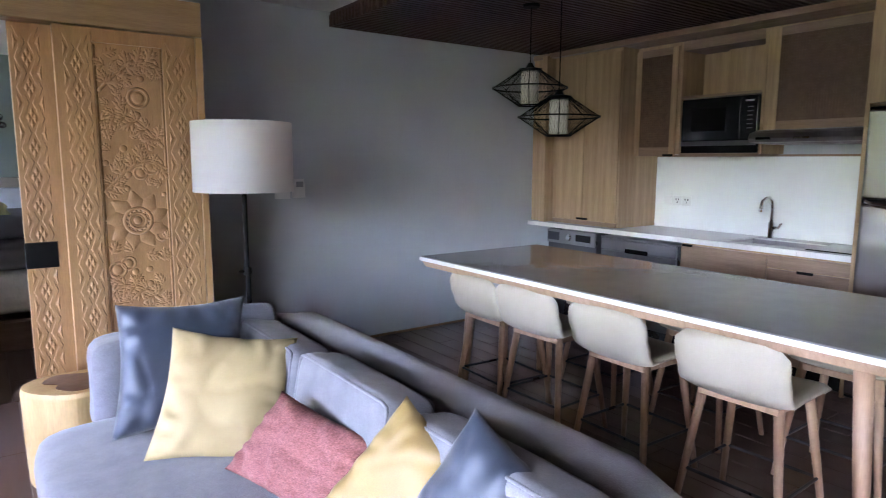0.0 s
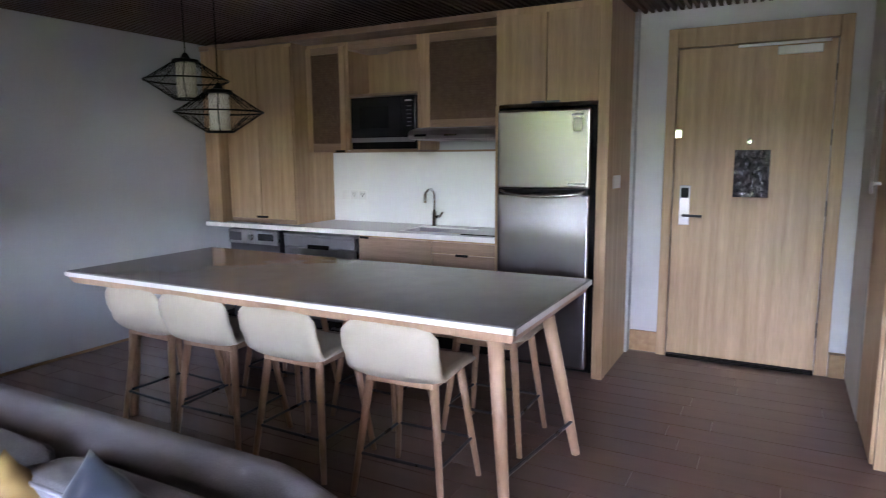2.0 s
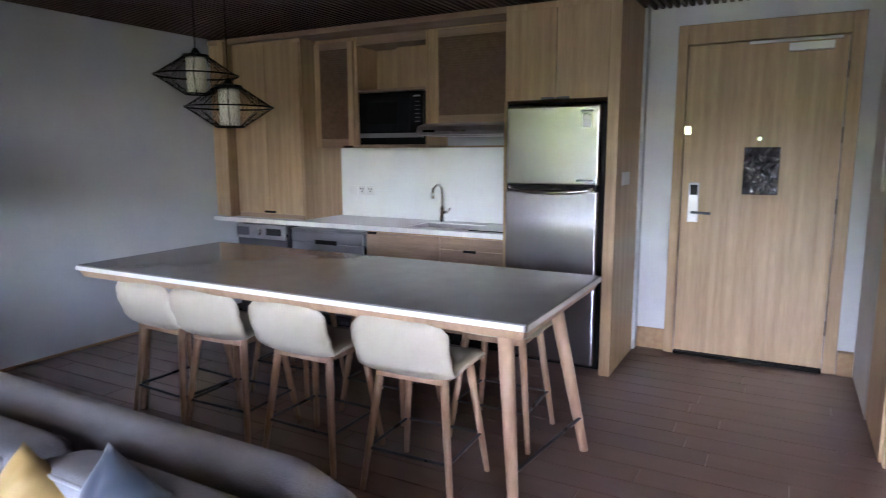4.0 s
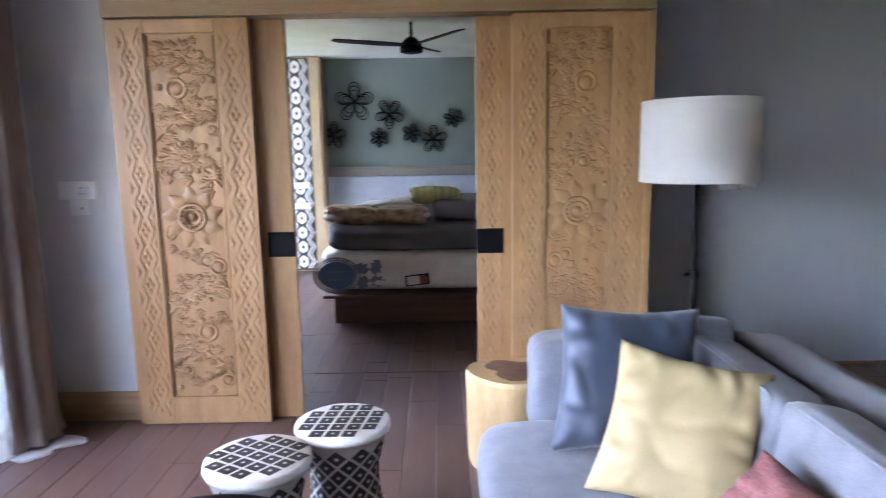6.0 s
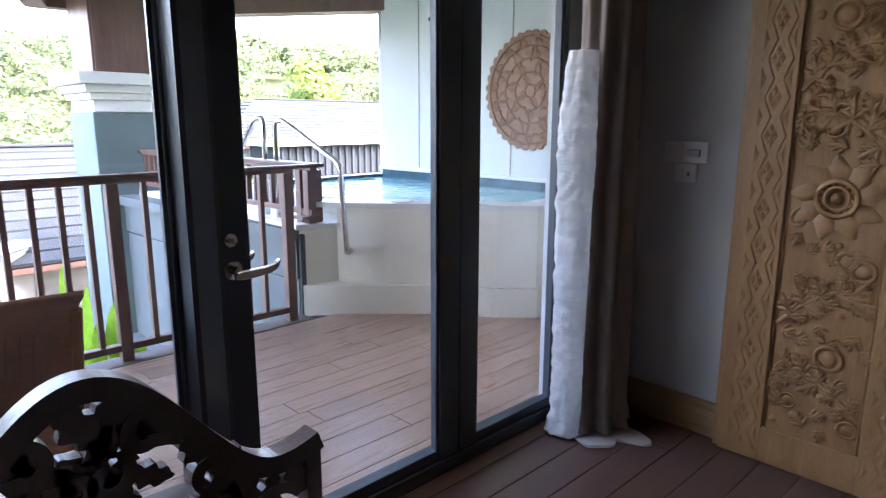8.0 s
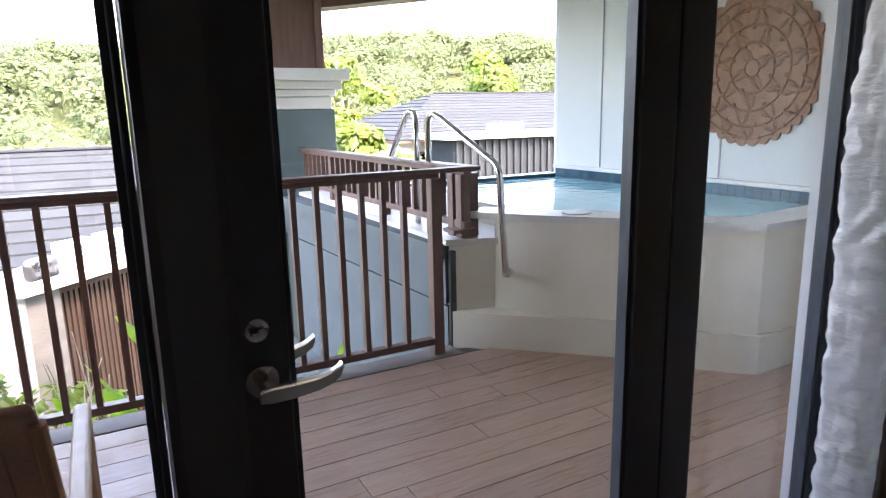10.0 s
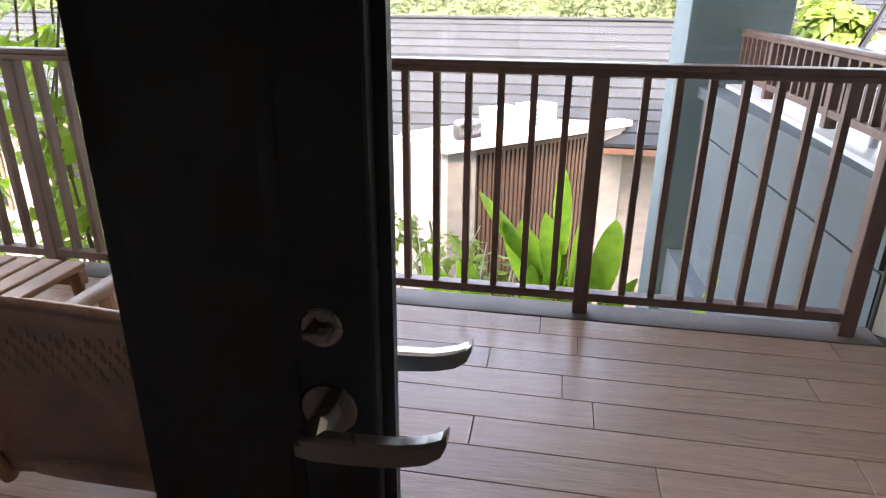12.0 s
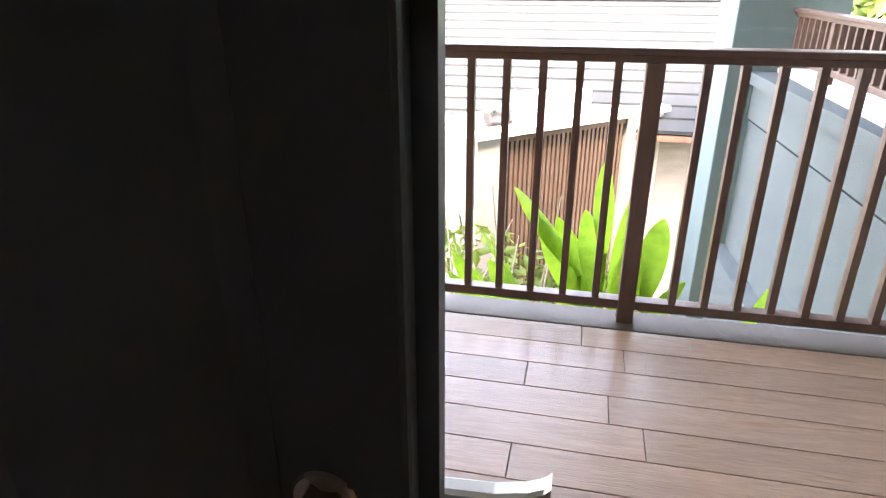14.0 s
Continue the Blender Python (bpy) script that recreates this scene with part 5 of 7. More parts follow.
for s in (-1, 1):
    for (cu_, cw, r0, tn) in ((0.42, 0.585, 0.07, 1), (0.26, 0.745, 0.055, -1), (0.47, 0.51, 0.05, -1), (0.11, 0.59, 0.07, 1), (0.12, 0.86, 0.05, 1), (0.30, 0.60, 0.05, 1), (0.03, 0.80, 0.04, -1)):
        cu_ *= 0.78
        sp = [(s * (cu_ + r0 * (1 - 0.75 * t) * math.cos(tn * 5.4 * t + 0.5)), cw + r0 * (1 - 0.75 * t) * math.sin(tn * 5.4 * t + 0.5)) for t in [i / 20 for i in range(21)]]
        scroll(sp, 0.024, 0.032)
        for i in range(2, 20, 3):
            a = math.atan2(sp[i + 1][1] - sp[i][1], sp[i + 1][0] - sp[i][0]) + rc.choice((-1.2, 1.2))
            ln = rc.uniform(0.05, 0.08)
            if sp[i][1] + ln * (math.sin(a) + 0.3) < crest(sp[i][0] + ln * math.cos(a)) - 0.05 and abs(sp[i][0] + ln * math.cos(a)) < W - 0.05:
                cut_leaf(sp[i][0], sp[i][1], a, ln, rc.uniform(0.016, 0.024), 0.028)
    for u in (0.03, 0.09, 0.16, 0.22, 0.28, 0.33, 0.37):
        cut_leaf(s * u, crest(u) - 0.045, -1.57 + rc.uniform(-0.5, 0.5), rc.uniform(0.07, 0.12), rc.uniform(0.020, 0.030), 0.028)
    scroll([(s * 0.41, 0.45), (s * 0.36, 0.56), (s * 0.28, 0.65), (s * 0.24, 0.77), (s * 0.14, 0.87)], 0.026, 0.03)
part("seat", turned(soft_block(0.86, 0.50, 0.07, 0.2, 8), Matrix.Translation((0, 0.27, 0.405))), M_DARKWOOD, chair)
for u in (-0.40, 0.40):
    for v in (0.02, 0.48):
        part("leg", tube(bmesh.new(), [(u, v, 0.38), (u, v, 0.2), (u * 1.03, v, 0)], [0.028, 0.022, 0.026], 10), M_DARKWOOD, chair)
# ---- bedroom ----
M_BEDGRAY = mat("gray_mattress_cover", (0.16, 0.165, 0.18), 0.8, scale=6, bump=0.2, bump_scale=240, fine=0.08)
M_BEDWHITE = mat("white_quilted_cover", (0.78, 0.76, 0.72), 0.6, color2=(0.68, 0.66, 0.62), scale=7, bump=0.4, bump_scale=30, fine=0.05)
M_BEDBLUE = mat("blue_print", (0.10, 0.19, 0.35), 0.5, scale=10)
M_BEDDARK = mat("gray_blue_print", (0.20, 0.23, 0.28), 0.5, scale=12)
M_LEGDK = mat("walnut_plinth", (0.19, 0.105, 0.065), 0.5, color2=(0.14, 0.075, 0.045), scale=3, stretch=(0.5, 9, 9), fine=0.15)
bed = thing("bed", "double bed with a gray mattress in its printed white wrapper", "bed")
part("base", bx(-0.53, 1.45, 6.16, 8.5, 0.0, 0.235, bevel=0.006), M_LEGDK, bed, "oak plinth base")
part("platform", bx(-0.61, 1.60, 6.07, 8.55, 0.236, 0.262, bevel=0.006), M_LEGDK, bed)
part("mattress", turned(soft_block(2.22, 2.42, 0.35, 0.18, 12, 0.012, 3), Matrix.Translation((0.44, 7.29, 0.45))), M_BEDWHITE, bed, "white mattress in plastic wrapper", smooth=True)
part("mattress_topper", turned(soft_block(2.16, 2.36, 0.22, 0.22, 12, 0.012, 6), Matrix.Translation((0.46, 7.33, 0.71))), M_BEDGRAY, bed, "gray mattress topper", smooth=True)
lb = part("printed_label", turned(lathe(bmesh.new(), [(0.115, 0), (0.115, 0.004)], 28), Matrix.Translation((-0.49, 6.085, 0.43)) @ pose(0, 0, 0, 90, 0, 0) @ Matrix.Diagonal((1.35, 1, 1, 1))), M_BEDBLUE, bed, "blue oval brand print")
bm = bmesh.new()
for q in (0.128, 0.146):
    strip(bm, [(q * 1.3 * math.cos(2 * math.pi * k / 28), q * math.sin(2 * math.pi * k / 28)) for k in range(29)], 0.014, 0.004)
for q in (-0.035, 0.03):
    box(bm, -0.07, 0.07, -0.006, -0.003, q - 0.008, q + 0.008)
part("label_border", turned(bm, Matrix.Translation((-0.49, 6.079, 0.43))), M_BEDDARK, bed)
bm = bmesh.new()
for k in range(4):
    plate_leaf(bm, 0.03 * math.cos(k * 1.57 + 0.78), 0.03 * math.sin(k * 1.57 + 0.78), k * 1.57 + 0.78, 0.12, 0.045, 0.004)
part("printed_ornament", turned(bm, Matrix.Translation((-0.22, 6.079, 0.43))), M_BEDDARK, bed)
tg = thing("warning_card", "small framed pink and white card on the mattress side", "card")
part("card", turned(bx(-0.10, 0.10, 0, 0.004, -0.045, 0.045), Matrix.Translation((0.175, 6.062, 0.385)) @ pose(0, 0, 0, 0, -6, 0)), M_BLACK, tg)
part("print", turned(bx(-0.085, 0.02, -0.003, 0, -0.035, 0.035), Matrix.Translation((0.175, 6.062, 0.385)) @ pose(0, 0, 0, 0, -6, 0)), M_WHITEPLASTIC, tg)
part("print", turned(bx(0.022, 0.085, -0.003, 0, -0.035, 0.035), Matrix.Translation((0.175, 6.062, 0.385)) @ pose(0, 0, 0, 0, -6, 0)), M_RED, tg)
M_SACK = mat("brown_plastic_sack", (0.26, 0.15, 0.085), 0.3, color2=(0.48, 0.36, 0.24), scale=12, bump=0.8, bump_scale=22)
for i, (cx, cy, sx, lab, m_, sd) in enumerate(((-0.36, 6.55, 0.55, "brown plastic-wrapped pillow on the bed", M_SACK, 2), (0.02, 6.5, 0.46, "crumpled brown plastic-wrapped pillow on the bed", M_SACK, 7), (-0.12, 6.78, 0.6, "white plastic-wrapped pillow behind the brown ones", M_BEDWHITE, 9))):
    bm = turned(soft_block(sx, 0.36, 0.16, 0.75, 12, 0.22, sd), pose(cx, cy, 0.885 if i < 2 else 0.915, 0, 4 - 5 * i, 8 * i - 5))
    tagged(part("pillow", bm, m_, smooth=True), lab, "pillow", group="wrapped pillows")
tagged(part("folded_topper", turned(soft_block(0.95, 1.1, 0.19, 0.25, 8, 0.02, 4), Matrix.Translation((0.78, 7.0, 0.91))), M_BEDGRAY, smooth=True), "folded gray mattress pad lying on the bed", "mattress")
pillow("bed_cushion", "striped yellow cushion on the gray pad", (0.10, 6.80, 1.08), (0.56, 6.82, 1.06), (0.12, 6.6, 1.01), 0.14, mat("striped_yellow", (0.6, 0.55, 0.22), 0.8, color2=(0.25, 0.24, 0.14), scale=4, stretch=(9, 0.5, 0.5)), 8)
hbd = thing("headboard", "pale upholstered headboard in a wooden frame", "headboard")
part("panel", bx(-1.02, 1.8, BY - 0.075, BY - 0.03, 0.25, 1.14, bevel=0.01), mat("pale_blue_fabric", (0.50, 0.54, 0.60), 0.85, scale=5, bump=0.2, bump_scale=300), hbd, "pale blue-gray fabric panel")
part("frame", bx(-1.12, 1.9, BY - 0.09, BY - 0.003, 1.145, 1.25, bevel=0.005), mat("gray_oak", (0.30, 0.27, 0.22), 0.5, scale=4, stretch=(0.5, 8, 8)), hbd)
part("frame", bx(-1.12, -1.025, BY - 0.09, BY - 0.003, 0.0, 1.143, bevel=0.005), M_OAK, hbd)


def wire_flower(x, z, r, petals, turn):
    f = thing("wire_flower", "dark metal wire flower hung on the green wall", "wall ornament", group="wire flowers")
    bm = bmesh.new()
    for k in range(petals):
        a0 = turn + 2 * math.pi * k / petals
        for q in (1.0, 0.82, 0.62):
            pts = []
            for i in range(17):
                t = i / 16
                aa = a0 + (t - 0.5) * 2 * math.pi / petals * 0.95
                rr = r * q * (0.18 + 0.82 * math.sin(math.pi * t) ** 0.55)
                pts.append((x + rr * math.cos(aa), BY - 0.03 - 0.02 * math.sin(math.pi * t), z + rr * math.sin(aa)))
            tube(bm, pts, 0.0062, 5)
    part("petals", bm, M_BLACK, f)
    bm = bmesh.new()
    for k in range(14):
        a = 2 * math.pi * k / 14
        tube(bm, [(x, BY - 0.03, z), (x + 0.42 * r * math.cos(a), BY - 0.045, z + 0.46 * r * math.sin(a))], 0.0055, 4)
    part("stamens", bm, M_BLACK, f)
    part("mount", bx(x - 0.012, x + 0.012, BY - 0.035, BY - 0.002, z - 0.012, z + 0.012), M_BLACK, f)


for x, z, r, p_, t_ in ((-0.63, 2.02, 0.235, 5, 0.3), (-0.215, 1.88, 0.175, 5, 0.9), (-0.90, 1.638, 0.16, 5, 0.2), (-0.346, 1.60, 0.115, 6, 0.5), (0.044, 1.648, 0.115, 5, 1.3), (0.31, 1.57, 0.165, 5, 0.3), (0.55, 1.82, 0.115, 6, 0.8)):
    wire_flower(x, z, r, p_, t_)

# patterned panel beside the bed wall
pn = thing("patterned_panel", "tall panel painted with black and white zigzags and diamonds", "wall panel")
part("board", bx(-1.56, -1.0, BY - 0.30, BY - 0.26, 0.03, 2.52), mat("ochre_panel", (0.44, 0.32, 0.17), 0.6, scale=8, bump=0.1), pn)
bmw, bmb = bmesh.new(), bmesh.new()
yb = BY - 0.301
box(bmb, -1.43, -1.11, yb - 0.002, yb + 0.002, 0.04, 2.51)
for k in range(14):
    za, p_ = 0.06 + k * 0.174, 0.174
    # a chain of pale hexagons, with a dark lozenge in each
    prism_ = [(-0.052, 0.045), (0, 0.012), (0.052, 0.045), (0.052, 0.129), (0, 0.162), (-0.052, 0.129)]
    bmw.faces.new([bmw.verts.new((-1.27 + a, yb - 0.004, za + b)) for a, b in prism_])
    bmb.faces.new([bmb.verts.new((-1.27 + a, yb - 0.006, za + 0.087 + b)) for a, b in ((-0.02, 0), (0, -0.03), (0.02, 0), (0, 0.03))])
    for s in (-1, 1):
        for (u0, w0, u1, w1) in ((0.048, 0, 0.10, p_ / 2), (0.10, p_ / 2, 0.048, p_)):
            for e, t in ((0.0, 0.018), (0.036, 0.014)):
                bmw.faces.new([bmw.verts.new((-1.27 + s * (u + e + q), yb - 0.004, za + w)) for u, w, q in ((u0, w0, 0), (u0, w0, t), (u1, w1, t), (u1, w1, 0))])
part("white_zigzag", bmw, M_WEAVEW, pn)
part("black_zigzag", bmb, M_WEAVEB, pn)
tagged(part("bedside_panel", bx(-0.998, -0.972, BY - 0.28, BY, 0.0, 2.52, bevel=0.004), M_OAK), "narrow upright brown wooden batten beside the panel", "panel")
sk2 = thing("power_sockets", "white sockets on the patterned panel", "socket")
for z in (0.78, 1.02):
    part("plate", bx(-1.34, -1.17, yb - 0.014, yb - 0.004, z, z + 0.07, bevel=0.003), M_WHITEPLASTIC, sk2)

fan = thing("ceiling_fan", "black three-blade ceiling fan at rest", "ceiling fan")
part("motor", lathe(bmesh.new(), [(0.05, 2.265), (0.095, 2.275), (0.10, 2.31), (0.08, 2.36), (0.035, 2.40)], 28, 0.15, 6.6), M_BLACK, fan, smooth=True)
part("rod", tube(bmesh.new(), [(0.15, 6.6, 2.39), (0.15, 6.6, HB)], 0.013, 10), M_BLACK, fan)
for k in range(3):
    bm = bmesh.new()
    prism(bm, [(0.07, -0.04), (0.30, -0.055), (0.62, -0.05), (0.68, -0.02), (0.66, 0.03), (0.30, 0.045), (0.07, 0.035)], -0.004, 0.004)
    part("blade", turned(bm, Matrix.Translation((0.15, 6.6, 2.335)) @ pose(0, 0, 0, 9, -3, 190 + 120 * k)), M_BLACK, fan)
# unseen bedroom window, its opening added to let daylight in
tagged(part("window_2", bx(-2.11, -2.07, 7.35, 8.35, 2.40, 2.45), M_BLACKFRAME), kind="structure")
tagged(part("trim_bulkhead", bx(-1.3, 1.45, 4.9, 5.0, 2.32, HB), M_OAKX), kind="structure")
# ---- glazed wall to the terrace ----
def glazing(name, label, y0, y1, st0, st1, z0=0.06, z1=2.60, xf=-1.925, xl=-1.925):
    """A glazed leaf: stiles, rails and one pane."""
    g = tagged(new(name), label, "glass door", kind="structure")
    part("stile", bx(-1.98, xf, y0, y0 + st0, z0, z1, bevel=0.004), M_BLACKFRAME, g)
    part("stile", bx(-1.98 if xl < -1.9 else -1.95, xl, y1 - st1, y1, z0, z1, bevel=0.004), M_BLACKFRAME, g)
    part("rail", bx(-1.975, -1.93, y0 + st0, y1 - st1, z0, z0 + 0.045, bevel=0.003), M_BLACKFRAME, g)
    part("rail", bx(-1.975, -1.93, y0 + st0, y1 - st1, z1 - 0.07, z1, bevel=0.003), M_BLACKFRAME, g)
    for y in (y0 + st0, y1 - st1 - 0.012):
        part("glazing_bead", bx(-1.948, -1.934, y, y + 0.012, z0 + 0.045, z1 - 0.07), M_BLACKFRAME, g)
    pane = part("pane", bx(-1.960, -1.952, y0 + st0, y1 - st1, z0 + 0.045, z1 - 0.07), M_GLASS, g)
    pane.visible_shadow = False
    return g


glazing("window_1", "fixed glass pane in a black frame", 3.262, 3.925, 0.10, 0.035)
gd = glazing("door_7", "closed black-framed glass terrace door with lever handle", 2.19, 3.255, 0.186, 0.105, xf=-1.918)
part("meeting_stile", prism(bmesh.new(), [(-1.97, 2.181), (-1.852, 2.18), (-1.854, 2.196), (-1.912, 2.285), (-1.917, 2.30), (-1.97, 2.30)], 0.062, 2.598), M_BLACKFRAME, gd)
gl = glazing("door_8", "closed black-framed glass terrace door leaf", 1.30, 2.178, 0.10, 0.012)
glazing("window_3", "fixed glass pane in a black frame", 0.0, 1.295, 0.06, 0.06)
glazing("window_4", "fixed glass pane in a black frame", -1.545, -0.005, 0.06, 0.06)
tagged(part("door_sill", bx(-2.05, -1.92, -1.55, 3.93, 0.0, 0.058, bevel=0.004), M_BLACKFRAME), kind="structure")
tagged(part("door_head", bx(-2.05, -1.92, -1.55, 3.93, 2.602, 2.64), M_BLACKFRAME), kind="structure")
M_SATIN = mat("satin_steel", (0.52, 0.50, 0.47), 0.28, 1.0, color2=(0.46, 0.44, 0.41), scale=8, rough_vary=0.06)
for xs, sgn in ((-1.925, 1), (-1.978, -1)):
    ro = part("rosette", turned(lathe(bmesh.new(), [(0.029, 0), (0.029, 0.006), (0.026, 0.009)], 24), Matrix.Translation((xs, 2.328, 0.980)) @ pose(0, 0, 0, 0, 90 * sgn, 0)), M_SATIN, gd, "round satin steel rosette")
    x1 = xs + sgn * 0.05
    bm = tube(bmesh.new(), [(xs, 2.329, 0.981), (xs + sgn * 0.034, 2.329, 0.980), (x1, 2.331, 0.974)], [0.012, 0.012, 0.012], 10)
    bar = [(2.314, 0.973), (2.33, 0.9725), (2.37, 0.973), (2.408, 0.976), (2.431, 0.982), (2.444, 0.990), (2.449, 0.999)]
    hh = [0.010, 0.013, 0.0125, 0.0115, 0.011, 0.009, 0.005]
    rings = []
    for (yy, zz), h_ in zip(bar, hh):
        rings.append([bm.verts.new((x1 + 0.009 * p, yy, zz + h_ * q)) for p, q in ((-1, -0.8), (-0.6, -1), (0.6, -1), (1, -0.8), (1, 0.8), (0.6, 1), (-0.6, 1), (-1, 0.8))])
    for ra, rb in zip(rings, rings[1:]):
        for k in range(8):
            bm.faces.new((ra[k], ra[(k + 1) % 8], rb[(k + 1) % 8], rb[k]))
    bm.faces.new(rings[0]), bm.faces.new(rings[-1][::-1])
    part("lever", bm, M_SATIN, gd, "satin steel lever handle")
    part("thumb_turn_plate", turned(lathe(bmesh.new(), [(0.021, 0), (0.021, 0.006), (0.018, 0.009)], 24), Matrix.Translation((xs, 2.326, 1.066)) @ pose(0, 0, 0, 0, 90 * sgn, 0)), M_SATIN, gd)
    part("thumb_turn", turned(bx(-0.012, 0.012, -0.004, 0.004, 0, 0.02, bevel=0.002), Matrix.Translation((xs + sgn * 0.006, 2.326, 1.066)) @ pose(0, 0, 0, 0, 90 * sgn, 0) @ pose(0, 0, 0, 0, 0, 90)), M_SATIN, gd)
# ---- terrace ----
GZ = -3.2
tagged(part("terrace_slab", bx(-4.14, -2.165, -3.2, 6.1, -0.30, -0.012), M_JOINT), kind="structure")
tagged(part("terrace_kerb", bx(-4.20, -4.03, -3.2, 3.93, -0.30, 0.004, bevel=0.006), mat("gray_kerb", (0.16, 0.125, 0.11), 0.7, scale=5, bump=0.2)), kind="structure")
EAVE = [(-4.60, -3.2), (-4.60, 2.0), (-8.35, 3.3), (-8.35, 4.5), (-6.0, 6.3)]
tagged(part("terrace_ceiling", prism(bmesh.new(), [(-2.165, -3.2), (-2.165, 6.3)] + EAVE[::-1], 2.74, 2.95), M_CEIL), kind="structure")
tagged(part("roof_edge_beam", prism(bmesh.new(), EAVE + [(-5.82, 6.12), (-8.15, 4.35), (-8.15, 3.45), (-4.40, 2.15), (-4.40, -3.2)], 2.56, 2.739), M_RAIL), kind="structure")
tagged(part("outer_wall_south", bx(-4.2, -2.165, -3.4, -3.2, -0.3, 3.1), M_EXTWALL), kind="structure")
tagged(part("outer_wall_upper", bx(-2.3, -2.165, -3.2, 6.1, 2.64, 2.739), M_EXTWALL), kind="structure")
tagged(part("house_roof", prism(bmesh.new(), [(6.2, -4.0), (6.2, 9.5), (-6.5, 9.5), (-6.5, 6.4), (-8.7, 4.6), (-8.7, 3.1), (-4.8, 1.7), (-4.8, -4.0)], 3.16, 3.3), M_TEALWALL), kind="structure")


def railing(name, label, x0, y0, x1, y1, ztop, zbase, posts, pitch, first=None, near=()):
    """A timber railing: handrail, bottom rail, posts and balusters."""
    r = thing(name, label, "railing")
    ln = math.hypot(x1 - x0, y1 - y0)
    m = Matrix.Translation((x0, y0, 0)) @ Matrix.Rotation(math.atan2(y1 - y0, x1 - x0), 4, "Z")
    part("handrail", turned(bx(-0.04, ln + 0.04, -0.048, 0.048, ztop - 0.024, ztop, bevel=0.005), m), M_RAIL, r)
    part("top_rail", turned(bx(0, ln, -0.028, 0.028, ztop - 0.052, ztop - 0.026, bevel=0.003), m), M_RAIL, r)
    part("bottom_rail", turned(bx(0, ln, -0.028, 0.028, zbase + 0.065, zbase + 0.105, bevel=0.003), m), M_RAIL, r)
    for p in posts:
        part("post", turned(bx(p - 0.033, p + 0.033, -0.033, 0.033, zbase, ztop - 0.054, bevel=0.004), m), M_RAIL, r)
    data = None
    start = pitch / 2 if first is None else first
    for k in [*near, *[start + pitch * i for i in range(int((ln - start) / pitch) + 1)]]:
        if all(abs(k - p) > 0.07 for p in posts):
            b = part("baluster", bx(-0.014, 0.014, -0.02, 0.02, zbase + 0.105, ztop - 0.052), M_RAIL, r) if data is None else sheet("baluster", data, M_RAIL, r)
            data = b.data
            b.matrix_basis = m @ Matrix.Translation((k, 0, 0))
    return r


railing("terrace_railing", "dark stained timber railing with square balusters along the terrace edge", -4.12, 3.82, -4.12, -3.1, 1.10, 0.0,
        [0.02, 1.135, 2.52, 3.82, 5.3, 6.7], 0.1345, 1.262, [0.958 - 0.124 * i for i in range(8)])
railing("pool_railing", "short dark timber railing on the ledge beside the pool", -4.17, 4.055, -7.29, 3.99, 1.10, 0.66, [0.06, 0.16, 1.2, 2.3], 0.125)
part_ = thing("railing_shelf", "dark timber corner plate tying the two railings", "railing")
part("plate", bx(-4.205, -4.107, 3.86, 4.107, 1.072, 1.0985, bevel=0.004), M_RAIL, part_)
part("lower_plate", bx(-4.30, -4.165, 3.95, 4.105, 0.697, 0.721, bevel=0.004), M_RAIL, part_)
part("bracket", bx(-4.29, -4.235, 4.11, 4.165, 0.66, 1.045), M_RAIL, part_)

# ---- pool ----
M_TILE = mat("blue_pool_tile", (0.035, 0.085, 0.12), 0.2, color2=(0.05, 0.13, 0.17), scale=12, vary=0.3)
M_POOLIN = mat("turquoise_pool_plaster", (0.16, 0.42, 0.46), 0.6, color2=(0.13, 0.36, 0.40), scale=3)
M_COPING = mat("white_stone_coping", (0.66, 0.64, 0.59), 0.45, color2=(0.58, 0.56, 0.51), scale=4, bump=0.1, bump_scale=70, fine=0.05)
pl = tagged(new("pool_structure"), "raised plunge pool with cream rendered walls", "pool", kind="structure")
PA, PE = (-4.20, 3.935), (-3.02, 6.10)


def walled(pts, z0, z1, t):
    """A wall of thickness t along points, thickened to the left of the way."""
    bm = bmesh.new()
    rings = []
    for i, p in enumerate(pts):
        a, b = Vector(pts[max(i - 1, 0)]), Vector(pts[min(i + 1, len(pts) - 1)])
        d = (b - a).normalized()
        q = Vector(p) + Vector((-d.y, d.x)) * t
        rings.append([bm.verts.new((*p, z0)), bm.verts.new((*p, z1)), bm.verts.new((*q, z1)), bm.verts.new((*q, z0))])
    for a, b in zip(rings, rings[1:]):
        for k in range(4):
            bm.faces.new((a[k], a[(k + 1) % 4], b[(k + 1) % 4], b[k]))
    bm.faces.new(rings[0]), bm.faces.new(rings[-1][::-1])
    return bm


front = [(-4.12, 4.21), (-3.82, 4.41), (-3.48, 4.71), (-3.17, 4.92), (-2.97, 5.12), (-2.96, 5.40), (-2.99, 5.70), PE]
part("front_wall", walled(front, -0.02, 0.775, 0.16), M_POOLWALL, pl, "cream rendered pool wall")
part("coping", walled([(-4.22, 4.085)] + [(x + 0.02, y - 0.02) for x, y in front[1:]], 0.776, 0.815, 0.24), M_COPING, pl)
part("step_plinth", prism(bmesh.new(), [(-4.20, 3.935), (-3.46, 4.70), (-3.16, 4.88), (-2.94, 5.10), (-2.945, 5.40), (-3.10, 5.41), (-3.60, 4.78), (-4.18, 4.30)], -0.02, 0.215), M_POOLWALL, pl)
part("ledge_block", bx(-7.29, -4.23, 3.992, 4.40, -0.02, 0.62), M_POOLWALL, pl)
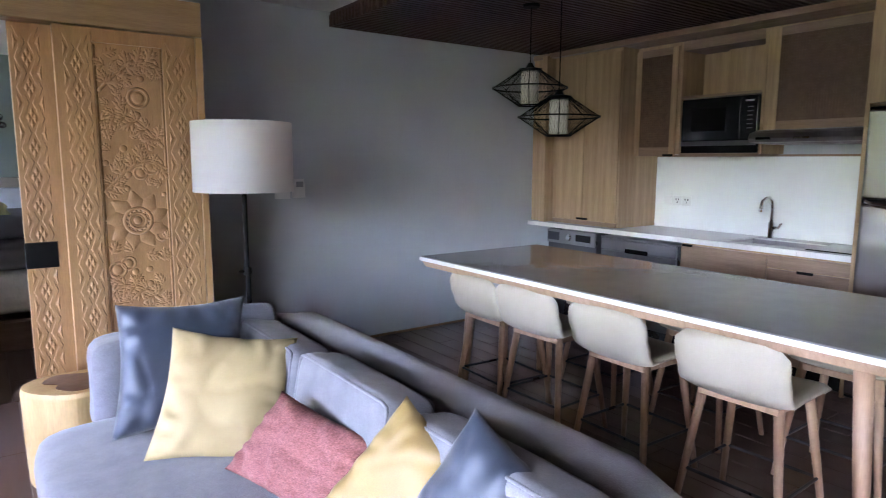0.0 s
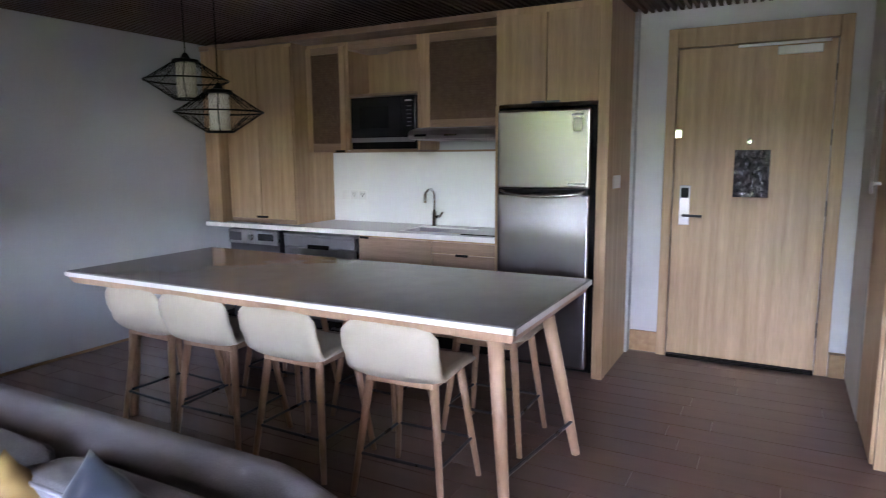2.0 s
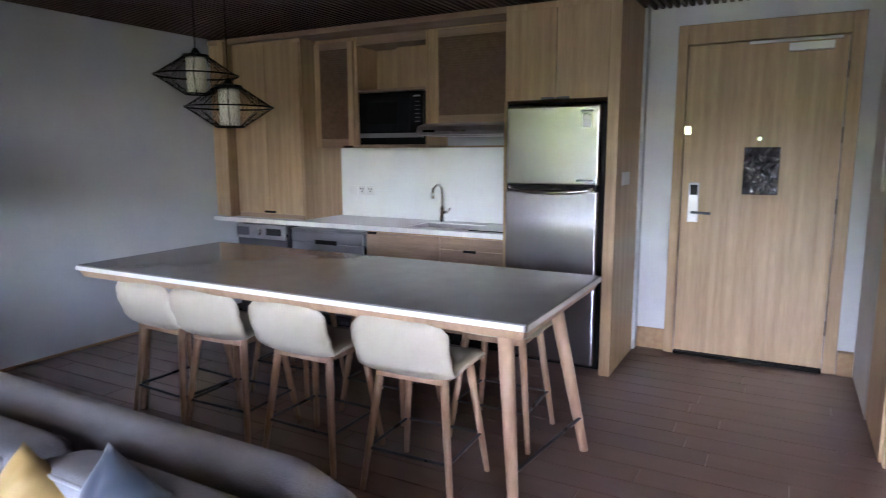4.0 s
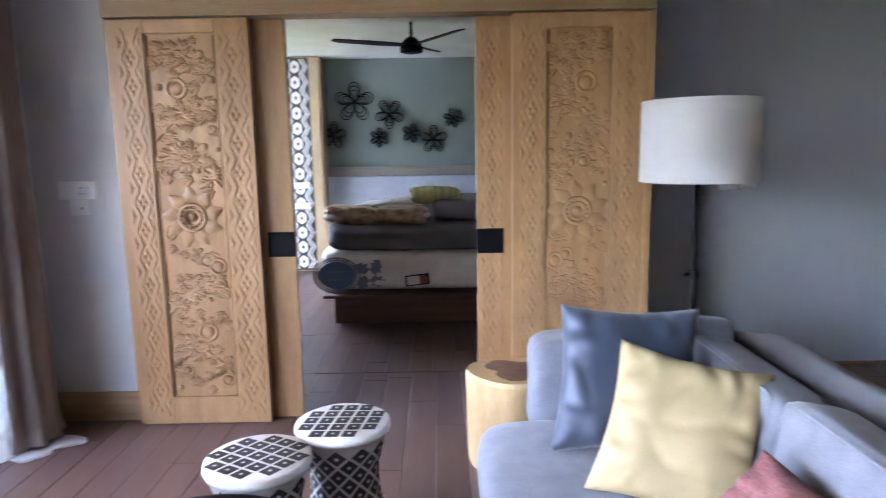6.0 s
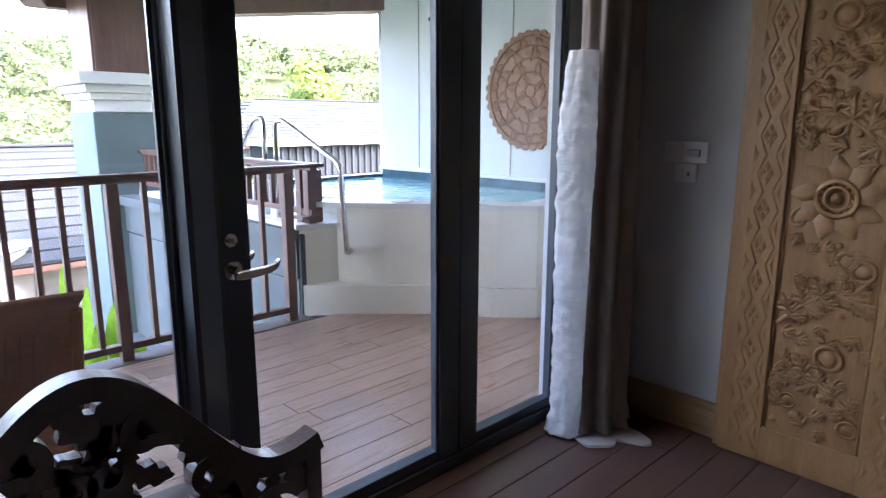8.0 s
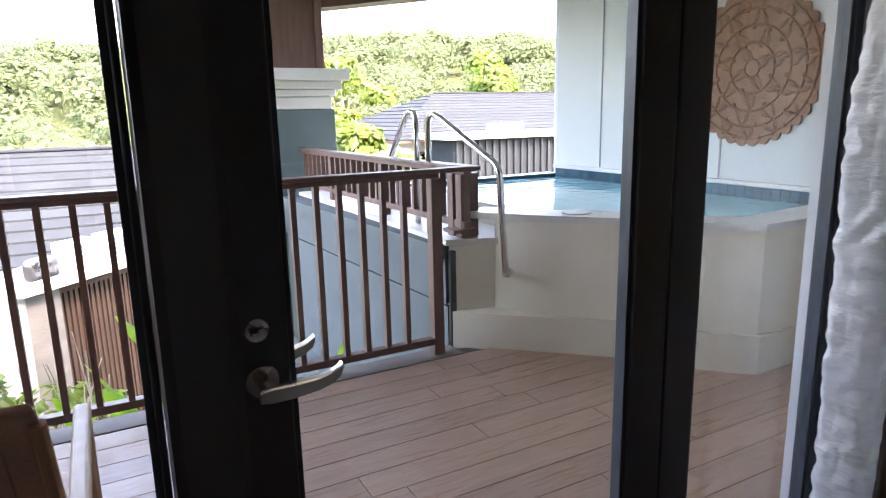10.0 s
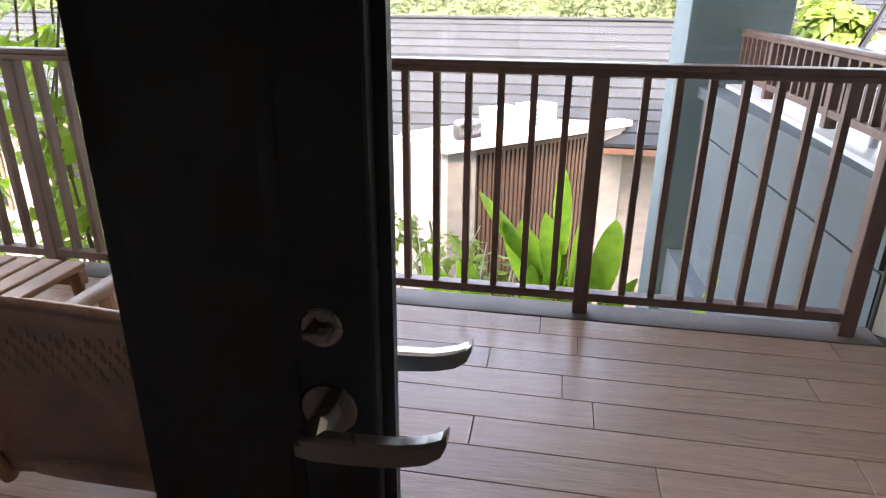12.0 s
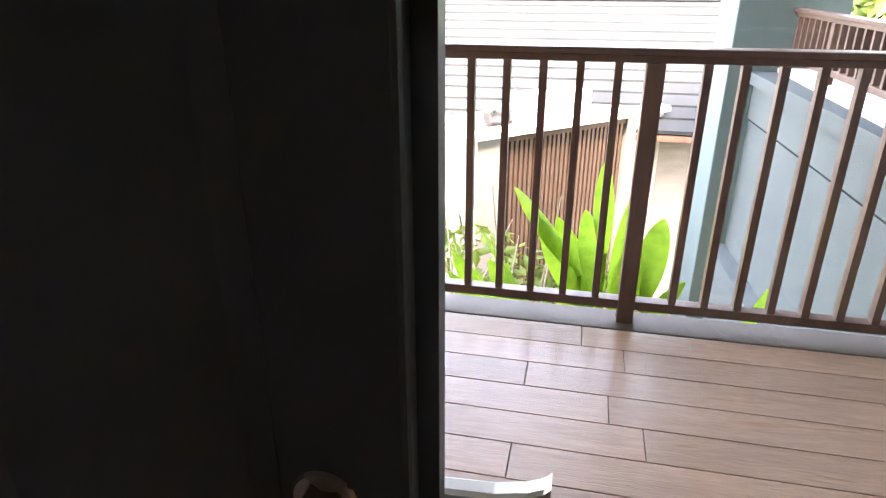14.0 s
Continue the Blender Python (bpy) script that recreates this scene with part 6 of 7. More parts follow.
part("ledge_corner", prism(bmesh.new(), [PA, (-4.125, 4.24), (-4.14, 4.40), (-4.228, 4.40)], -0.02, 0.622), M_POOLWALL, pl)
part("ledge_cap", prism(bmesh.new(), [(-4.215, 3.92), (-4.10, 4.22), (-4.13, 4.43), (-7.29, 4.43), (-7.29, 3.91)], 0.624, 0.66), M_COPING, pl)
part("inner_side", bx(-5.98, -4.14, 4.435, 4.50, -0.02, 0.80), M_COPING, pl)
part("far_edge", bx(-6.05, -5.88, 4.42, 6.10, -0.6, 0.815, bevel=0.006), M_COPING, pl)
part("pool_floor", bx(-5.95, -2.95, 4.42, 6.10, -0.50, -0.40), M_POOLIN, pl)
part("pool_back", bx(-5.88, -3.0, 6.062, 6.098, -0.40, 0.867), M_POOLIN, pl)
data = None
for k in range(42):
    for j in range(2):
        t_ = part("tile", bx(-0.032, 0.032, -0.006, 0, 0, 0.064), M_TILE, pl) if data is None else sheet("tile", data, M_TILE, pl)
        data = t_.data
        t_.matrix_basis = Matrix.Translation((-5.84 + k * 0.067, 6.059, 0.735 + j * 0.067))
data = None
for k in range(24):
    for j in range(2):
        t_ = part("tile", bx(0, 0.006, -0.032, 0.032, 0, 0.064), M_TILE, pl) if data is None else sheet("tile", data, M_TILE, pl)
        data = t_.data
        t_.matrix_basis = Matrix.Translation((-5.879, 4.50 + k * 0.067, 0.685 + j * 0.067))
part("tile_back", bx(-5.88, -3.05, 6.0595, 6.0605, 0.55, 0.865), M_TILE, pl)
part("back_coping", bx(-5.9, -3.0, 6.04, 6.098, 0.869, 0.90, bevel=0.004), M_WHITEPAINT, pl)
mw_ = bpy.data.materials.new("pool_water")
mw_.use_nodes = True
n_, l_ = mw_.node_tree.nodes, mw_.node_tree.links
b_ = n_["Principled BSDF"]
b_.inputs["Base Color"].default_value, b_.inputs["Roughness"].default_value = (0.18, 0.46, 0.49, 1), 0.03
b_.inputs["IOR"].default_value = 1.33
nt_, bp_ = n_.new("ShaderNodeTexNoise"), n_.new("ShaderNodeBump")
tcw_ = n_.new("ShaderNodeTexCoord")
nt_.inputs["Scale"].default_value, nt_.inputs["Detail"].default_value = 7.0, 3.0
bp_.inputs["Strength"].default_value, bp_.inputs["Distance"].default_value = 0.25, 0.02
l_.new(tcw_.outputs["Object"], nt_.inputs["Vector"]), l_.new(nt_.outputs["Fac"], bp_.inputs["Height"]), l_.new(bp_.outputs[0], b_.inputs["Normal"])
wt = prism(bmesh.new(), [(-4.10, 4.49), (-3.97, 4.53), (-3.66, 4.83), (-3.34, 5.06), (-3.20, 5.22), (-3.19, 6.05), (-5.89, 6.05), (-5.89, 4.49)], 0.60, 0.785)
tagged(part("water", wt, mw_), kind="structure")

for nm, pts in (("A", [(-3.99, 4.20, 0.45), (-3.988, 4.195, 0.52), (-3.97, 4.16, 0.8), (-3.952, 4.135, 1.05), (-3.965, 4.133, 1.09), (-4.0, 4.13, 1.12), (-4.50, 4.065, 1.37), (-4.58, 4.06, 1.40), (-4.64, 4.055, 1.395), (-4.675, 4.055, 1.35), (-4.68, 4.055, 0.655)]),
                ("B", [(-4.86, 4.06, 0.655), (-4.86, 4.06, 1.37), (-4.88, 4.06, 1.41), (-4.94, 4.06, 1.42), (-5.02, 4.065, 1.40), (-5.60, 4.20, 1.08), (-5.65, 4.21, 1.04), (-5.66, 4.21, 0.655)])):
    ld = thing("pool_handrail", "bent stainless steel pool handrail", "handrail", group="pool handrails")
    part("tube", tube(bmesh.new(), pts, 0.021, 12), M_CHROME, ld, smooth=True)
    if nm == "A":
        part("foot_flange", turned(lathe(bmesh.new(), [(0.032, 0), (0.032, 0.012)], 16), Matrix.Translation((-4.02, 4.255, 0.455)) @ pose(0, 0, 0, 90, 0, -40)), M_CHROME, ld)
        part("wall_stub", tube(bmesh.new(), [(-4.03, 4.27, 0.455), (-3.99, 4.20, 0.455)], 0.018, 10), M_CHROME, ld)
sm = thing("skimmer_lid", "round white skimmer lid on the pool coping", "lid")
part("lid", lathe(bmesh.new(), [(0.085, 0.8155), (0.085, 0.822), (0.075, 0.825)], 24, -3.80, 4.57), M_WHITEPLASTIC, sm)

# back wall of the pool with its carved disc
tagged(part("pool_back_wall", bx(-5.92, -2.165, 6.10, 6.32, GZ, 3.15), M_EXTWALL), kind="structure")
for x in (-5.30, -4.05):
    tagged(part("trim_joint", bx(x - 0.006, x + 0.006, 6.094, 6.0995, 0.85, 3.1), M_GRAYMETAL), kind="structure")
tagged(part("pool_wall_end", tube(bmesh.new(), [(-5.92, 6.21, GZ), (-5.92, 6.21, 3.1)], 0.111, 24), M_EXTWALL, smooth=True), kind="structure")
M_DISC = mat("brown_carved_disc", (0.34, 0.18, 0.115), 0.7, color2=(0.20, 0.105, 0.068), scale=14, bump=0.4, bump_scale=60, fine=0.15)
ds = thing("carved_disc", "round brown carved wall ornament with a scalloped rim", "wall ornament")
DX, DZ, DR = -3.83, 1.655, 0.525
bm = bmesh.new()
prism(bm, [((DR - 0.035 + 0.03 * abs(math.sin(18 * a))) * math.cos(a), (DR - 0.035 + 0.03 * abs(math.sin(18 * a))) * math.sin(a)) for a in [2 * math.pi * k / 216 for k in range(216)]], 0, 0.018)
part("plate", turned(bm, Matrix.Translation((DX, 6.096, DZ)) @ pose(0, 0, 0, 90, 0, 0)), M_DISC, ds)
bm = bmesh.new()
for q, n2, ln in ((0.06, 8, 0.09), (0.17, 14, 0.09), (0.29, 20, 0.085), (0.39, 30, 0.07)):
    for k in range(n2):
        a = 2 * math.pi * k / n2
        relief_leaf(bm, DX + q * math.cos(a), DZ + q * math.sin(a), a + 0.5 * (-1) ** k, ln, 0.022, 0.02, 6.078)
        relief_dome(bm, DX + (q + ln * 1.05) * math.cos(a + math.pi / n2), DZ + (q + ln * 1.05) * math.sin(a + math.pi / n2), 0.016, 0.014, 6.078, 8)
for q in (0.055, 0.165, 0.28, 0.385, 0.462):
    tube(bm, [(DX + q * math.cos(2 * math.pi * k / 64), 6.076, DZ + q * math.sin(2 * math.pi * k / 64)) for k in range(65)], 0.009, 6, cap=False)
part("carving", bm, M_DISC, ds, smooth=True)
cm = thing("security_camera", "small white dome camera under the terrace ceiling", "camera")
part("mount", bx(-5.1, -5.0, 6.03, 6.095, 2.40, 2.50, bevel=0.01), M_WHITEPLASTIC, cm)
part("lens", lathe(bmesh.new(), [(0.03, 2.36), (0.04, 2.39), (0.03, 2.40)], 16, -5.05, 6.05), M_BLACK, cm)

# pillar and the outer pool wall
pil = tagged(new("pillar"), "square teal pillar with a white moulded capital", "pillar", kind="structure")
part("shaft", bx(-8.10, -7.30, 3.545, 4.345, GZ, 1.475, bevel=0.01), M_TEALWALL, pil)
for z0, z1, o in ((1.476, 1.60, -0.02), (1.60, 1.67, 0.02), (1.67, 1.75, 0.07), (1.75, 1.865, 0.135)):
    part("capital", bx(-8.10 - o, -7.30 + o, 3.545 - o, 4.345 + o, z0, z1, bevel=0.012), M_WHITEPAINT, pil)
part("upper_post", bx(-8.04, -7.36, 3.605, 4.285, 1.866, 2.739, bevel=0.01), M_RAIL, pil)
for y in (3.66, 4.23):
    part("upper_moulding", bx(-7.358, -7.34, y - 0.03, y + 0.03, 1.867, 2.739), M_RAIL, pil)
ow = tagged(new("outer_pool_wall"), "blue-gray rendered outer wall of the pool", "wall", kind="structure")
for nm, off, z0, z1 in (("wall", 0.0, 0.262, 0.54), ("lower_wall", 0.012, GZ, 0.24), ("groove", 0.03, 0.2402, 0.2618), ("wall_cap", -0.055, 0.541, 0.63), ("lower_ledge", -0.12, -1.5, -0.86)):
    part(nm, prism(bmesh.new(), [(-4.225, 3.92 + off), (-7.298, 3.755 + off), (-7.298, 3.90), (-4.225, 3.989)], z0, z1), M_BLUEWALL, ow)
part("end_panel", bx(-4.222, -4.19, 3.935, 4.10, -0.05, 0.60, bevel=0.01), M_DKSTEEL, ow)

# ---- terrace furniture ----
M_TEAK = mat("oiled_teak", (0.42, 0.20, 0.085), 0.4, color2=(0.32, 0.145, 0.06), scale=4, stretch=(5, 5, 5), bump=0.1, bump_scale=40, fine=0.15)
M_CANELIGHT = mat("tan_cane", (0.36, 0.24, 0.15), 0.6, scale=12)
M_SLING = mat("brown_leather_sling", (0.52, 0.25, 0.145), 0.40, color2=(0.30, 0.155, 0.10), scale=7, bump=0.3, bump_scale=120, fine=0.2)
ch = thing("terrace_chair", "brown woven terrace chair with pale wooden arms", "chair", at=pose(-2.16, 1.70, 0, 0, 0, 90))
bm = bmesh.new()
bmesh.ops.create_grid(bm, x_segments=20, y_segments=16, size=0.5)
for v in bm.verts:
    u, w = v.co.x * 0.58, v.co.y + 0.5
    v.co = Vector((u, 0.06 * math.sin(math.pi * w) + 0.22 * (1 - w) + 0.03 * math.cos(u * 4) - 0.03 - 0.10 * (w > 0.93) * (w - 0.93) / 0.07 * 0.4, 0.40 + 0.55 * w))
bmesh.ops.solidify(bm, geom=bm.faces[:], thickness=0.018)
part("backrest", bm, M_SLING, ch, "brown woven leather backrest", smooth=True)
bm = bmesh.new()
for i in range(14):
    for j in range(16):
        if (i * 7 + j * 3) % 5 < 3:
            u, w = -0.22 + i * 0.034, 0.52 + j * 0.016
            yy = 0.06 * math.sin(math.pi * w) + 0.22 * (1 - w) + 0.03 * math.cos(u * 4) - 0.03
            box(bm, u - 0.0018, u + 0.0018, yy - 0.0195, yy - 0.018, 0.40 + 0.55 * w - 0.007, 0.40 + 0.55 * w + 0.007)
part("cane_weave", bm, M_CANELIGHT, ch, "pale woven cane lights")
part("seat", turned(soft_block(0.58, 0.56, 0.06, 0.3, 8), Matrix.Translation((0, 0.48, 0.40))), M_SLING, ch, smooth=True)
for u in (-0.32, 0.32):
    part("arm", turned(bx(-0.022, 0.022, 0.02, 0.70, 0.60, 0.635, bevel=0.012, seg=3), Matrix.Translation((u, 0, 0))), M_LEG, ch, "pale wooden arm")
    part("leg", tube(bmesh.new(), [(u, 0.12, 0.62), (u, 0.02, 0.0)], [0.022, 0.016], 10), M_LEG, ch)
    part("leg", tube(bmesh.new(), [(u, 0.62, 0.61), (u, 0.68, 0.0)], [0.022, 0.016], 10), M_LEG, ch)
    part("back_post", tube(bmesh.new(), [(u * 0.93, 0.21, 0.36), (u * 0.9, 0.02, 0.88)], [0.018, 0.014], 10), M_TEAK, ch)
fs = thing("slatted_footstool", "oiled teak footstool with a slatted top", "footstool", at=pose(-3.12, 0.57, 0, 0, 0, 0))
for k in range(6):
    part("slat", bx(-0.22, 0.22, -0.27 + k * 0.095, -0.195 + k * 0.095, 0.395, 0.42, bevel=0.005), M_TEAK, fs)
for x in (-0.20, 0.20):
    part("side_rail", bx(x - 0.02, x + 0.02, -0.28, 0.28, 0.335, 0.394, bevel=0.006), M_TEAK, fs)
    for y in (-0.24, 0.24):
        part("leg", tube(bmesh.new(), [(x, y, 0.36), (x * 1.1, y * 1.12, 0)], [0.024, 0.016], 10), M_TEAK, fs)
M_DRUM = mat("gray_zinc_top", (0.20, 0.20, 0.215), 0.35, 0.3, color2=(0.30, 0.30, 0.32), scale=5)
dt = thing("drum_table", "round black drum table with a gray top and punched holes", "side table", at=pose(-3.30, 1.38, 0))
part("top", lathe(bmesh.new(), [(0.265, 0.485), (0.275, 0.49), (0.277, 0.497), (0.27, 0.503)], 40), M_DRUM, dt, "flat gray metal top")
part("body", lathe(bmesh.new(), [(0.20, 0), (0.235, 0.1), (0.262, 0.3), (0.267, 0.484)], 40), M_BLACK, dt, smooth=True)
bm = bmesh.new()
for k in range(36):
    for j in range(3):
        if (k // 3 + j) % 2:
            a = 2 * math.pi * k / 36
            rr = 0.2665 - 0.004 * (2 - j)
            turned_ = lathe(bmesh.new(), [(0.007, 0), (0.007, 0.003)], 8)
            turned(turned_, Matrix.Translation((rr * math.cos(a), rr * math.sin(a), 0.33 + 0.035 * j)) @ Matrix.Rotation(a, 4, "Z") @ pose(0, 0, 0, 0, 90, 0))
            me_ = bpy.data.meshes.new("tmp")
            turned_.to_mesh(me_)
            turned_.free()
            bm.from_mesh(me_)
            bpy.data.meshes.remove(me_)
part("holes", bm, M_WEAVEW, dt)

# ---- neighbouring houses ----
M_ROOF = mat("gray_roof_tile", (0.026, 0.033, 0.040), 0.85, color2=(0.019, 0.024, 0.029), spec=0.08, scale=2, bump=0.15, bump_scale=40, fine=0.08, vary=0.06)
M_SLATWALL = mat("brown_screen_slat", (0.075, 0.048, 0.038), 0.6, spec=0.2, color2=(0.06, 0.038, 0.03), scale=4, fine=0.1)
M_STONECL = mat("gray_stone_cladding", (0.215, 0.21, 0.205), 0.8, color2=(0.16, 0.156, 0.152), scale=3, stretch=(1, 1, 3), bump=0.4, bump_scale=20, fine=0.1)


def tiled_slope(parent, y0, y1, x0, z0, x1, z1, pitch=0.32, hip=0.0):
    """Courses of roof boards from the eave (x0, z0) up to the ridge (x1, z1), each a real overlapping strip."""
    ln = math.hypot(x1 - x0, z1 - z0)
    n = int(ln / pitch)
    dx, dz = (x1 - x0) / n, (z1 - z0) / n
    for k in range(n):
        bm = bmesh.new()
        a = [(x0 + k * dx, z0 + k * dz + 0.045), (x0 + (k + 1.12) * dx, z0 + (k + 1.12) * dz + 0.012), (x0 + (k + 1.12) * dx, z0 + (k + 1.12) * dz - 0.02), (x0 + k * dx, z0 + k * dz)]
        for ya, yb in ((y0, y1),):
            cut = lambda x: hip * (x - x0) / (x1 - x0)
            lo = [bm.verts.new((x, ya + cut(x), z)) for x, z in a]
            hi = [bm.verts.new((x, yb - cut(x), z)) for x, z in a]
            bm.faces.new(lo), bm.faces.new(hi[::-1])
            for i in range(4):
                j = (i + 1) % 4
                bm.faces.new((lo[i], hi[i], hi[j], lo[j]))
        part("roof_course", bm, M_ROOF, parent)


def house(label, y0, y1, x0, x1, ze, zr, group="neighbouring houses", hip=0.0, wall_mat=M_EXTWALL):
    h = thing("house", label, "house", group=group)
    xm = (x0 + x1) / 2
    part("wall", bx(min(x0, x1) + 0.5, max(x0, x1) - 0.5, y0 + 0.4, y1 - 0.4, GZ, ze - 0.02), wall_mat, h)
    rf = part("roof", bx(min(x0, x1), max(x0, x1), y0, y1, ze - 0.10, ze - 0.021), M_RAIL, h)
    tiled_slope(rf, y0, y1, max(x0, x1), ze, xm, zr, hip=hip)
    tiled_slope(rf, y0, y1, min(x0, x1), ze, xm, zr, hip=hip)
    bm = bmesh.new()
    if hip:
        for ya, yr in ((y0, y0 + hip), (y1, y1 - hip)):
            n = 12
            for k in range(n):
                lo, hi = k / n, (k + 1.1) / n
                hw = (max(x0, x1) - min(x0, x1)) / 2
                pts = [(q, t) for t, q in ((lo, -1), (lo, 1), (min(hi, 1), 1), (min(hi, 1), -1))]
                top = [bm.verts.new((xm + q * hw * (1 - t) , ya + (yr - ya) * t, ze + (zr - ze) * t + (0.045 if t == lo else 0.012))) for q, t in pts]
                bot = [bm.verts.new((v.co.x, v.co.y, v.co.z - 0.05)) for v in top]
                bm.faces.new(top), bm.faces.new(bot[::-1])
                for i in range(4):
                    bm.faces.new((top[i], bot[i], bot[(i + 1) % 4], top[(i + 1) % 4]))
        part("hip_slope", bm, M_ROOF, rf)
    else:
        for ya in (y0 + 0.02, y1 - 0.1):
            prism(bm, [(max(x0, x1) - 0.1, ze), (xm, zr), (min(x0, x1) + 0.1, ze)], ya, ya + 0.08)
        part("gable", turned(bm, Matrix(((1, 0, 0, 0), (0, 0, 1, 0), (0, 1, 0, 0), (0, 0, 0, 1)))), M_ROOF, h)
    part("ridge_cap", bx(xm - 0.12, xm + 0.12, y0 + hip, y1 - hip, zr, zr + 0.06, bevel=0.02), M_ROOF, rf)
    for y in [y0 + 1.2 + 1.9 * k for k in range(max(0, int((y1 - y0 - 1.6) / 1.9)))]:
        w_ = part("window", bx(max(x0, x1) - 0.505, max(x0, x1) - 0.46, y, y + 1.0, ze - 1.7, ze - 0.45), M_RAIL, h)
        part("window_pane", bx(max(x0, x1) - 0.462, max(x0, x1) - 0.452, y + 0.07, y + 0.93, ze - 1.63, ze - 0.52), M_SCREEN, w_)
    return h


h1 = house("single-storey house with a long gray tiled roof", -9.0, 5.2, -10.2, -18.0, -0.55, 0.915, wall_mat=M_STONECL)
h2 = house("low house with a gray hipped tile roof below the hill", 11.6, 28.0, -22.0, -31.0, 0.50, 2.30, hip=4.0)
# service yard of the near house, set askew to the terrace: walls, slatted screen, air conditioners
YARD = pose(-8.72, 1.64, 0.09, 0, 0, 45)
sy = thing("service_yard_wall", "gray rendered yard wall with a white coping beside the house", "wall", at=YARD)
part("front_wall", bx(-0.12, 0, -0.42, -0.01, GZ - 0.12, -0.42), M_STONECL, sy)
part("front_wall", bx(-0.12, 0, 1.93, 2.6, GZ - 0.12, -0.42), M_STONECL, sy)
part("side_wall", bx(-1.2, -0.122, -0.42, -0.30, GZ - 0.12, -0.42), M_STONECL, sy)
part("coping", bx(-0.20, 0.06, -0.48, 2.66, -0.415, -0.34, bevel=0.01), M_WHITEPAINT, sy)
sl = thing("slatted_screen", "brown vertical slat screen in the yard wall", "screen", at=YARD)
part("frame", bx(-0.10, -0.03, 0.0, 1.92, -0.50, -0.42), M_SLATWALL, sl)
part("backing", bx(-0.16, -0.13, 0.0, 1.92, GZ - 0.12, -0.43), M_EXTWALL, sl)
data = None
for k in range(27):
    s_ = part("slat", bx(-0.085, -0.045, -0.022, 0.022, GZ - 0.12, -0.50), M_SLATWALL, sl) if data is None else sheet("slat", data, M_SLATWALL, sl)
    data = s_.data
    s_.matrix_basis = Matrix.Translation((0, 0.03 + k * 0.071, 0))
tagged(part("yard_roof", turned(bx(-1.25, -0.205, -0.28, 2.6, -0.44, -0.40), YARD), M_STONECL), "flat gray slab behind the coping", "slab")
for y in (0.46, 1.05):
    ac = thing("air_conditioner", "white outdoor air conditioner unit with green-gray grille", "air conditioner", at=YARD @ pose(-0.25, y, 0), group="air conditioners")
    part("case", bx(-0.32, 0, 0, 0.45, -0.399, -0.05, bevel=0.012), M_WHITEPLASTIC, ac)
    for j in range(4):
        for i in range(3):
            part("grille", bx(-0.001, 0.008, 0.03 + 0.135 * i, 0.145 + 0.135 * i, -0.30 + 0.058 * j, -0.262 + 0.058 * j), M_TEALWALL, ac)
kn = tagged(part("duct_hood", turned(soft_block(0.20, 0.36, 0.26, 0.7, 6), YARD @ Matrix.Translation((-0.38, 0.14, -0.27))), M_DKSTEEL, smooth=True), "dark gray duct hood on the slab", "duct")
w3 = thing("yard_building", "small flat-roofed dark gray slatted pavilion beyond the pool", "pavilion")
part("walls", bx(-21.5, -19.5, 12.6, 19.5, GZ, 0.55), M_ROOF, w3)
part("roof_slab", bx(-21.8, -19.2, 12.2, 20.0, 0.56, 0.75, bevel=0.02), M_WHITEPAINT, w3)
data = None
for k in range(24):
    s_ = part("slat", bx(-19.47, -19.40, -0.04, 0.04, GZ, 0.5), M_ROOF, w3) if data is None else sheet("slat", data, M_ROOF, w3)
    data = s_.data
    s_.matrix_basis = Matrix.Translation((0, 12.7 + k * 0.29, 0))
for y in (14.2, 14.9):
    ac = thing("air_conditioner", "white outdoor air conditioner unit on the pavilion roof", "air conditioner", group="air conditioners")
    part("case", bx(-20.0, -19.6, y, y + 0.6, 0.751, 1.05, bevel=0.02), M_WHITEPLASTIC, ac)
    part("grille", bx(-19.602, -19.59, y + 0.08, y + 0.5, 0.80, 1.0), M_BLUEWALL, ac)

# ---- ground and planting ----
M_GRASS = mat("lawn", (0.045, 0.06, 0.025), 0.95, spec=0.1, color2=(0.03, 0.04, 0.018), scale=2, bump=0.5, bump_scale=40, fine=0.3)
M_LEAF = mat("broad_green_leaf", (0.29, 0.47, 0.045), 0.4, color2=(0.15, 0.32, 0.03), scale=5, stretch=(3, 3, 3), bump=0.15, bump_scale=30, fine=0.15, island=True)
M_LEAF2 = mat("small_green_leaf", (0.13, 0.20, 0.03), 0.5, color2=(0.07, 0.13, 0.02), scale=1.2, bump=0.1, fine=0.25, island=True)
M_WOOD2 = mat("bark", (0.14, 0.10, 0.07), 0.8, scale=6, bump=0.4, bump_scale=40, fine=0.2)
M_FOREST = mat("hill_foliage", (0.115, 0.155, 0.085), 0.9, spec=0.1, color2=(0.09, 0.125, 0.068), scale=0.35, bump=0.5, bump_scale=6, fine=0.35, island=True)
M_VINE = mat("yellow_green_leaf", (0.33, 0.47, 0.06), 0.45, color2=(0.20, 0.35, 0.04), scale=1.2, bump=0.1, fine=0.25, island=True)
for m_ in (M_LEAF, M_LEAF2, M_VINE, M_FOREST):
    # leaves let some light through
    nn, ll = m_.node_tree.nodes, m_.node_tree.links
    pb = nn["Principled BSDF"]
    src = pb.inputs["Base Color"].links[0].from_socket
    tr_, mxs = nn.new("ShaderNodeBsdfTranslucent"), nn.new("ShaderNodeMixShader")
    ll.new(src, tr_.inputs[0])
    mxs.inputs[0].default_value = 0.5
    ll.new(pb.outputs[0], mxs.inputs[1])
    ll.new(tr_.outputs[0], mxs.inputs[2])
    ll.new(mxs.outputs[0], nn["Material Output"].inputs[0])


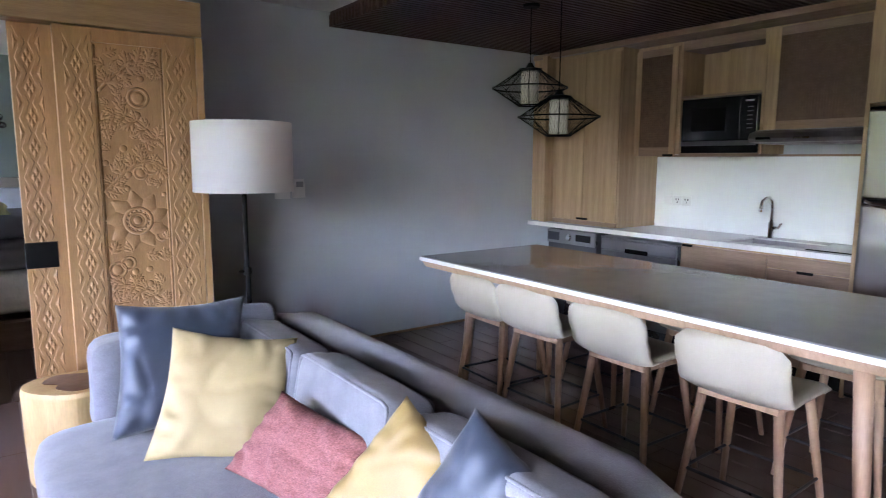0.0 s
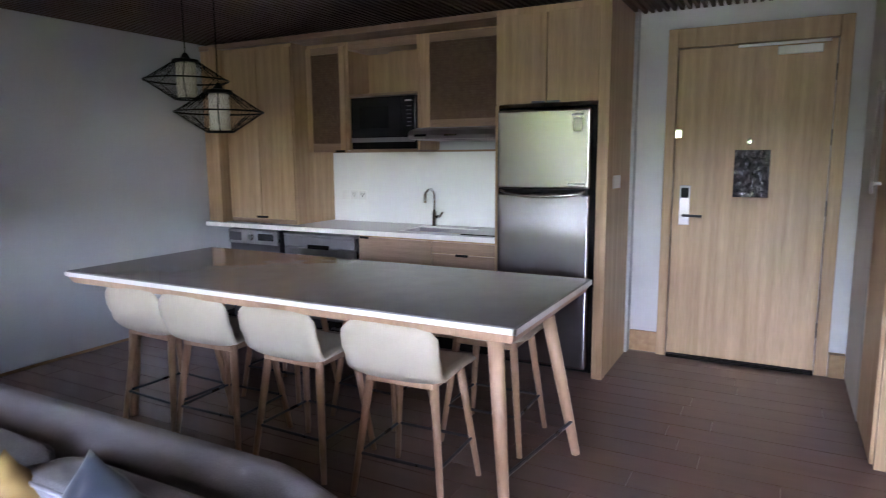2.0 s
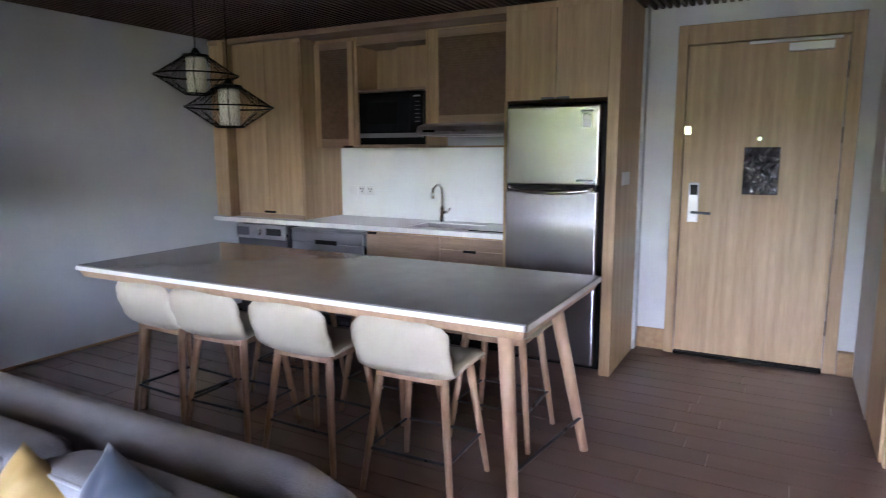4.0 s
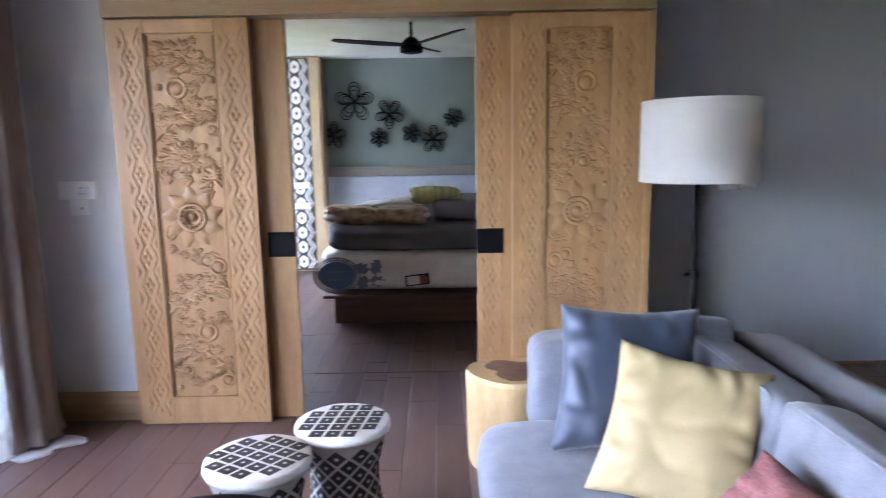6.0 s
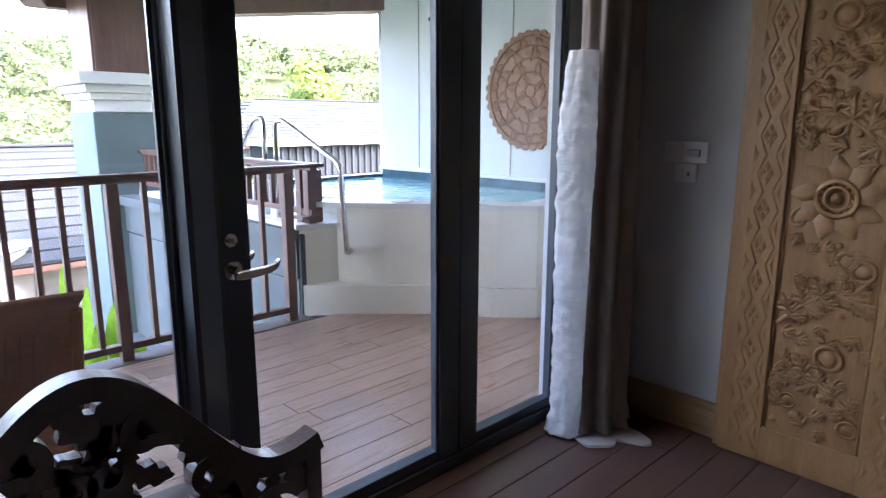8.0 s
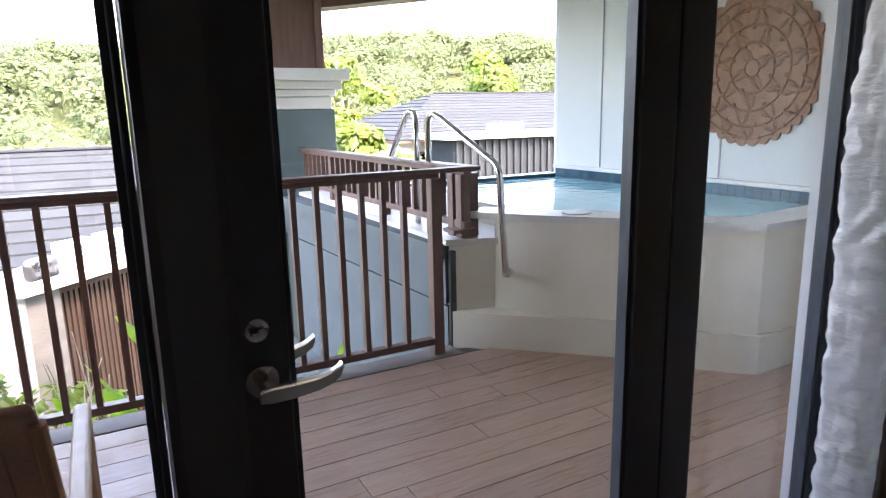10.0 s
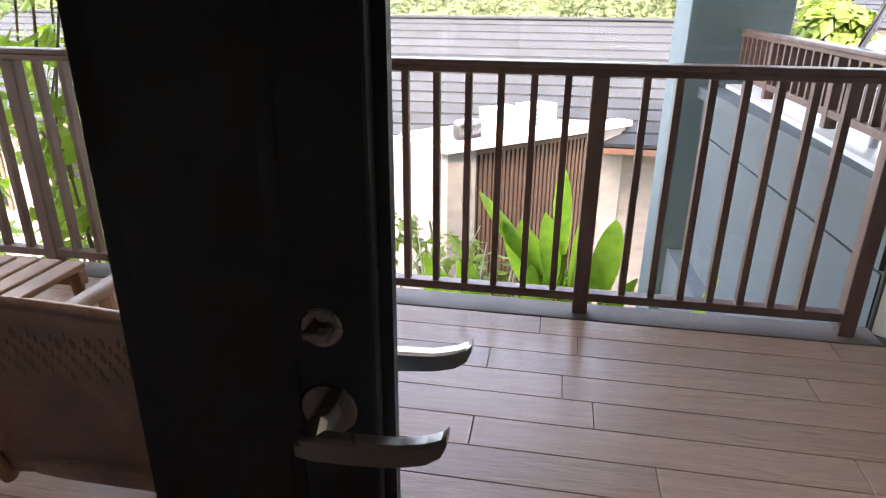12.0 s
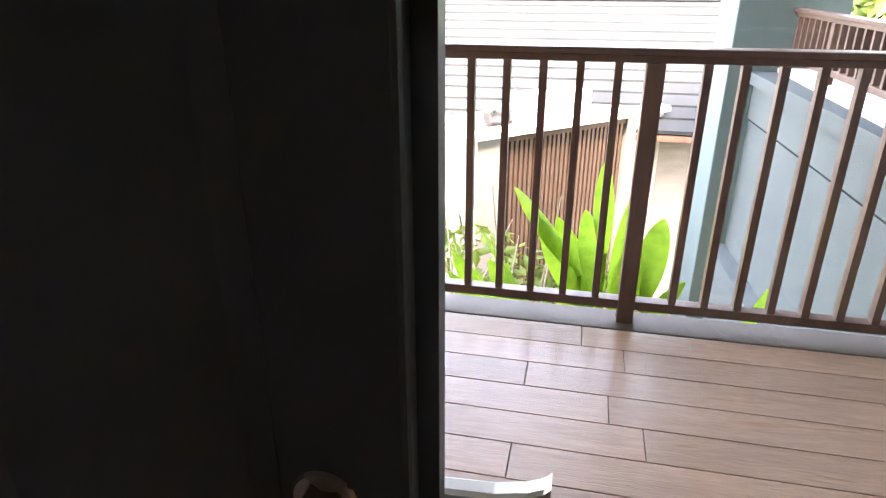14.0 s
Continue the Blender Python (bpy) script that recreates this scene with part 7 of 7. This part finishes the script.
def hill(x, y):
    """Height of the land: level round the houses, rising to a wooded ridge."""
    d = math.hypot(x + 5, y - 10)
    t = max(0.0, min(1.0, (-x - 30) / 55))
    t2 = max(0.0, min(1.0, (d - 30) / 60)) if x < 0 else 0
    s = max(t, t2 * 0.9)
    s = s * s * (3 - 2 * s)
    return GZ + s * (12.0 + 2.0 * noise.noise(Vector((x * 0.02, y * 0.02, 3)))) * (0.75 + 0.25 * math.tanh((y + 10) / 30))


bm = bmesh.new()
n = 90
gv = [[bm.verts.new((x, y, hill(x, y))) for y in [-220 + 440 * (j / n) for j in range(n + 1)]] for x in [60 - 320 * (i / n) for i in range(n + 1)]]
for i in range(n):
    for j in range(n):
        bm.faces.new((gv[i][j], gv[i + 1][j], gv[i + 1][j + 1], gv[i][j + 1]))
tagged(part("ground", bm, M_GRASS, smooth=True), kind="structure")


def clump(verts, faces, cx, cy, cz, r, n, size, rng, flat=0.8):
    """Many small leaf quads scattered over a lumpy crown."""
    for _ in range(n):
        d = Vector((rng.gauss(0, 1), rng.gauss(0, 1), rng.gauss(0, 1)))
        d.normalize()
        if d.z < -0.35:
            d.z = -d.z
        k = r * (0.78 + 0.3 * noise.noise(d * 2.0 + Vector((cx, cy, cz)) * 0.7)) * rng.uniform(0.72, 1.05)
        p = Vector((cx + d.x * k, cy + d.y * k, cz + d.z * k * flat))
        nrm = (d + Vector((rng.uniform(-0.7, 0.7), rng.uniform(-0.7, 0.7), rng.uniform(-0.2, 0.9)))).normalized()
        a = nrm.orthogonal().normalized()
        q = rng.uniform(0, 6.28)
        a = a * math.cos(q) + nrm.cross(a) * math.sin(q)
        b = nrm.cross(a)
        s = size * rng.uniform(0.6, 1.3)
        i = len(verts)
        verts += [p - a * s, p + b * s * 0.55 - nrm * s * 0.1, p + a * s, p - b * s * 0.55 - nrm * s * 0.1]
        faces.append((i, i + 1, i + 2, i + 3))


def leaf_mesh(name, verts, faces, mtl, parent=None):
    me = bpy.data.meshes.new(name)
    me.from_pydata([tuple(v) for v in verts], [], faces)
    me.materials.append(mtl)
    ob = new(name, me)
    if parent:
        ob.parent = parent
    return ob


rng = random.Random(11)
verts, faces = [], []
for k in range(1500):
    x = -rng.uniform(34, 100) ** 1.0
    y = rng.uniform(-60, 105)
    if abs(y - 10) > 25 + 0.9 * -x:
        continue
    r = rng.uniform(1.5, 3.0)
    z = hill(x, y)
    clump(verts, faces, x, y, z + r * 0.7, r, 230, 0.14 + 0.0018 * -x, rng)
tagged(leaf_mesh("wooded_hill", verts, faces, M_FOREST), "dense green woodland covering the far hill", "woodland", kind="stuff")


def tree(label, x, y, z0, h, r, n, size, seed, mtl=M_LEAF2):
    rg = random.Random(seed)
    t = thing("tree", label, "tree", group="garden trees")
    part("trunk", tube(bmesh.new(), [(x, y, z0), (x + 0.1, y, z0 + h * 0.4), (x - 0.05, y + 0.1, z0 + h * 0.8)], [0.12, 0.09, 0.05], 10), M_WOOD2, t)
    bm = bmesh.new()
    vs, fs_ = [], []
    for k in range(9):
        a = rg.uniform(0, 6.28)
        d = rg.uniform(0.35, 0.8) * r
        p = (x + d * math.cos(a), y + d * math.sin(a), z0 + h * rg.uniform(0.6, 1.0))
        tube(bm, [(x, y, z0 + h * rg.uniform(0.35, 0.6)), ((x + p[0]) / 2, (y + p[1]) / 2, p[2] - 0.25 * r), p], [0.05, 0.03, 0.012], 6)
        clump(vs, fs_, *p, r * rg.uniform(0.35, 0.55), n // 9, size, rg)
    part("limbs", bm, M_WOOD2, t)
    leaf_mesh("crown", vs, fs_, mtl, t)
    return t


for i, (x, y, h, r) in enumerate(((-11.5, 6.4, 4.2, 1.15), (-13.5, 7.6, 3.8, 1.1), (-34, 14, 7, 3), (-36, 24, 7.5, 3.2))):
    tree("leafy yellow-green garden tree beyond the terrace", x, y, GZ, h, r, 2600, 0.12 if x > -15 else 0.2, 20 + i)


def banana_leaf(bm, base, tip, width, droop, rg):
    """A broad paddle leaf with a midrib fold, on its stalk."""
    b, t = Vector(base), Vector(tip)
    ax = t - b
    side = ax.cross(Vector((0.3, 0.2, 1))).normalized()
    if side.length < 0.1:
        side = Vector((0, 1, 0))
    side = (side * math.cos(rg.uniform(-0.8, 0.8)) + ax.normalized().cross(side) * math.sin(rg.uniform(-0.8, 0.8))).normalized()
    nrm = ax.normalized().cross(side)
    n = 10
    rows = []
    for i in range(n + 1):
        q = i / n
        w = width * math.sin(math.pi * min(1, 0.06 + 0.93 * q)) ** 0.65
        p = b + ax * q + Vector((0, 0, -droop * q * q))
        rows.append([bm.verts.new(p - side * w + nrm * w * 0.25), bm.verts.new(p), bm.verts.new(p + side * w + nrm * w * 0.25)])
    for a, c in zip(rows, rows[1:]):
        for k in range(2):
            bm.faces.new((a[k], a[k + 1], c[k + 1], c[k]))


bp = thing("banana_plant", "bright green broad-leaved plant growing up beside the terrace railing", "plant")
rg = random.Random(4)
stems = bmesh.new()
for (bx_, by_, tx, ty, tz, w) in ((-4.9, 2.62, -4.88, 2.58, 0.52, 0.075), (-4.9, 2.5, -4.85, 2.13, 0.36, 0.075), (-4.9, 2.4, -4.9, 1.94, 0.10, 0.07), (-4.85, 2.84, -4.8, 2.88, 0.26, 0.10), (-4.95, 2.6, -5.1, 2.35, 0.12, 0.09),
                                  (-4.95, 2.7, -5.1, 2.76, 0.30, 0.09), (-4.9, 2.3, -4.75, 1.80, -0.12, 0.09), (-4.95, 2.55, -4.7, 2.30, -0.12, 0.09), (-4.95, 2.55, -4.75, 2.62, -0.02, 0.09), (-5.0, 2.2, -5.1, 1.75, -0.15, 0.09),
                                  (-5.0, 2.75, -4.75, 3.02, -0.05, 0.08), (-5.0, 2.1, -4.9, 2.1, -0.1, 0.08), (-4.8, 3.3, -4.7, 3.42, 0.02, 0.09), (-4.9, 1.5, -4.8, 1.4, -0.2, 0.09), (-4.9, 1.2, -4.7, 1.0, -0.2, 0.09),
                                  (-4.9, 2.62, -4.85, 2.50, 0.26, 0.085), (-4.95, 2.45, -4.85, 2.27, 0.20, 0.08), (-4.95, 2.6, -4.9, 2.42, 0.12, 0.09), (-4.9, 2.75, -4.85, 2.74, 0.10, 0.10),
                                  (-4.85, 2.25, -4.75, 2.02, -0.02, 0.085), (-4.85, 2.35, -4.7, 2.12, -0.10, 0.10), (-4.9, 2.5, -4.75, 2.44, -0.02, 0.10), (-4.9, 2.9, -4.9, 2.84, -0.02, 0.10), (-4.8, 2.05, -4.7, 1.90, -0.14, 0.09)):
    zb = tz - rg.uniform(0.5, 0.75)
    tube(stems, [(bx_ * 0.5 - 2.45, by_, GZ), (bx_, by_, zb)], [0.035, 0.014], 6)
    lf = bmesh.new()
    banana_leaf(lf, (bx_, by_, zb), (tx, ty, tz), w * 0.85, 0.04, rg)
    part("leaf", lf, M_LEAF, bp, smooth=True)
part("stems", stems, M_LEAF, bp)
vn = thing("climbing_vine", "leafy vine hanging beside the terrace railing", "plant")
vs, fs_ = [], []
rg = random.Random(9)
st = bmesh.new()
for k in range(26):
    y0, x0 = rg.uniform(-1.4, 0.75), rg.uniform(-5.2, -4.5)
    top = rg.uniform(0.7, 2.6) - max(0, y0) * 0.8
    pts = [(x0 + 0.06 * math.sin(q * 1.3 + k), y0 + 0.10 * math.sin(q * 0.9 + k * 2), GZ + (top - GZ) * q / 14) for q in range(15)]
    tube(st, pts, 0.008, 5)
    for q in pts[5:]:
        clump(vs, fs_, *q, 0.24, 11, 0.08, rg, 1.0)
part("stems", st, M_WOOD2, vn)
leaf_mesh("leaves", vs, fs_, M_VINE, vn)
vs, fs_ = [], []
for k in range(70):
    clump(vs, fs_, rg.uniform(-8.2, -4.9), rg.uniform(-3, 3.4), rg.uniform(GZ + 0.1, GZ + 1.5 + rg.random()), rg.uniform(0.3, 0.6), 90, 0.075, rg)
tagged(leaf_mesh("garden_shrubs", vs, fs_, M_LEAF2), "low mixed green shrubs in the garden below", "shrubs", kind="stuff")
tw = thing("bare_shrub", "dry pale twigs of a bare shrub below the railing", "plant")
bm = bmesh.new()
for k in range(14):
    a, b = rg.uniform(1.7, 2.1), rg.uniform(-6.2, -5.6)
    tube(bm, [(b, a, GZ), (b + rg.uniform(-0.2, 0.2), a + rg.uniform(-0.2, 0.2), -1.2), (b + rg.uniform(-0.3, 0.3), a + rg.uniform(-0.35, 0.35), rg.uniform(-0.6, 0.0))], [0.02, 0.012, 0.004], 5)
part("twigs", bm, mat("dry_twig", (0.42, 0.36, 0.30), 0.8, scale=9), tw)
# ---- plank floors, last ----
def planks(name, x0, x1, y0, y1, pitch, length, mtl, keep, seed, z=0.0, th=0.012):
    """Staggered planks along y with narrow joints: singles where keep() says so, the rest as one piece of stuff."""
    f = tagged(new(name), kind="structure")
    rg = random.Random(seed)
    shared = {}
    rest = bmesh.new()
    gap = 0.003
    n = int(round((x1 - x0) / pitch))
    for i in range(n):
        xa = x0 + i * pitch
        y = y0 - rg.uniform(0, length)
        while y < y1:
            ya, yb = max(y, y0), min(y + length, y1)
            y += length
            if yb - ya < 0.03:
                continue
            w, ln = min(pitch, x1 - xa) - gap, yb - ya - gap
            if keep(xa + pitch / 2, (ya + yb) / 2):
                key = (round(w, 4), round(ln, 3))
                if key not in shared:
                    b = bmesh.new()
                    box(b, 0, w, 0, ln, -th, -0.0015)
                    vs = [b.verts.new((q[0], q[1], 0)) for q in ((0.0015, 0.0015), (w - 0.0015, 0.0015), (w - 0.0015, ln - 0.0015), (0.0015, ln - 0.0015))]
                    b.faces.new(vs)
                    lo = [b.verts.new((q[0], q[1], -0.0015)) for q in ((0, 0), (w, 0), (w, ln), (0, ln))]
                    for k in range(4):
                        b.faces.new((lo[k], lo[(k + 1) % 4], vs[(k + 1) % 4], vs[k]))
                    ob = part("plank", b, mtl, f)
                    shared[key] = ob.data
                else:
                    ob = sheet("plank", shared[key], mtl, f)
                ob.matrix_basis = Matrix.Translation((xa, ya, z))
            else:
                box(rest, xa, xa + w, ya, ya + ln, z - th, z)
    if len(rest.verts):
        tagged(part("planks_far", rest, mtl, f), kind="stuff")
    else:
        rest.free()
    return f


planks("floor", GX - 0.03, EX, SY, GY, 0.155, 1.2, M_FLOOR, lambda x, y: y > 0.2, 2)
planks("floor_bedroom", -2.02, 3.06, GY + 0.003, BY, 0.155, 1.2, M_FLOOR, lambda x, y: -1.2 < x < 1.3 and y < 6.3, 3)
planks("floor_terrace", -4.03, -2.06, -3.2, 6.05, 0.155, 1.2, M_DECK, lambda x, y: y > -0.5, 4)
